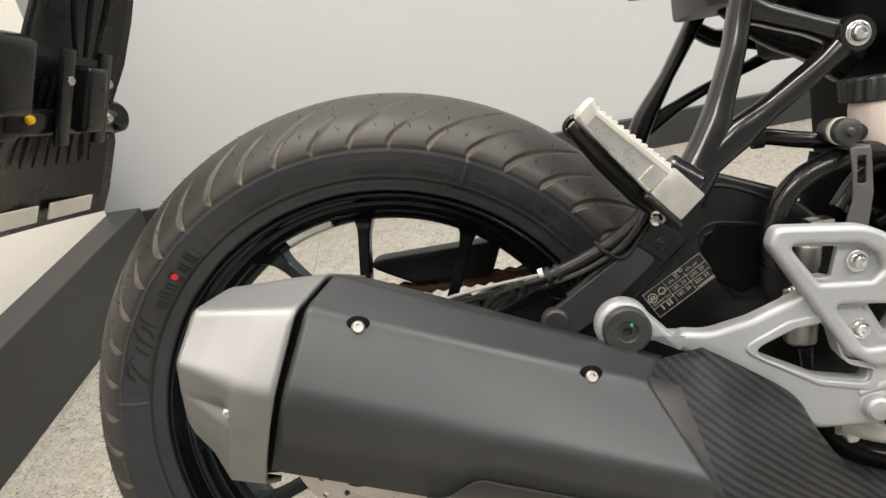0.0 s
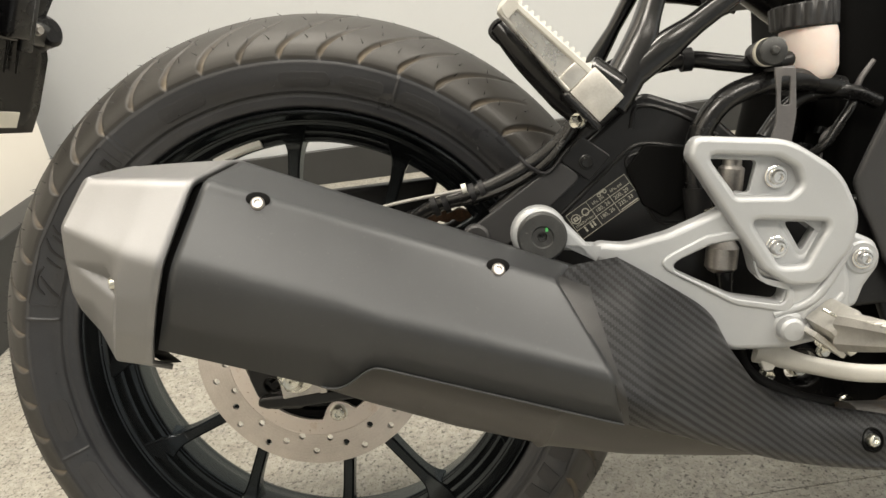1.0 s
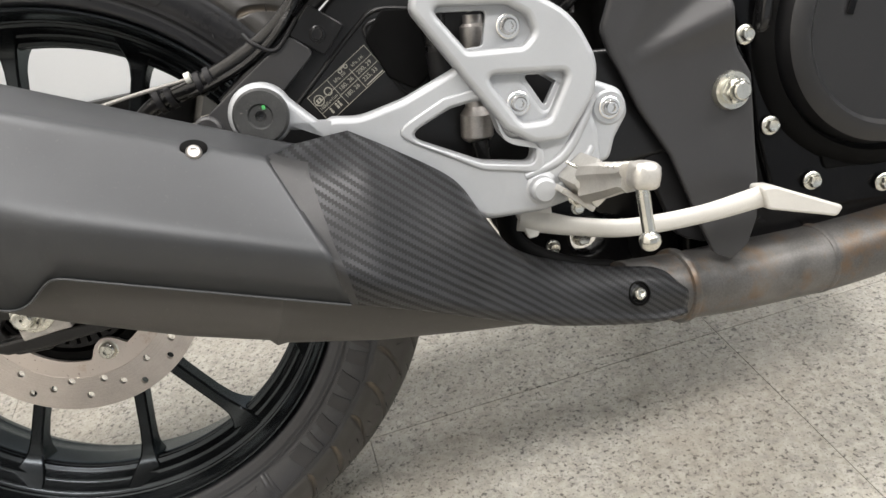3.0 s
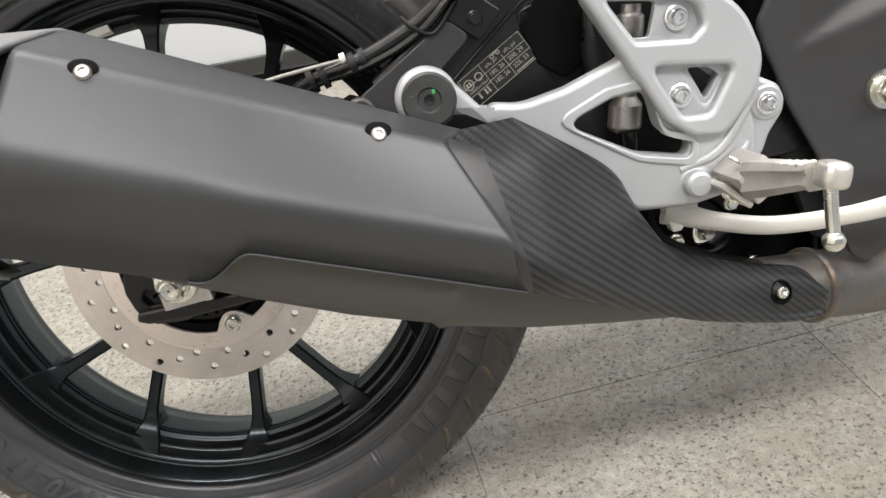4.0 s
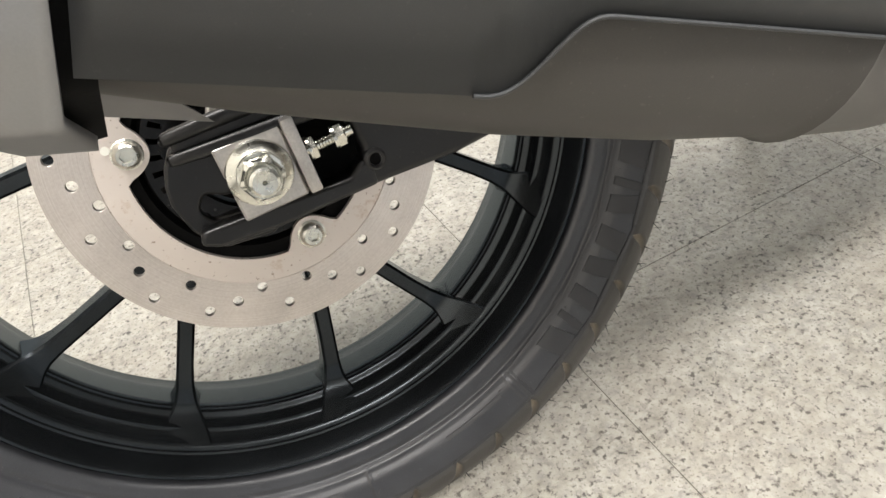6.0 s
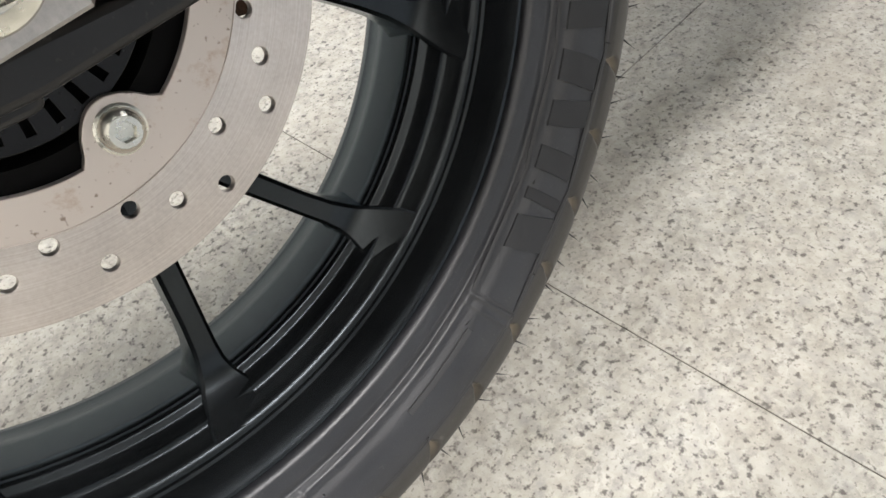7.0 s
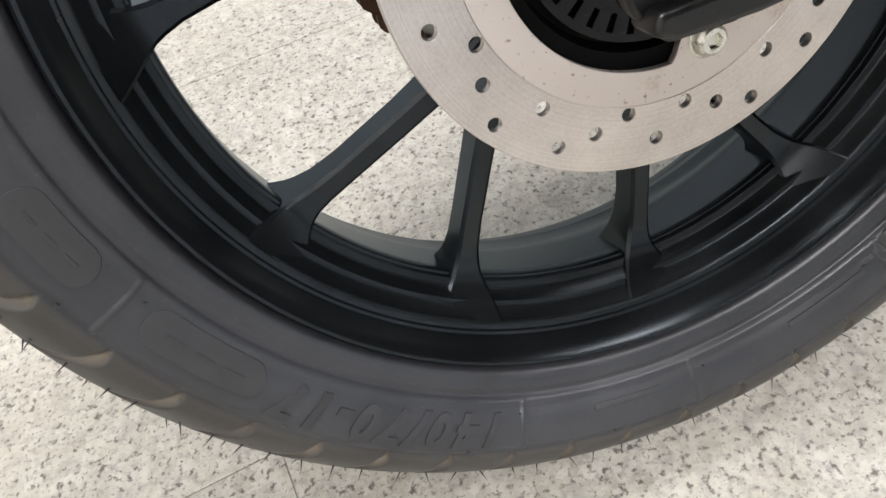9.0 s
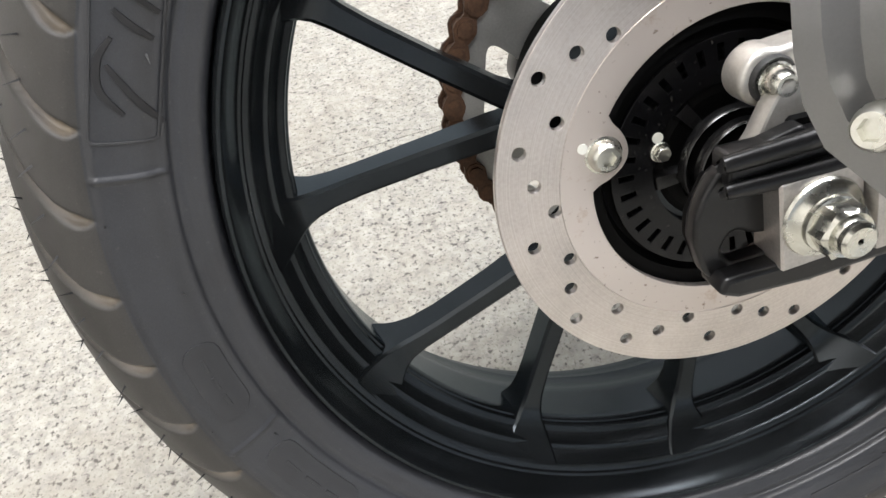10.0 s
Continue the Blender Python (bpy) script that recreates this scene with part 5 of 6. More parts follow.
part("plug", turned(lathe([(0.004, 0.001), (0.004, 0.0175), (-0.0050, 0.0175), (-0.0068, 0.0160), (-0.0068, 0.0080), (-0.0054, 0.0070), (-0.0054, 0.0035), (-0.0020, 0.0030), (-0.0020, 0.001)], 48, closed=False), (0.2120, -0.2110, 0.1120), OUT), M_RUBBERCAP, bracket, "black rubber plug with a green paint mark")
part("paint_mark", turned(rounded_box((-0.0010, -0.0004, -0.0014), (0.0011, 0, 0.0014), 0.0004, 1), (0.2152, -0.2174, 0.1172), OUT), M_GREEN, bracket)
GUARD = [(0.3165, 0.1580, 0.010), (0.3220, 0.1715, 0.010), (0.3880, 0.1630, 0.05), (0.4240, 0.1370, 0.05), (0.4370, 0.1040, 0.05), (0.4310, 0.0820, 0.03), (0.4090, 0.0570, 0.014), (0.3850, 0.0580, 0.016), (0.3660, 0.0720, 0.014)]
TRI1 = [(0.3300, 0.1575, 0.004), (0.3800, 0.1508, 0.008), (0.3925, 0.1420, 0.008), (0.3955, 0.1300, 0.006), (0.3870, 0.1232, 0.006), (0.3500, 0.1266, 0.004)]
TRI2 = [(0.3590, 0.1090, 0.004), (0.4150, 0.1015, 0.004), (0.3970, 0.0725, 0.006), (0.3785, 0.0735, 0.008)]
guard_plate = mesh_part("heel_guard", plate(fillet(GUARD, 0.01), [fillet(TRI1), fillet(TRI2)], -0.208, -0.190, 0.0042, 3, lean_y), M_BRACKET, bracket, "silver heel guard with two windows", 40)
THRU1 = [(0.3310, 0.1545, 0.003), (0.3675, 0.1495, 0.003), (0.3610, 0.1278, 0.003), (0.3490, 0.1285, 0.003)]
THRU2 = [(0.3855, 0.1042, 0.002), (0.4105, 0.1008, 0.002), (0.3970, 0.0812, 0.002)]
mesh_part("guard_web", plate(fillet([(q[0] * 0.985 + 0.0057, q[1] * 0.97 + 0.0036, 0.01) for q in GUARD], 0.01), [fillet(THRU1), fillet(THRU2)], -0.199, -0.193, 0.0008, 1, lean_y), M_BRACKET, bracket)
socket_bolt(bracket, (0.3800, -0.2022, 0.1370), 0.0056, 0.0060, 1.45, mat=M_BOLT)
socket_bolt(bracket, (0.3790, -0.2022, 0.0865), 0.0056, 0.0060, 1.45, mat=M_BOLT)
mesh_part("lobe", plate(fillet([(0.4150, 0.0980, 0.008), (0.4400, 0.0900, 0.010), (0.4570, 0.0810, 0.012), (0.4600, 0.0640, 0.012), (0.4480, 0.0480, 0.012), (0.4420, 0.0330, 0.008), (0.4200, 0.0300, 0.008)], 0.01), (), -0.1880, -0.1700, 0.0040, 3), M_BRACKET, bracket)
part("bolt_boss", lathe([(-0.1885, 0.001), (-0.1895, 0.0110), (-0.1880, 0.0125), (-0.170, 0.0125), (-0.170, 0.001)], 32, closed=False, centre=(0.4455, 0, 0.0700)), M_BRACKET, bracket)
socket_bolt(bracket, (0.4455, -0.1905, 0.0700), 0.0056, 0.006, 1.4, mat=M_BOLT)
part("pivot_boss", lathe([(-0.2120, 0.0001), (-0.2115, 0.0070), (-0.2095, 0.0090), (-0.2020, 0.0094), (-0.2000, 0.0132), (-0.1960, 0.0135)], 36, closed=False, centre=(0.3860, 0, 0.0255)), M_BRACKET, bracket)

for line in ([(0.3760, 0.0360), (0.3986, 0.0419), (0.4114, 0.0512), (0.4234, 0.0676), (0.4330, 0.0830)], [(0.3980, 0.0235), (0.4056, 0.0261), (0.4173, 0.0361), (0.4270, 0.0470)]):
    part("cast_ridge", tube([(x, -0.1985 - 0.05 * (0.40 - x), z) for x, z in line], [0.0030] + [0.0042] * (len(line) - 2) + [0.0028], 12, 6), M_BRACKET, bracket)
# folded rider's footrest with its feeler
peg = new("rider_footrest")
peg.parent = bike
tagged(peg, "cast aluminium footrest with a screwed-in feeler pin")
part("clevis", rounded_box((-0.013, -0.036, -0.012), (0.011, 0.004, 0.012), 0.003, 2, Matrix.Translation((0.4150, -0.204, 0.030)) @ Matrix.Rotation(radians(-35), 4, "Y")), M_CAST, peg)
part("clevis_ear", rounded_box((-0.0125, -0.024, -0.0030), (0.0145, -0.002, 0.0012), 0.0014, 2, Matrix.Translation((0.4035, -0.203, 0.0195)) @ Matrix.Rotation(radians(42), 4, "Y")), M_CAST, peg)
part("pin_clip", tube([(0.398, -0.229, 0.046), (0.403, -0.231, 0.042), (0.410, -0.230, 0.038)], 0.0011, 8, 4), M_ZINC, peg)
rings = []
for t, h, w in ((0.0, 0.0125, 0.0095), (0.25, 0.0115, 0.0088), (0.6, 0.0094, 0.0078), (0.9, 0.0072, 0.0070), (1.0, 0.0085, 0.0078)):
    c = Vector((0.4095, -0.238, 0.0305)).lerp(Vector((0.4155, -0.298, 0.0425)), t)
    rings.append([c + Vector((x * w, 0, z * h)) for x, z in ((-1, -0.55), (-0.6, -1), (0.6, -1), (1, -0.55), (0.8, 0), (1, 0.55), (0.7, 1), (-0.7, 1), (-1, 0.55), (-0.82, 0.1))])
part("bar", ringed(rings), M_CAST, peg, "ribbed cast footrest bar")
for k in range(7):
    t = k / 6
    c = Vector((0.4100, -0.246, 0.0380)).lerp(Vector((0.4148, -0.288, 0.0445)), t)
    part("rib", rounded_box((-0.0062, -0.0018, 0.0), (0.0062, 0.0018, 0.0060 - 0.0010 * t), 0.0009, 1, Matrix.Translation(c)), M_CAST, peg)
part("tip", rounded_box((-0.0078, -0.010, -0.0078), (0.0086, 0.008, 0.0084), 0.0062, 3, Matrix.Translation((0.4180, -0.306, 0.0440)) @ Matrix.Rotation(radians(12), 4, "Y")), M_CAST, peg)
part("feeler", tube([(0.4160, -0.309, 0.0430), (0.4160, -0.3105, 0.0220), (0.4160, -0.312, 0.0120)], [0.0040, 0.0037, 0.0037], 14, 4), M_ZINC, peg, "bright zinc feeler pin")
part("feeler_ball", lathe([(-0.0062 * math.cos(t), max(0.0001, 0.0062 * math.sin(t))) for t in np.linspace(0, math.pi, 12)], 20, closed=False, centre=(0.4157, -0.3125, 0.0080)), M_ZINC, peg)
part("spring", tube([(0.406 + 0.0034 * math.cos(a), -0.206 - 0.0006 * a, 0.016 + 0.0034 * math.sin(a)) for a in np.linspace(0, 19, 40)], 0.0013, 6, 2), M_ZINC, peg, "bright return spring")
hex_bolt(peg, (0.4080, -0.206, 0.0080), 0.0040, 0.005, 1.2)

# brake pedal
pedal = part("brake_pedal", tube([(0.372, -0.176, 0.002), (0.388, -0.178, -0.004), (0.410, -0.182, -0.0115), (0.450, -0.186, -0.0205), (0.505, -0.190, -0.0215), (0.555, -0.192, -0.0170)], [0.010, 0.0085, 0.0070, 0.0070, 0.0070, 0.0085], 14, 6, 0.62), M_PEDAL, bike, "long pale painted brake pedal")
mesh_part("heel", plate(fillet([(0.368, 0.012), (0.396, 0.008), (0.396, -0.004), (0.387, -0.006), (0.383, -0.014), (0.376, -0.0145), (0.372, -0.002)], 0.003), (), -0.181, -0.171, 0.0012, 1), M_PEDAL, pedal)
mesh_part("toe", plate(fillet([(0.548, -0.008), (0.560, -0.0100), (0.612, -0.0360), (0.606, -0.0430), (0.552, -0.0260)], 0.004), (), -0.201, -0.180, 0.002, 2), M_PEDAL, pedal)

# master cylinder, hoses, reservoir
master = part("master_cylinder", lathe([(-0.0001, 0.0001)] * 1 + [(0.0, 0.0070), (0.006, 0.0072), (0.008, 0.0096), (0.024, 0.0096), (0.026, 0.0082), (0.040, 0.0080), (0.064, 0.0078), (0.067, 0.0100), (0.070, 0.0122), (0.086, 0.0124), (0.089, 0.0100), (0.094, 0.0001)], 28, closed=False), M_STEEL, bike, "bare metal brake master cylinder")
master.data.transform(Matrix.Translation((0.3660, -0.158, 0.150)) @ Matrix.Rotation(radians(-86), 4, "X") @ Matrix.Rotation(radians(7), 4, "Z"))
part("boot", tube([(0.3555, -0.160, 0.062), (0.3560, -0.160, 0.046), (0.3575, -0.160, 0.020)], [0.0072, 0.0058, 0.0050], 16, 5), M_HOSE, master, "black rubber boot")
part("banjo", rounded_box((-0.009, -0.012, -0.006), (0.009, 0.006, 0.006), 0.002, 2, Matrix.Translation((0.3700, -0.162, 0.158))), M_ZINC, master)
hex_bolt(master, (0.3470, -0.166, 0.1080), 0.006, 0.008, 1.2, (-0.8, -0.6, 0.1))
part("brake_hose", tube([(0.105, -0.118, 0.105), (0.118, -0.124, 0.124), (0.140, -0.130, 0.134), (0.172, -0.134, 0.141), (0.212, -0.138, 0.157), (0.240, -0.142, 0.176), (0.262, -0.142, 0.202), (0.285, -0.130, 0.216)], [0.0058, 0.0058, 0.0062, 0.0072, 0.0072, 0.0068, 0.0062, 0.006], 14, 6), M_HOSE, bike, "black braided brake hose")
part("sensor_cable", tube([(0.090, -0.100, 0.120), (0.130, -0.122, 0.130), (0.172, -0.140, 0.136), (0.210, -0.147, 0.150), (0.238, -0.150, 0.172), (0.270, -0.140, 0.214)], 0.0030, 10, 6), M_HOSE, bike)
part("cable", tube([(0.062, -0.130, 0.124), (0.0685, -0.134, 0.1315), (0.098, -0.137, 0.1375), (0.128, -0.138, 0.1412), (0.1573, -0.139, 0.1440)], [0.0010, 0.0013, 0.0014, 0.0014, 0.0012], 8, 6), M_TIE, bike, "thin grey cable tie tail")
for c, d in (((0.134, -0.128, 0.1325), (1, 0, 0.3)), ((0.143, -0.130, 0.1345), (1, 0, 0.3)), ((0.166, -0.134, 0.1395), (1, 0, 0.2)), ((0.174, -0.135, 0.1415), (1, 0, 0.25))):
    part("hose_clip", turned(lathe([(-0.0022, 0.0060), (-0.0022, 0.0090), (0.0022, 0.0090), (0.0022, 0.0060)], 18), c, d), M_PLASTIC, bike)
part("white_tape", turned(lathe([(-0.0020, 0.0032), (-0.0020, 0.0040), (0.0020, 0.0040), (0.0020, 0.0032)], 16), (0.1594, -0.138, 0.1450), (1, 0, 0.2)), M_WHITEINK, bike)
part("plate_boss", lathe([(-0.1540, 0.0001), (-0.1540, 0.0085), (-0.1525, 0.0105), (-0.1505, 0.0110), (-0.1440, 0.0110)], 28, closed=False, centre=(0.1655, 0, 0.1060)), M_PANEL, bike)
part("wire_loop", tube([(0.205, -0.146, 0.166), (0.212, -0.152, 0.158), (0.226, -0.152, 0.152), (0.244, -0.150, 0.170)], 0.0016, 8, 6), M_PLASTIC, bike)
part("fluid_hose", tube([(0.338, -0.158, 0.120), (0.337, -0.160, 0.150), (0.343, -0.160, 0.174), (0.362, -0.158, 0.194), (0.392, -0.150, 0.203), (0.424, -0.135, 0.204), (0.470, -0.110, 0.195)], 0.0088, 16, 6), M_HOSE, bike, "thick black rubber fluid hose")
part("hose_end", tube([(0.338, -0.158, 0.130), (0.3385, -0.158, 0.112), (0.340, -0.156, 0.100)], [0.0105, 0.0105, 0.0090], 16, 4), M_PLASTIC, bike)
reservoir = part("fluid_reservoir", lathe([(0.006, 0.001), (0.006, 0.0160), (0.009, 0.0190), (0.016, 0.0215), (0.040, 0.0220), (0.046, 0.021), (0.046, 0.001)], 40, closed=False), M_RESERVOIR, bike, "milky brake fluid reservoir with a black ribbed cap")
reservoir.data.transform(Matrix.Translation((0.4420, -0.118, 0.196)) @ Matrix.Rotation(radians(90), 4, "X"))
cap_bm = lathe([(0.0, 0.001), (0.0, 0.0232), (0.001, 0.0242), (0.0165, 0.0246), (0.0180, 0.0232), (0.0180, 0.001)], 144, closed=False)
for v in cap_bm.verts:
    rr = math.hypot(v.co.x, v.co.z)
    if rr > 0.0238:
        k = 1.012 + 0.030 * math.tanh(3.0 * math.sin(18 * math.atan2(v.co.z, v.co.x)))
        v.co.x, v.co.z = v.co.x * k, v.co.z * k
bmesh.ops.transform(cap_bm, matrix=Matrix.Translation((0.4390, -0.118, 0.243)) @ Matrix.Rotation(radians(90), 4, "X"), verts=cap_bm.verts)
part("cap", cap_bm, M_CAPBLACK, reservoir, "black ribbed cap")
STRAP = [(0.3952, 0.2135, 0.003), (0.3965, 0.1940, 0.02), (0.3955, 0.1735, 0.02), (0.3890, 0.1560, 0.002), (0.4050, 0.1500, 0.002), (0.4106, 0.1780, 0.03), (0.4108, 0.2125, 0.003)]
STRAP_SLOT = [(0.4003, 0.2070, 0.002), (0.4066, 0.2062, 0.002), (0.4058, 0.1852, 0.002), (0.3992, 0.1860, 0.002)]
mesh_part("strap", plate(fillet(STRAP), [fillet(STRAP_SLOT)], -0.1672, -0.1648, 0.0007, 2), M_STRAP, reservoir, "black metal mounting strap")
part("strap_fold", rounded_box((0.3955, -0.1666, 0.2112), (0.4106, -0.1460, 0.2136), 0.0010, 2), M_STRAP, reservoir)
part("mount_rubber", lathe([(-0.1730, 0.0001), (-0.1730, 0.0022), (-0.1722, 0.0030), (-0.1695, 0.0036), (-0.1690, 0.0086), (-0.1680, 0.0099), (-0.1600, 0.0101), (-0.1590, 0.0090), (-0.1350, 0.0090)], 32, closed=False, centre=(0.3948, 0, 0.2255)), M_RUBBERCAP, reservoir, "black rubber mount")
for y, r, mat in ((-0.1560, 0.0104, M_PALE), (-0.1500, 0.0100, M_STRAP)):
    part("mount_band", lathe([(y - 0.0024, 0.0085), (y - 0.0024, r - 0.0006), (y - 0.0018, r), (y + 0.0018, r), (y + 0.0024, r - 0.0006), (y + 0.0024, 0.0085)], 32, centre=(0.3948, 0, 0.2255)), mat, reservoir)
part("frame_hose", tube([(0.405, -0.118, 0.160), (0.4211, -0.115, 0.1786), (0.4354, -0.115, 0.1889), (0.4558, -0.115, 0.1923), (0.4781, -0.115, 0.1894), (0.500, -0.110, 0.180)], 0.0062, 14, 6), M_HOSE, bike)
part("loom", tube([(0.4964, -0.112, 0.2132), (0.4853, -0.112, 0.1987), (0.480, -0.112, 0.1842), (0.4714, -0.112, 0.1678), (0.4557, -0.112, 0.1566), (0.4528, -0.112, 0.139)], [0.0020, 0.0024, 0.0030, 0.0022, 0.0020, 0.0016], 10, 6), M_STRAP, bike, "thin taped cable loom")
for x, z in ((0.432, 0.165), (0.428, 0.152), (0.446, 0.148), (0.462, 0.160)):
    part("connector", rounded_box((-0.006, -0.006, -0.0035), (0.006, 0.006, 0.0035), 0.0015, 2, Matrix.Translation((x, -0.100, z)) @ Matrix.Rotation(radians(18), 4, "Y")), M_ENGINE, bike)
part("rail_hose", tube([(0.318, -0.120, 0.226), (0.345, -0.128, 0.228), (0.372, -0.135, 0.222), (0.398, -0.135, 0.218), (0.44, -0.12, 0.222)], 0.0066, 14, 6), M_HOSE, bike)
part("rail_clip", turned(lathe([(-0.004, 0.0064), (-0.004, 0.0092), (0.004, 0.0092), (0.004, 0.0064)], 18), (0.343, -0.128, 0.228), (1, 0, 0)), M_PLASTIC, bike)

# swingarm label
def on_plate(name, me, at, turn_deg, mat, parent, label=""):
    me.transform(Matrix.Translation(at) @ Matrix.Rotation(radians(-turn_deg), 4, "Y") @ Matrix.Rotation(radians(90), 4, "X"))
    return mesh_part(name, me, mat, parent, label)


LAB, TILT_LAB = Vector((0.2668, -0.1404, 0.1275)), 23.0


def lab(u, v, lift=0.0):
    a = radians(TILT_LAB)
    return LAB + Vector((u * math.cos(a) - v * math.sin(a), -lift, u * math.sin(a) + v * math.cos(a)))


sticker = on_plate("tyre_pressure_label", flat_mesh([[(-0.032, -0.0135), (0.032, -0.0135), (0.032, 0.0135), (-0.032, 0.0135)]], 0.0004), lab(0, 0, 0.0003), TILT_LAB, M_STICKER, swing, "black tyre pressure label with pale print")
for text, u, v, s in (("kPa, psi", -0.0005, 0.0080, 0.0046), ("kPa, psi", 0.0190, 0.0080, 0.0046), ("180, 26", 0.0000, 0.0005, 0.0058), ("200, 29", 0.0200, 0.0005, 0.0058), ("180, 26", 0.0000, -0.0070, 0.0058), ("225, 33", 0.0200, -0.0070, 0.0058), ("100kPa=1bar", -0.0210, -0.0010, 0.0042)):
    on_plate("print", lettering(text, s * 0.88, 0.0002), lab(u, v, 0.0008), TILT_LAB, M_PRINT, sticker)
for u, v, w, h in ((0.0105, -0.0032, 0.043, 0.0005), (0.0, 0.0042, 0.064, 0.0005), (-0.0100, 0, 0.0005, 0.027), (0.0100, -0.003, 0.0005, 0.021), (0, 0.0134, 0.064, 0.0005), (0, -0.0134, 0.064, 0.0005), (-0.0319, 0, 0.0005, 0.027), (0.0319, 0, 0.0005, 0.027), (-0.021, -0.0040, 0.022, 0.0005), (0.021, -0.0118, 0.018, 0.0009)):
    on_plate("rule", flat_mesh([[(-w / 2, -h / 2), (w / 2, -h / 2), (w / 2, h / 2), (-w / 2, h / 2)]], 0.0002), lab(u, v, 0.0008), TILT_LAB, M_PRINT, sticker)
on_plate("symbol", flat_mesh([circle(-0.0262, 0.0055, 0.0046), circle(-0.0262, 0.0055, 0.0038)], 0.0002), lab(0, 0, 0.0008), TILT_LAB, M_PRINT, sticker)
on_plate("symbol", flat_mesh([[(-0.0286, 0.0035), (-0.0238, 0.0035), (-0.0238, 0.0072), (-0.0286, 0.0072)], [(-0.0268, 0.0045), (-0.0256, 0.0045), (-0.0256, 0.0066), (-0.0268, 0.0066)]], 0.0002), lab(0, 0, 0.0008), TILT_LAB, M_PRINT, sticker)
on_plate("symbol", flat_mesh([circle(-0.0155, 0.0060, 0.0036), circle(-0.0155, 0.0060, 0.0026)], 0.0002), lab(0, 0, 0.0008), TILT_LAB, M_PRINT, sticker)
for dx in (0.0030, 0.0090):
    on_plate("symbol", flat_mesh([circle(dx, 0.0112, 0.0019), circle(dx, 0.0112, 0.0011)], 0.0002), lab(0, 0, 0.0008), TILT_LAB, M_PRINT, sticker)
on_plate("symbol", flat_mesh([[(0.0030, 0.0118), (0.0090, 0.0118), (0.0085, 0.0132), (0.0040, 0.0132)]], 0.0002), lab(0, 0, 0.0008), TILT_LAB, M_PRINT, sticker)
for dx, dz in ((-0.0150, -0.0080), (-0.0180, -0.0080), (-0.0240, -0.0080)):
    on_plate("symbol", flat_mesh([circle(dx, dz + 0.0022, 0.0010, 10), [(dx - 0.0010, dz - 0.002), (dx + 0.0010, dz - 0.002), (dx + 0.0008, dz + 0.001), (dx - 0.0008, dz + 0.001)]], 0.0002), lab(0, 0, 0.0008), TILT_LAB, M_PRINT, sticker)
shrink = Matrix.Translation(LAB + Vector((0.0020, 0, -0.0080))) @ Matrix.Rotation(radians(-8), 4, "Y") @ Matrix.Diagonal((0.88, 1, 0.88, 1)) @ Matrix.Translation(-LAB)
for piece in [sticker] + list(sticker.children):
    piece.data.transform(shrink)
for line in ([(0.334, 0.1563), (0.307, 0.1600), (0.2895, 0.1545), (0.2990, 0.1300), (0.3112, 0.1043), (0.334, 0.0995)],
             [(0.2260, 0.1085), (0.2514, 0.1302), (0.2825, 0.1560), (0.3010, 0.1665), (0.335, 0.1605)],
             [(0.2940, 0.1790), (0.3010, 0.1960), (0.3293, 0.1880), (0.3611, 0.1671)]):
    part("moulded_ridge", tube([(x, -0.1396, z) for x, z in line], 0.0019, 10, 5), M_SWING, swing)
guide = mesh_part("hose_plate", plate(fillet([(0.150, 0.098), (0.166, 0.116), (0.236, 0.160), (0.252, 0.146), (0.200, 0.104), (0.172, 0.088)], 0.006), (), -0.150, -0.142, 0.001, 1), M_PANEL, bike, "dark grey hose guard plate")
mesh_part("clamp_plate", plate(fillet([(0.236, 0.160), (0.254, 0.178), (0.276, 0.160), (0.258, 0.142)], 0.003), (), -0.150, -0.141, 0.001, 1), M_SWING, bike)
hex_bolt(bike, (0.2562, -0.1500, 0.1570), 0.0045, 0.005, 1.3, OUT, "clamp_bolt", M_SWING)
hex_bolt(bike, (0.2440, -0.2080, 0.1905), 0.0044, 0.008, 1.3, (-0.5, -0.8, -0.2), "peg_bolt")

# -- passenger footrest and its cast hanger --
def beam(pts, widths, y0, y1, name, parent, mat=M_FRAME, label="", rot=0):
    line = spline([(x, 0, z) for x, z in pts], 8)
    ws = []
    for i in range(len(line)):
        k, f = divmod(i, 8)
        a, b = widths[min(k, len(widths) - 1)], widths[min(k + 1, len(widths) - 1)]
        ws.append(a + (b - a) * f / 8)
    rings = []
    for i, c in enumerate(line):
        d = (line[min(i + 1, len(line) - 1)] - line[max(i - 1, 0)]).normalized()
        w = Vector((-d.z, 0, d.x))
        t = i / (len(line) - 1)
        ya, yb = y0[0] + (y0[1] - y0[0]) * t, y1[0] + (y1[1] - y1[0]) * t
        h, m, d2 = ws[i], (ya + yb) / 2, (yb - ya) / 2
        sec = []
        for a in np.linspace(0, 2 * math.pi, 20, endpoint=False):
            u, v = math.cos(a), math.sin(a)
            sec.append((h * math.copysign(abs(u) ** 0.72, u), m + d2 * math.copysign(abs(v) ** 0.62, v)))
        rings.append([c + w * a + Vector((0, b, 0)) for a, b in sec])
    return part(name, ringed(rings), mat, parent, label, 70)


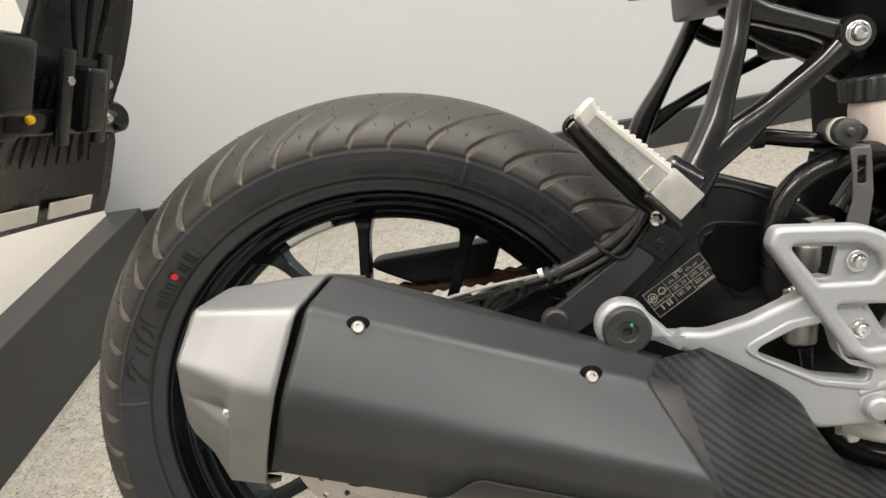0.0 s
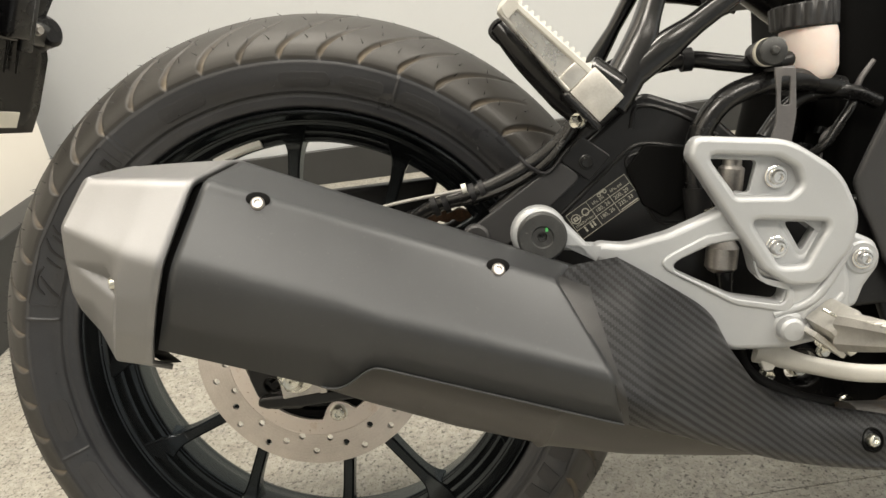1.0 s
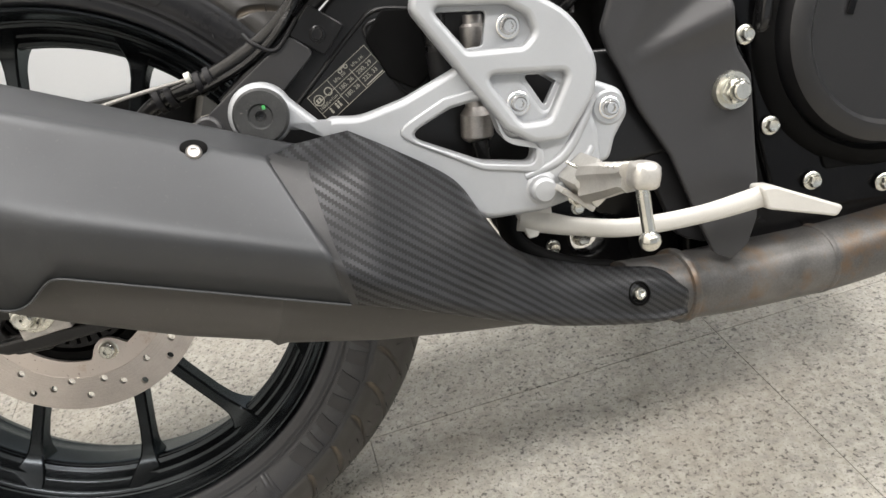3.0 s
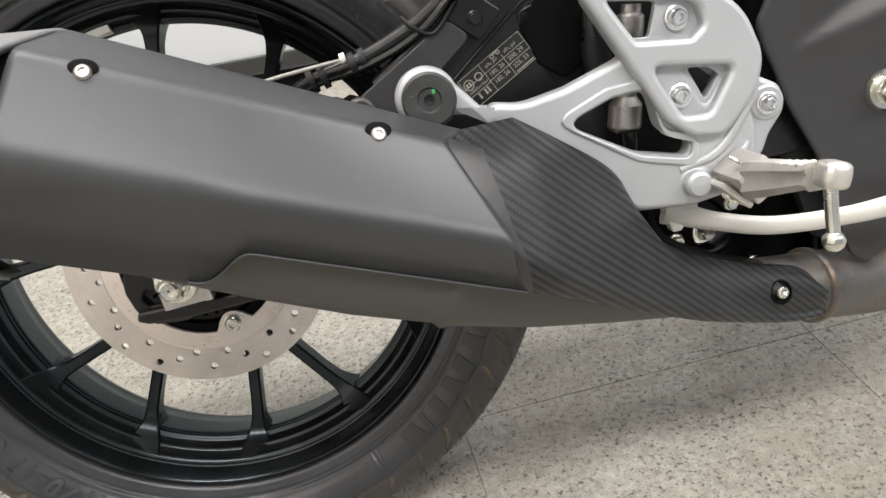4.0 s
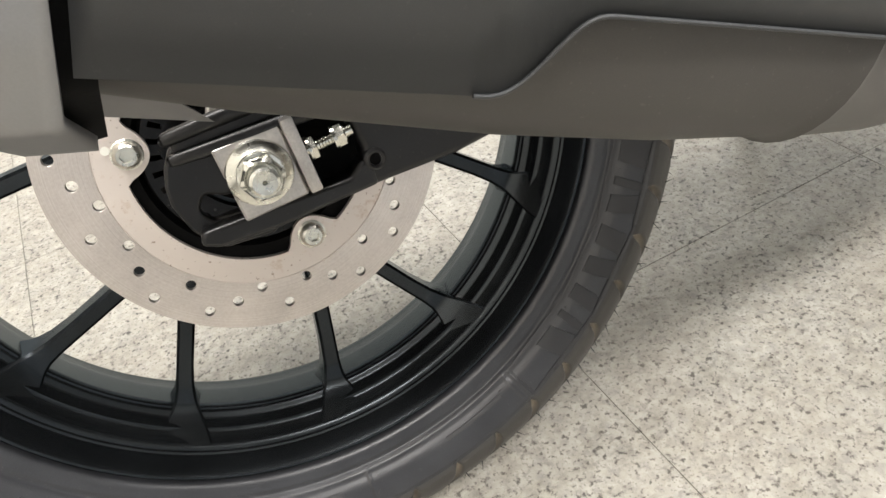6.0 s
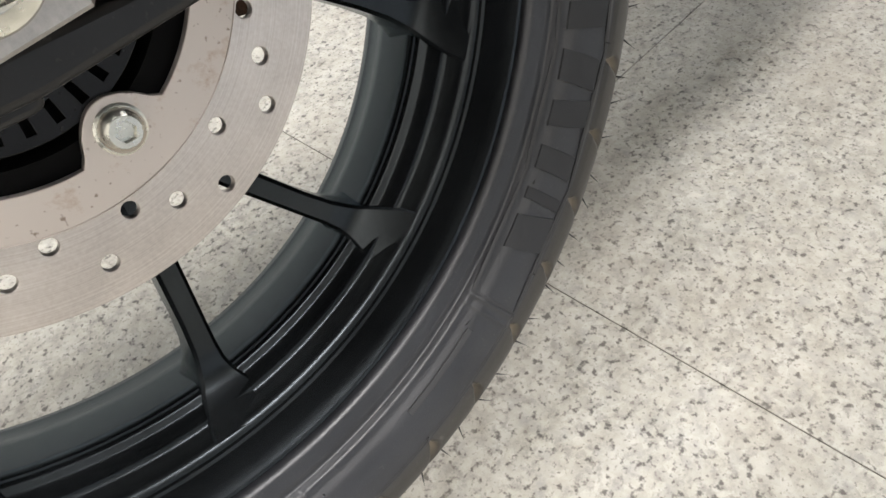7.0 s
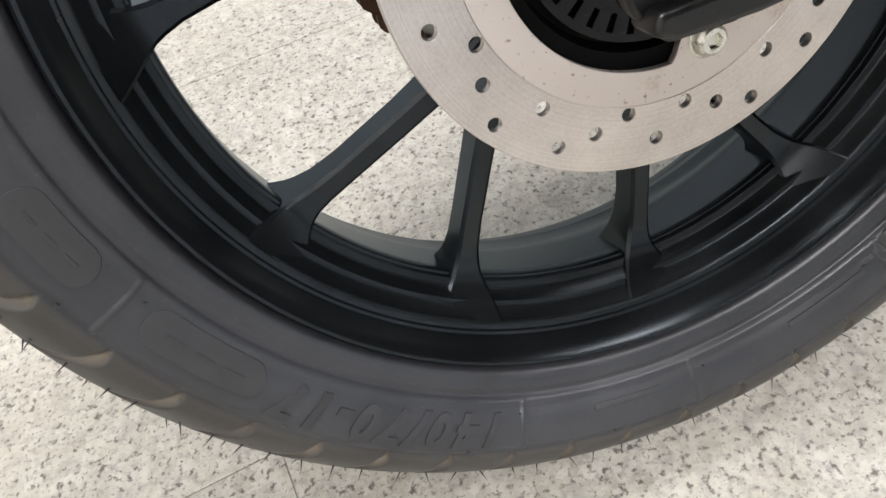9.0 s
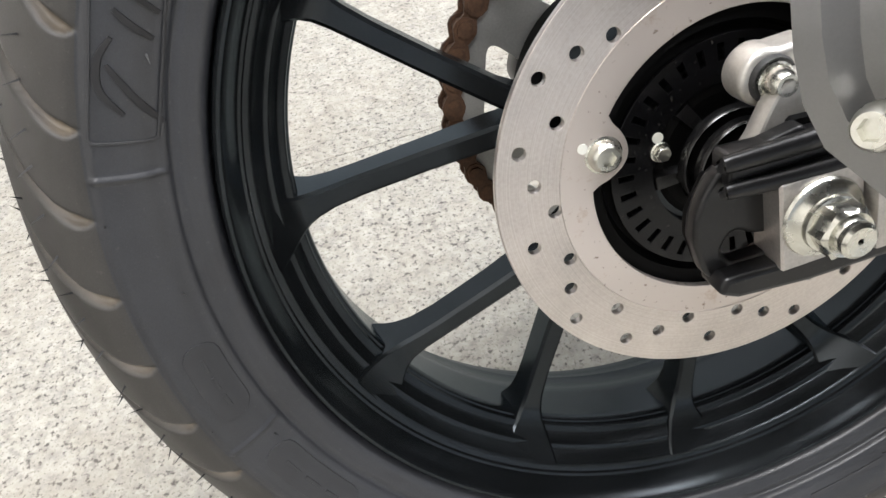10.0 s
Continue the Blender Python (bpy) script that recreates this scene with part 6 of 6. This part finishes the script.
for side in (-1, 1):
    if side < 0:
        hanger = beam([(0.272, 0.199), (0.2860, 0.2190), (0.2985, 0.2420), (0.3070, 0.2620), (0.3205, 0.2960), (0.3294, 0.3253), (0.348, 0.390)], [0.0135, 0.0142, 0.0118, 0.0092, 0.0080, 0.0078, 0.0085], (-0.190, -0.160), (-0.165, -0.135), "footrest_hanger", bike, M_HANGER, "black cast passenger footrest hanger")
        beam([(0.284, 0.2140), (0.3160, 0.2360), (0.3398, 0.2506), (0.3790, 0.2750), (0.404, 0.2925)], [0.0100, 0.0115, 0.0082, 0.0076, 0.0095], (-0.185, -0.166), (-0.160, -0.140), "arm", hanger, M_HANGER)
        beam([(0.405, 0.2940), (0.3900, 0.3005), (0.3759, 0.3071), (0.3461, 0.3198), (0.328, 0.330)], [0.0105, 0.0088, 0.0078, 0.0088, 0.0130], (-0.164, -0.162), (-0.142, -0.140), "arm", hanger, M_HANGER)
        part("hanger_boss", lathe([(-0.168, 0.001), (-0.168, 0.0125), (-0.164, 0.0140), (-0.140, 0.0140), (-0.140, 0.001)], 32, closed=False, centre=(0.4050, 0, 0.2945)), M_HANGER, hanger)
        socket_bolt(hanger, (0.4050, -0.168, 0.2945), 0.0066, 0.0065, 1.35, mat=M_BOLT)
    else:
        hanger = beam([(0.296, 0.205), (0.314, 0.243), (0.343, 0.287), (0.374, 0.336), (0.397, 0.375)], [0.0130, 0.0120, 0.0075, 0.0090, 0.010], (0.135, 0.120), (0.160, 0.145), "footrest_hanger", bike, M_HANGER, "black cast passenger footrest hanger on the far side")
        beam([(0.312, 0.230), (0.355, 0.2525), (0.3928, 0.2685), (0.4277, 0.2810), (0.480, 0.300)], [0.011, 0.0070, 0.0062, 0.0062, 0.008], (0.140, 0.140), (0.156, 0.150), "arm", hanger, M_HANGER)
        beam([(0.374, 0.340), (0.400, 0.322), (0.425, 0.318), (0.455, 0.312), (0.485, 0.300)], [0.008, 0.010, 0.012, 0.014, 0.012], (0.140, 0.140), (0.156, 0.150), "arm", hanger, M_HANGER)

foot = new("passenger_footrest")
foot.parent = bike
tagged(foot, "folded aluminium passenger footrest with a toothed edge")
PEG_M = Matrix.Translation((0.2261, -0.2080, 0.2415)) @ Matrix.Rotation(radians(49.5), 4, "Y")


def peg_ring(x, lo, hi, y0, y1, c=0.0012):
    """One chamfered cross section of the tapered footrest."""
    sec = [(y0, lo + c), (y0 + c, lo), (y1 - c, lo), (y1, lo + c), (y1, hi - c), (y1 - c, hi), (y0 + c, hi), (y0, hi - c)]
    return [PEG_M @ Vector((x, y, z)) for y, z in sec]


part("bar", ringed([peg_ring(-0.036, -0.0075, 0.0056, -0.0055, 0.008), peg_ring(0.033, -0.0122, 0.0090, -0.0055, 0.009)]), M_ALU, foot, "polished tapered footrest bar")
part("lower_ridge", ringed([peg_ring(-0.036, -0.0080, -0.0056, -0.0085, -0.004, 0.0008), peg_ring(0.031, -0.0128, -0.0100, -0.0095, -0.004, 0.0008)]), M_ALU, foot)
part("recess_end", rounded_box((0.020, -0.0092, -0.0105), (0.032, -0.0040, 0.0060), 0.0016, 2, PEG_M), M_ALU, foot)
part("tread", ringed([peg_ring(-0.037, 0.0020, 0.0060, -0.0088, 0.0080, 0.0009), peg_ring(0.033, 0.0050, 0.0098, -0.0098, 0.0095, 0.0009)]), M_PEDAL, foot, "worn pale tread edge")
part("tip", ringed([peg_ring(-0.0430, -0.0040, 0.0088, -0.0075, 0.0070, 0.0030), peg_ring(-0.0405, -0.0072, 0.0105, -0.0098, 0.0085, 0.0030), peg_ring(-0.0360, -0.0078, 0.0080, -0.0096, 0.0085, 0.0020), peg_ring(-0.0320, -0.0074, 0.0062, -0.0086, 0.0080, 0.0014)]), M_PEDAL, foot)
for k in range(13):
    x = -0.0335 + 0.0052 * k
    base = 0.0058 + 0.0038 * (x + 0.037) / 0.070
    deep = 0.0072 + 0.0010 * k / 12
    part("tooth", ringed([[PEG_M @ Vector(q) for q in ((x - 0.0025, -deep, base), (x + 0.0025, -deep, base), (x + 0.0006, -deep + 0.001, base + 0.0030), (x - 0.0006, -deep + 0.001, base + 0.0030))],
                          [PEG_M @ Vector(q) for q in ((x - 0.0025, deep, base), (x + 0.0025, deep, base), (x + 0.0006, deep - 0.001, base + 0.0030), (x - 0.0006, deep - 0.001, base + 0.0030))]]), M_PEDAL, foot)
part("hinge_block", rounded_box((0.032, -0.0110, -0.0122), (0.061, 0.0120, 0.0118), 0.0018, 2, PEG_M), M_CAST, foot, "squared aluminium hinge block")
part("clevis", rounded_box((0.030, -0.0130, -0.0172), (0.064, 0.0190, -0.0126), 0.0015, 1, PEG_M), M_HANGER, foot)
part("clevis_top", turned(lathe([(-0.011, 0.0001), (-0.011, 0.0085), (-0.009, 0.0100), (0.014, 0.0100), (0.016, 0.0085), (0.016, 0.0001)], 28, closed=False), PEG_M @ Vector((0.046, 0.004, 0.0130)), PEG_M.to_3x3() @ Vector((1, 0, 0.2))), M_HANGER, foot)
part("under_bar", tube([(0.196, -0.176, 0.262), (0.215, -0.182, 0.236), (0.238, -0.186, 0.208), (0.252, -0.184, 0.192)], [0.007, 0.0100, 0.0115, 0.0095], 12, 6), M_FRAME, foot)
part("helmet_hook", tube([(0.215, -0.176, 0.240), (0.206, -0.174, 0.246), (0.195, -0.172, 0.254), (0.191, -0.170, 0.261), (0.198, -0.170, 0.267), (0.210, -0.172, 0.260)], 0.0025, 8, 6), M_FRAME, foot)

# -- side panel, engine, linkage: all that fills the middle of the bike --
PANEL_LEFT = [(-0.0745, 0.5420), (-0.0660, 0.5290), (-0.0480, 0.5225), (0.0200, 0.5010), (0.0592, 0.4800), (0.0877, 0.4696), (0.1050, 0.4622), (0.1224, 0.4576), (0.1497, 0.4690), (0.1707, 0.4784), (0.2104, 0.4950), (0.2450, 0.5080)]
PANEL_RIGHT = [(-0.0745, 0.5440), (-0.0660, 0.5590), (-0.0455, 0.5690), (-0.0140, 0.5722), (0.0308, 0.5722), (0.0600, 0.5716), (0.0700, 0.5712), (0.0890, 0.5618), (0.1148, 0.5570), (0.1434, 0.5560), (0.1600, 0.5575), (0.2450, 0.5640)]
APEX = Vector((0.4690, 0.0930))
# the pressed creases fan out from one corner: degrees above level, and how far that ray stands out
FAN = [(-180.0, 0.0), (-40.0, 0.0), (0.0, 0.045), (16.0, 0.150), (33.0, 0.020), (62.0, 0.120), (118.0, 0.0), (180.0, 0.0)]


def panel_out(x, z):
    """How far the side panel stands out at a place, from its fan of soft creases."""
    d = Vector((x, z)) - APEX
    ang = math.degrees(math.atan2(d.y, d.x))
    f = 0.0
    for (a0, f0), (a1, f1) in zip(FAN, FAN[1:]):
        if a0 <= ang <= a1:
            k = (ang - a0) / (a1 - a0)
            k = 0.35 * k + 0.65 * k * k * (3 - 2 * k)
            f = f0 + (f1 - f0) * k
            break
    return f * d.length


rows = []
for z in np.concatenate([np.linspace(-0.0745, -0.045, 10), np.linspace(-0.040, 0.245, 58)]):
    x0, x1 = [float(np.interp(z, [q[0] for q in side], [q[1] for q in side])) for side in (PANEL_LEFT, PANEL_RIGHT)]
    row = []
    for u in np.concatenate([[0.0, 0.012, 0.03], np.linspace(0.06, 0.94, 34), [0.97, 0.988, 1.0]]):
        x = x0 + (x1 - x0) * u
        rim = 0.0030 * max(0.0, 1 - min(u, 1 - u) / 0.03) ** 2
        row.append(Vector((x, -0.155 - panel_out(x, z) + rim, z)))
    rows.append(row)
panel = part("side_panel", sheet(rows), M_PANEL, bike, "dark grey matt side panel round the swingarm pivot", 60)
sm = panel.modifiers.new("thickness", "SOLIDIFY")
sm.thickness, sm.offset = 0.004, -1
part("pivot_washer", lathe([(-0.159, 0.001), (-0.1605, 0.0140), (-0.158, 0.0152), (-0.150, 0.0152)], 40, closed=False, centre=(0.5540, 0, 0.0600)), M_ZINC, panel, "bright pivot washer")
hex_bolt(panel, (0.5540, -0.1600, 0.0600), 0.0100, 0.009, 1.05, OUT, "pivot_nut")
part("pivot_stud", lathe([(-0.1750, 0.0001), (-0.1748, 0.0058), (-0.1738, 0.0068), (-0.1670, 0.0070)], 28, closed=False, centre=(0.5540, 0, 0.0600)), M_ZINC, panel)
engine = part("engine", rounded_box((0.525, -0.118, -0.095), (0.900, 0.130, 0.330), 0.020, 3), M_ENGINE, bike, "black engine with a round clutch cover")
mesh_part("inner_shield", plate(fillet([(0.4560, 0.100, 0.01), (0.4830, 0.030, 0.03), (0.5080, -0.052, 0.02), (0.540, -0.066, 0.01), (0.545, 0.05, 0.02), (0.500, 0.118, 0.01)], 0.01), (), -0.138, -0.128, 0.0015, 1), M_PLASTIC, bike, "black plastic shield behind the side panel")
# Plain black blocks and tubes added to fill the shaded middle of the bike
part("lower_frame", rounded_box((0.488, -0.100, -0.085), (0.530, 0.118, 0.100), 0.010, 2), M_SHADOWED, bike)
part("rear_frame", rounded_box((0.478, -0.095, 0.080), (0.570, 0.100, 0.420), 0.015, 3), M_SHADOWED, bike, "added black block filling the dark middle behind the side panel")
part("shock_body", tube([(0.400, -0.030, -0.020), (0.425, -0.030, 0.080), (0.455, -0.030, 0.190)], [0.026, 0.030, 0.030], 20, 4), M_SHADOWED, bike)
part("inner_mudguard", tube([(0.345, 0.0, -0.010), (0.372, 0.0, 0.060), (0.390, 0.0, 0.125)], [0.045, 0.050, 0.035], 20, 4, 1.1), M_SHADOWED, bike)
lid_c = (0.7050, 0, 0.0820)
# this rim takes the shaded black instead of the engine's own paint
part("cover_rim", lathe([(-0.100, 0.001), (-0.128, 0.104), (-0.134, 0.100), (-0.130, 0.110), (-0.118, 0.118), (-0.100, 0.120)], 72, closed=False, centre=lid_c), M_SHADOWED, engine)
part("clutch_lid", lathe([(-0.125, 0.096), (-0.142, 0.092), (-0.147, 0.084), (-0.147, 0.078), (-0.143, 0.074), (-0.143, 0.001)], 72, closed=False, centre=lid_c), M_LID, engine, "satin black round clutch lid")
part("lid_mark", rounded_box((-0.003, -0.0012, -0.008), (0.003, 0.0, 0.008), 0.0004, 1, Matrix.Translation((0.665, -0.1435, 0.105)) @ Matrix.Rotation(radians(20), 4, "Y")), M_ENGINE, engine)
mesh_part("case_flange", plate(fillet([(0.570, 0.140, 0.02), (0.588, 0.080, 0.02), (0.592, 0.010, 0.02), (0.600, -0.040, 0.02), (0.640, -0.060, 0.02), (0.760, -0.070, 0.03), (0.83, 0.05, 0.04), (0.82, 0.2, 0.04), (0.62, 0.22, 0.04)], 0.02), (), -0.124, -0.108, 0.004, 2), M_ENGINE, engine)
for x, z in ((0.5850, 0.0970), (0.6010, 0.0210), (0.6350, -0.0330), (0.7000, -0.0480)):
    part("bolt_post", lathe([(-0.110, 0.001), (-0.128, 0.0068), (-0.126, 0.0078), (-0.108, 0.0085)], 20, closed=False, centre=(x, 0, z)), M_ENGINE, engine)
    hex_bolt(engine, (x, -0.1270, z), 0.0056, 0.007, 1.4)
# black plate on the case, painted as the shade of a hollow
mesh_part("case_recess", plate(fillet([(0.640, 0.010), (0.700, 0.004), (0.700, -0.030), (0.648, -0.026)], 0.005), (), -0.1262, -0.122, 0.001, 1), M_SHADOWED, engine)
part("vent_hose", tube([(0.6250, -0.125, 0.1620), (0.6200, -0.128, 0.1496), (0.6092, -0.130, 0.1378), (0.6023, -0.130, 0.1198), (0.5999, -0.128, 0.1036), (0.5990, -0.118, 0.0900)], 0.0062, 14, 6), M_HOSE, bike, "glossy black vent hose beside the engine")
part("side_hose", tube([(0.4850, -0.108, 0.1900), (0.4754, -0.115, 0.1764), (0.4661, -0.117, 0.1652), (0.4580, -0.117, 0.1538), (0.4513, -0.115, 0.1472), (0.4430, -0.108, 0.1400)], 0.0040, 12, 6), M_HOSE, bike)
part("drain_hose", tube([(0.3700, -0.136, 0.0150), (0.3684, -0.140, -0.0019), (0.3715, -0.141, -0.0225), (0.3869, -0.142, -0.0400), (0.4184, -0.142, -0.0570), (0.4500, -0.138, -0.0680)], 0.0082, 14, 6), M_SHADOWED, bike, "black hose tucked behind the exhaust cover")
linkage = mesh_part("suspension_linkage", plate(fillet([(0.360, -0.010), (0.385, -0.055), (0.430, -0.080), (0.520, -0.105), (0.530, -0.060), (0.470, -0.040), (0.440, -0.010)], 0.014), [circle(0.452, -0.055, 0.016)], -0.075, -0.050, 0.004, 2), M_ENGINE, bike, "black suspension linkage plates with bolts")
for x, z, r in ((0.4920, -0.0950, 0.0095), (0.4450, -0.0520, 0.0070), (0.4180, -0.0560, 0.0050)):
    hex_bolt(linkage, (x, -0.0760, z), r, 0.010, 1.3)
part("link_hanger", tube([(0.500, -0.070, -0.060), (0.515, -0.070, -0.085), (0.520, -0.070, -0.110)], [0.008, 0.007, 0.005], 12, 4), M_HEADER, linkage)

# side stand, its foot on the floor
stand_foot = INTO @ Vector((0.615, 0.190, 0.0055))
stand = part("side_stand", tube([(0.560, 0.090, -0.060), (0.585, 0.150, -0.160), tuple(stand_foot)], [0.011, 0.010, 0.009], 14, 6), M_FRAME, bike, "black steel side stand resting on the floor")
foot_bm = rounded_box((-0.034, -0.020, -0.0052), (0.034, 0.020, 0.004), 0.003, 2)
bmesh.ops.transform(foot_bm, matrix=INTO @ pose(0.615, 0.190, 0.0055, 0, 0, 15), verts=foot_bm.verts)
part("stand_foot", foot_bm, M_FRAME, stand)

# tail: rear mudguard and plate holder hanging behind the wheel
tail = new("plate_holder")
tail.parent = bike
tail.location = (-0.030, -0.012, 0.0)
tagged(tail, "black plastic rear mudguard and plate holder with small reflectors")
rows = []
for x, z, hw in ((-0.170, 0.560, 0.064), (-0.195, 0.500, 0.074), (-0.222, 0.440, 0.086), (-0.240, 0.395, 0.090), (-0.258, 0.350, 0.080), (-0.275, 0.315, 0.105), (-0.300, 0.262, 0.112), (-0.312, 0.238, 0.110)):
    side = 0.016 * min(1.0, max(0.0, (z - 0.35) / 0.10))
    rows.append([Vector((x + 0.012 * v * v, v * hw + side, z)) for v in np.linspace(-1, 1, 15)])
guard_bm = part("holder_panel", sheet(rows), M_TAIL, tail, "black curved holder panel", 50)
sm = guard_bm.modifiers.new("thickness", "SOLIDIFY")
sm.thickness, sm.offset = 0.005, 1
for v in np.linspace(-0.7, 0.7, 7):
    part("rib", tube([(-0.236, v * 0.060, 0.380), (-0.252, v * 0.070, 0.345), (-0.2745, v * 0.085, 0.298)], [0.0030, 0.0024, 0.0012], 8, 4), M_TAIL, tail)
part("lamp_block", rounded_box((-0.010, -0.018, -0.036), (0.012, 0.018, 0.030), 0.006, 3, Matrix.Translation((-0.232, 0.012, 0.360)) @ Matrix.Rotation(radians(20), 4, "Y")), M_TAIL, tail)
part("cross_bar", rounded_box((-0.010, -0.118, -0.013), (0.010, 0.084, 0.013), 0.0085, 3, Matrix.Translation((-0.250, 0, 0.338)) @ Matrix.Rotation(radians(22), 4, "Y")), M_TAIL, tail)
for y, z, x in ((-0.032, 0.372, -0.222), (0.045, 0.372, -0.226), (0.000, 0.338, -0.236), (0.052, 0.338, -0.238)):
    hex_bolt(tail, (x, y, z), 0.0046, 0.005, 1.3, (0.9, -0.3, -0.2), "screw", M_STEEL)
part("reflector", turned(lathe([(0, 0.0001), (0, 0.0046), (-0.003, 0.0038), (-0.004, 0.0001)], 20, closed=False), (-0.236, -0.084, 0.338), (0.9, -0.35, -0.1)), M_AMBER, tail, "small amber reflector")
for y in (-0.055, 0.045):
    part("reflective_strip", rounded_box((-0.0012, -0.040, -0.009), (0.0012, 0.040, 0.009), 0.0006, 1, Matrix.Translation((-0.2985, y, 0.252)) @ Matrix.Rotation(radians(25), 4, "Y")), M_PALE, tail, "pale reflective strip")
part("bar_end", rounded_box((-0.010, -0.128, -0.0185), (0.010, -0.086, 0.0185), 0.0095, 4, Matrix.Translation((-0.250, 0, 0.340)) @ Matrix.Rotation(radians(22), 4, "Y")), M_TAIL, tail)
part("bar_knob", turned(lathe([(0.012, 0.0001), (0.012, 0.0130), (0.008, 0.0170), (-0.008, 0.0170), (-0.012, 0.0130), (-0.012, 0.0001)], 24, closed=False), (-0.250, 0.084, 0.340), (0.9, -0.3, 0.1)), M_TAIL, tail)
part("side_housing", rounded_box((-0.014, -0.170, -0.034), (0.014, -0.092, 0.036), 0.010, 3, Matrix.Translation((-0.226, 0, 0.374)) @ Matrix.Rotation(radians(20), 4, "Y")), M_TAIL, tail)
for v in (-0.034, -0.006, 0.022):
    part("long_rib", tube([(-0.150, v * 1.6, 0.560), (-0.178, v * 1.2 + 0.012, 0.500), (-0.206, v + 0.016, 0.440), (-0.222, v * 0.6 + 0.012, 0.396)], [0.0045, 0.0042, 0.0036, 0.0026], 10, 6), M_TAIL, tail)
for y in (-0.036, 0.030):
    part("side_tab", rounded_box((-0.003, -0.010, -0.062), (0.003, 0.010, 0.030), 0.0025, 2, Matrix.Translation((-0.222, y, 0.372)) @ Matrix.Rotation(radians(20), 4, "Y")), M_TAIL, tail)
mesh_part("plate_board", plate(fillet([(-0.150, -0.070), (0.150, -0.070), (0.150, 0.070), (-0.150, 0.070)], 0.010), (), -0.001, 0.001, 0.0006, 1), M_PLASTIC, tail, "dark board behind the holder").matrix_local = Matrix.Translation((-0.318, 0.0, 0.310)) @ Matrix.Rotation(radians(22), 4, "Y") @ Matrix.Rotation(radians(90), 4, "Z")
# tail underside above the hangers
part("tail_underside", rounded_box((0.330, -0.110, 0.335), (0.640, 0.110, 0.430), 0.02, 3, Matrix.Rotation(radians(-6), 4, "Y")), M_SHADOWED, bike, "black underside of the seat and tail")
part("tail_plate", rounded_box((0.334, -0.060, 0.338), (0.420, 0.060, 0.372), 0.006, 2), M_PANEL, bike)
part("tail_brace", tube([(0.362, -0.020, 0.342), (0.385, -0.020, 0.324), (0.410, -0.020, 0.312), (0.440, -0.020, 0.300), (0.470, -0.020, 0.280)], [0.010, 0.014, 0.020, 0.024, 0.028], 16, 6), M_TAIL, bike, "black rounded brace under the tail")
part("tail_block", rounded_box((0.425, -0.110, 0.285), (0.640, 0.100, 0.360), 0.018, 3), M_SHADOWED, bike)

# ---- granite tiles, last ----
TILE, GAP = 0.455, 0.0007
tile_bm = rounded_box((-TILE / 2 + GAP / 2, -TILE / 2 + GAP / 2, -0.0015), (TILE / 2 - GAP / 2, TILE / 2 - GAP / 2, 0.0), 0.0004, 1)
tile_me = bpy.data.meshes.new("tile")
tile_bm.to_mesh(tile_me)
tile_bm.free()
finish(tile_me, M_GRANITE)
corner = Matrix.Rotation(-TURN, 3, "Z") @ Vector((0.206, -0.002, 0))
for i in range(-7, 12):
    for j in range(-12, 5):
        cx, cy = corner.x + (i + 0.5) * TILE, corner.y + (j + 0.5) * TILE
        if not (WEST - 0.1 < cx < EAST + 0.1 and SOUTH - 0.1 < cy < NORTH + 0.1):
            continue
        ob = new("tile", tile_me)
        ob.parent = floor
        ob.matrix_local = Matrix.Translation(room(cx, cy)) @ Matrix.Rotation(TURN, 4, "Z")
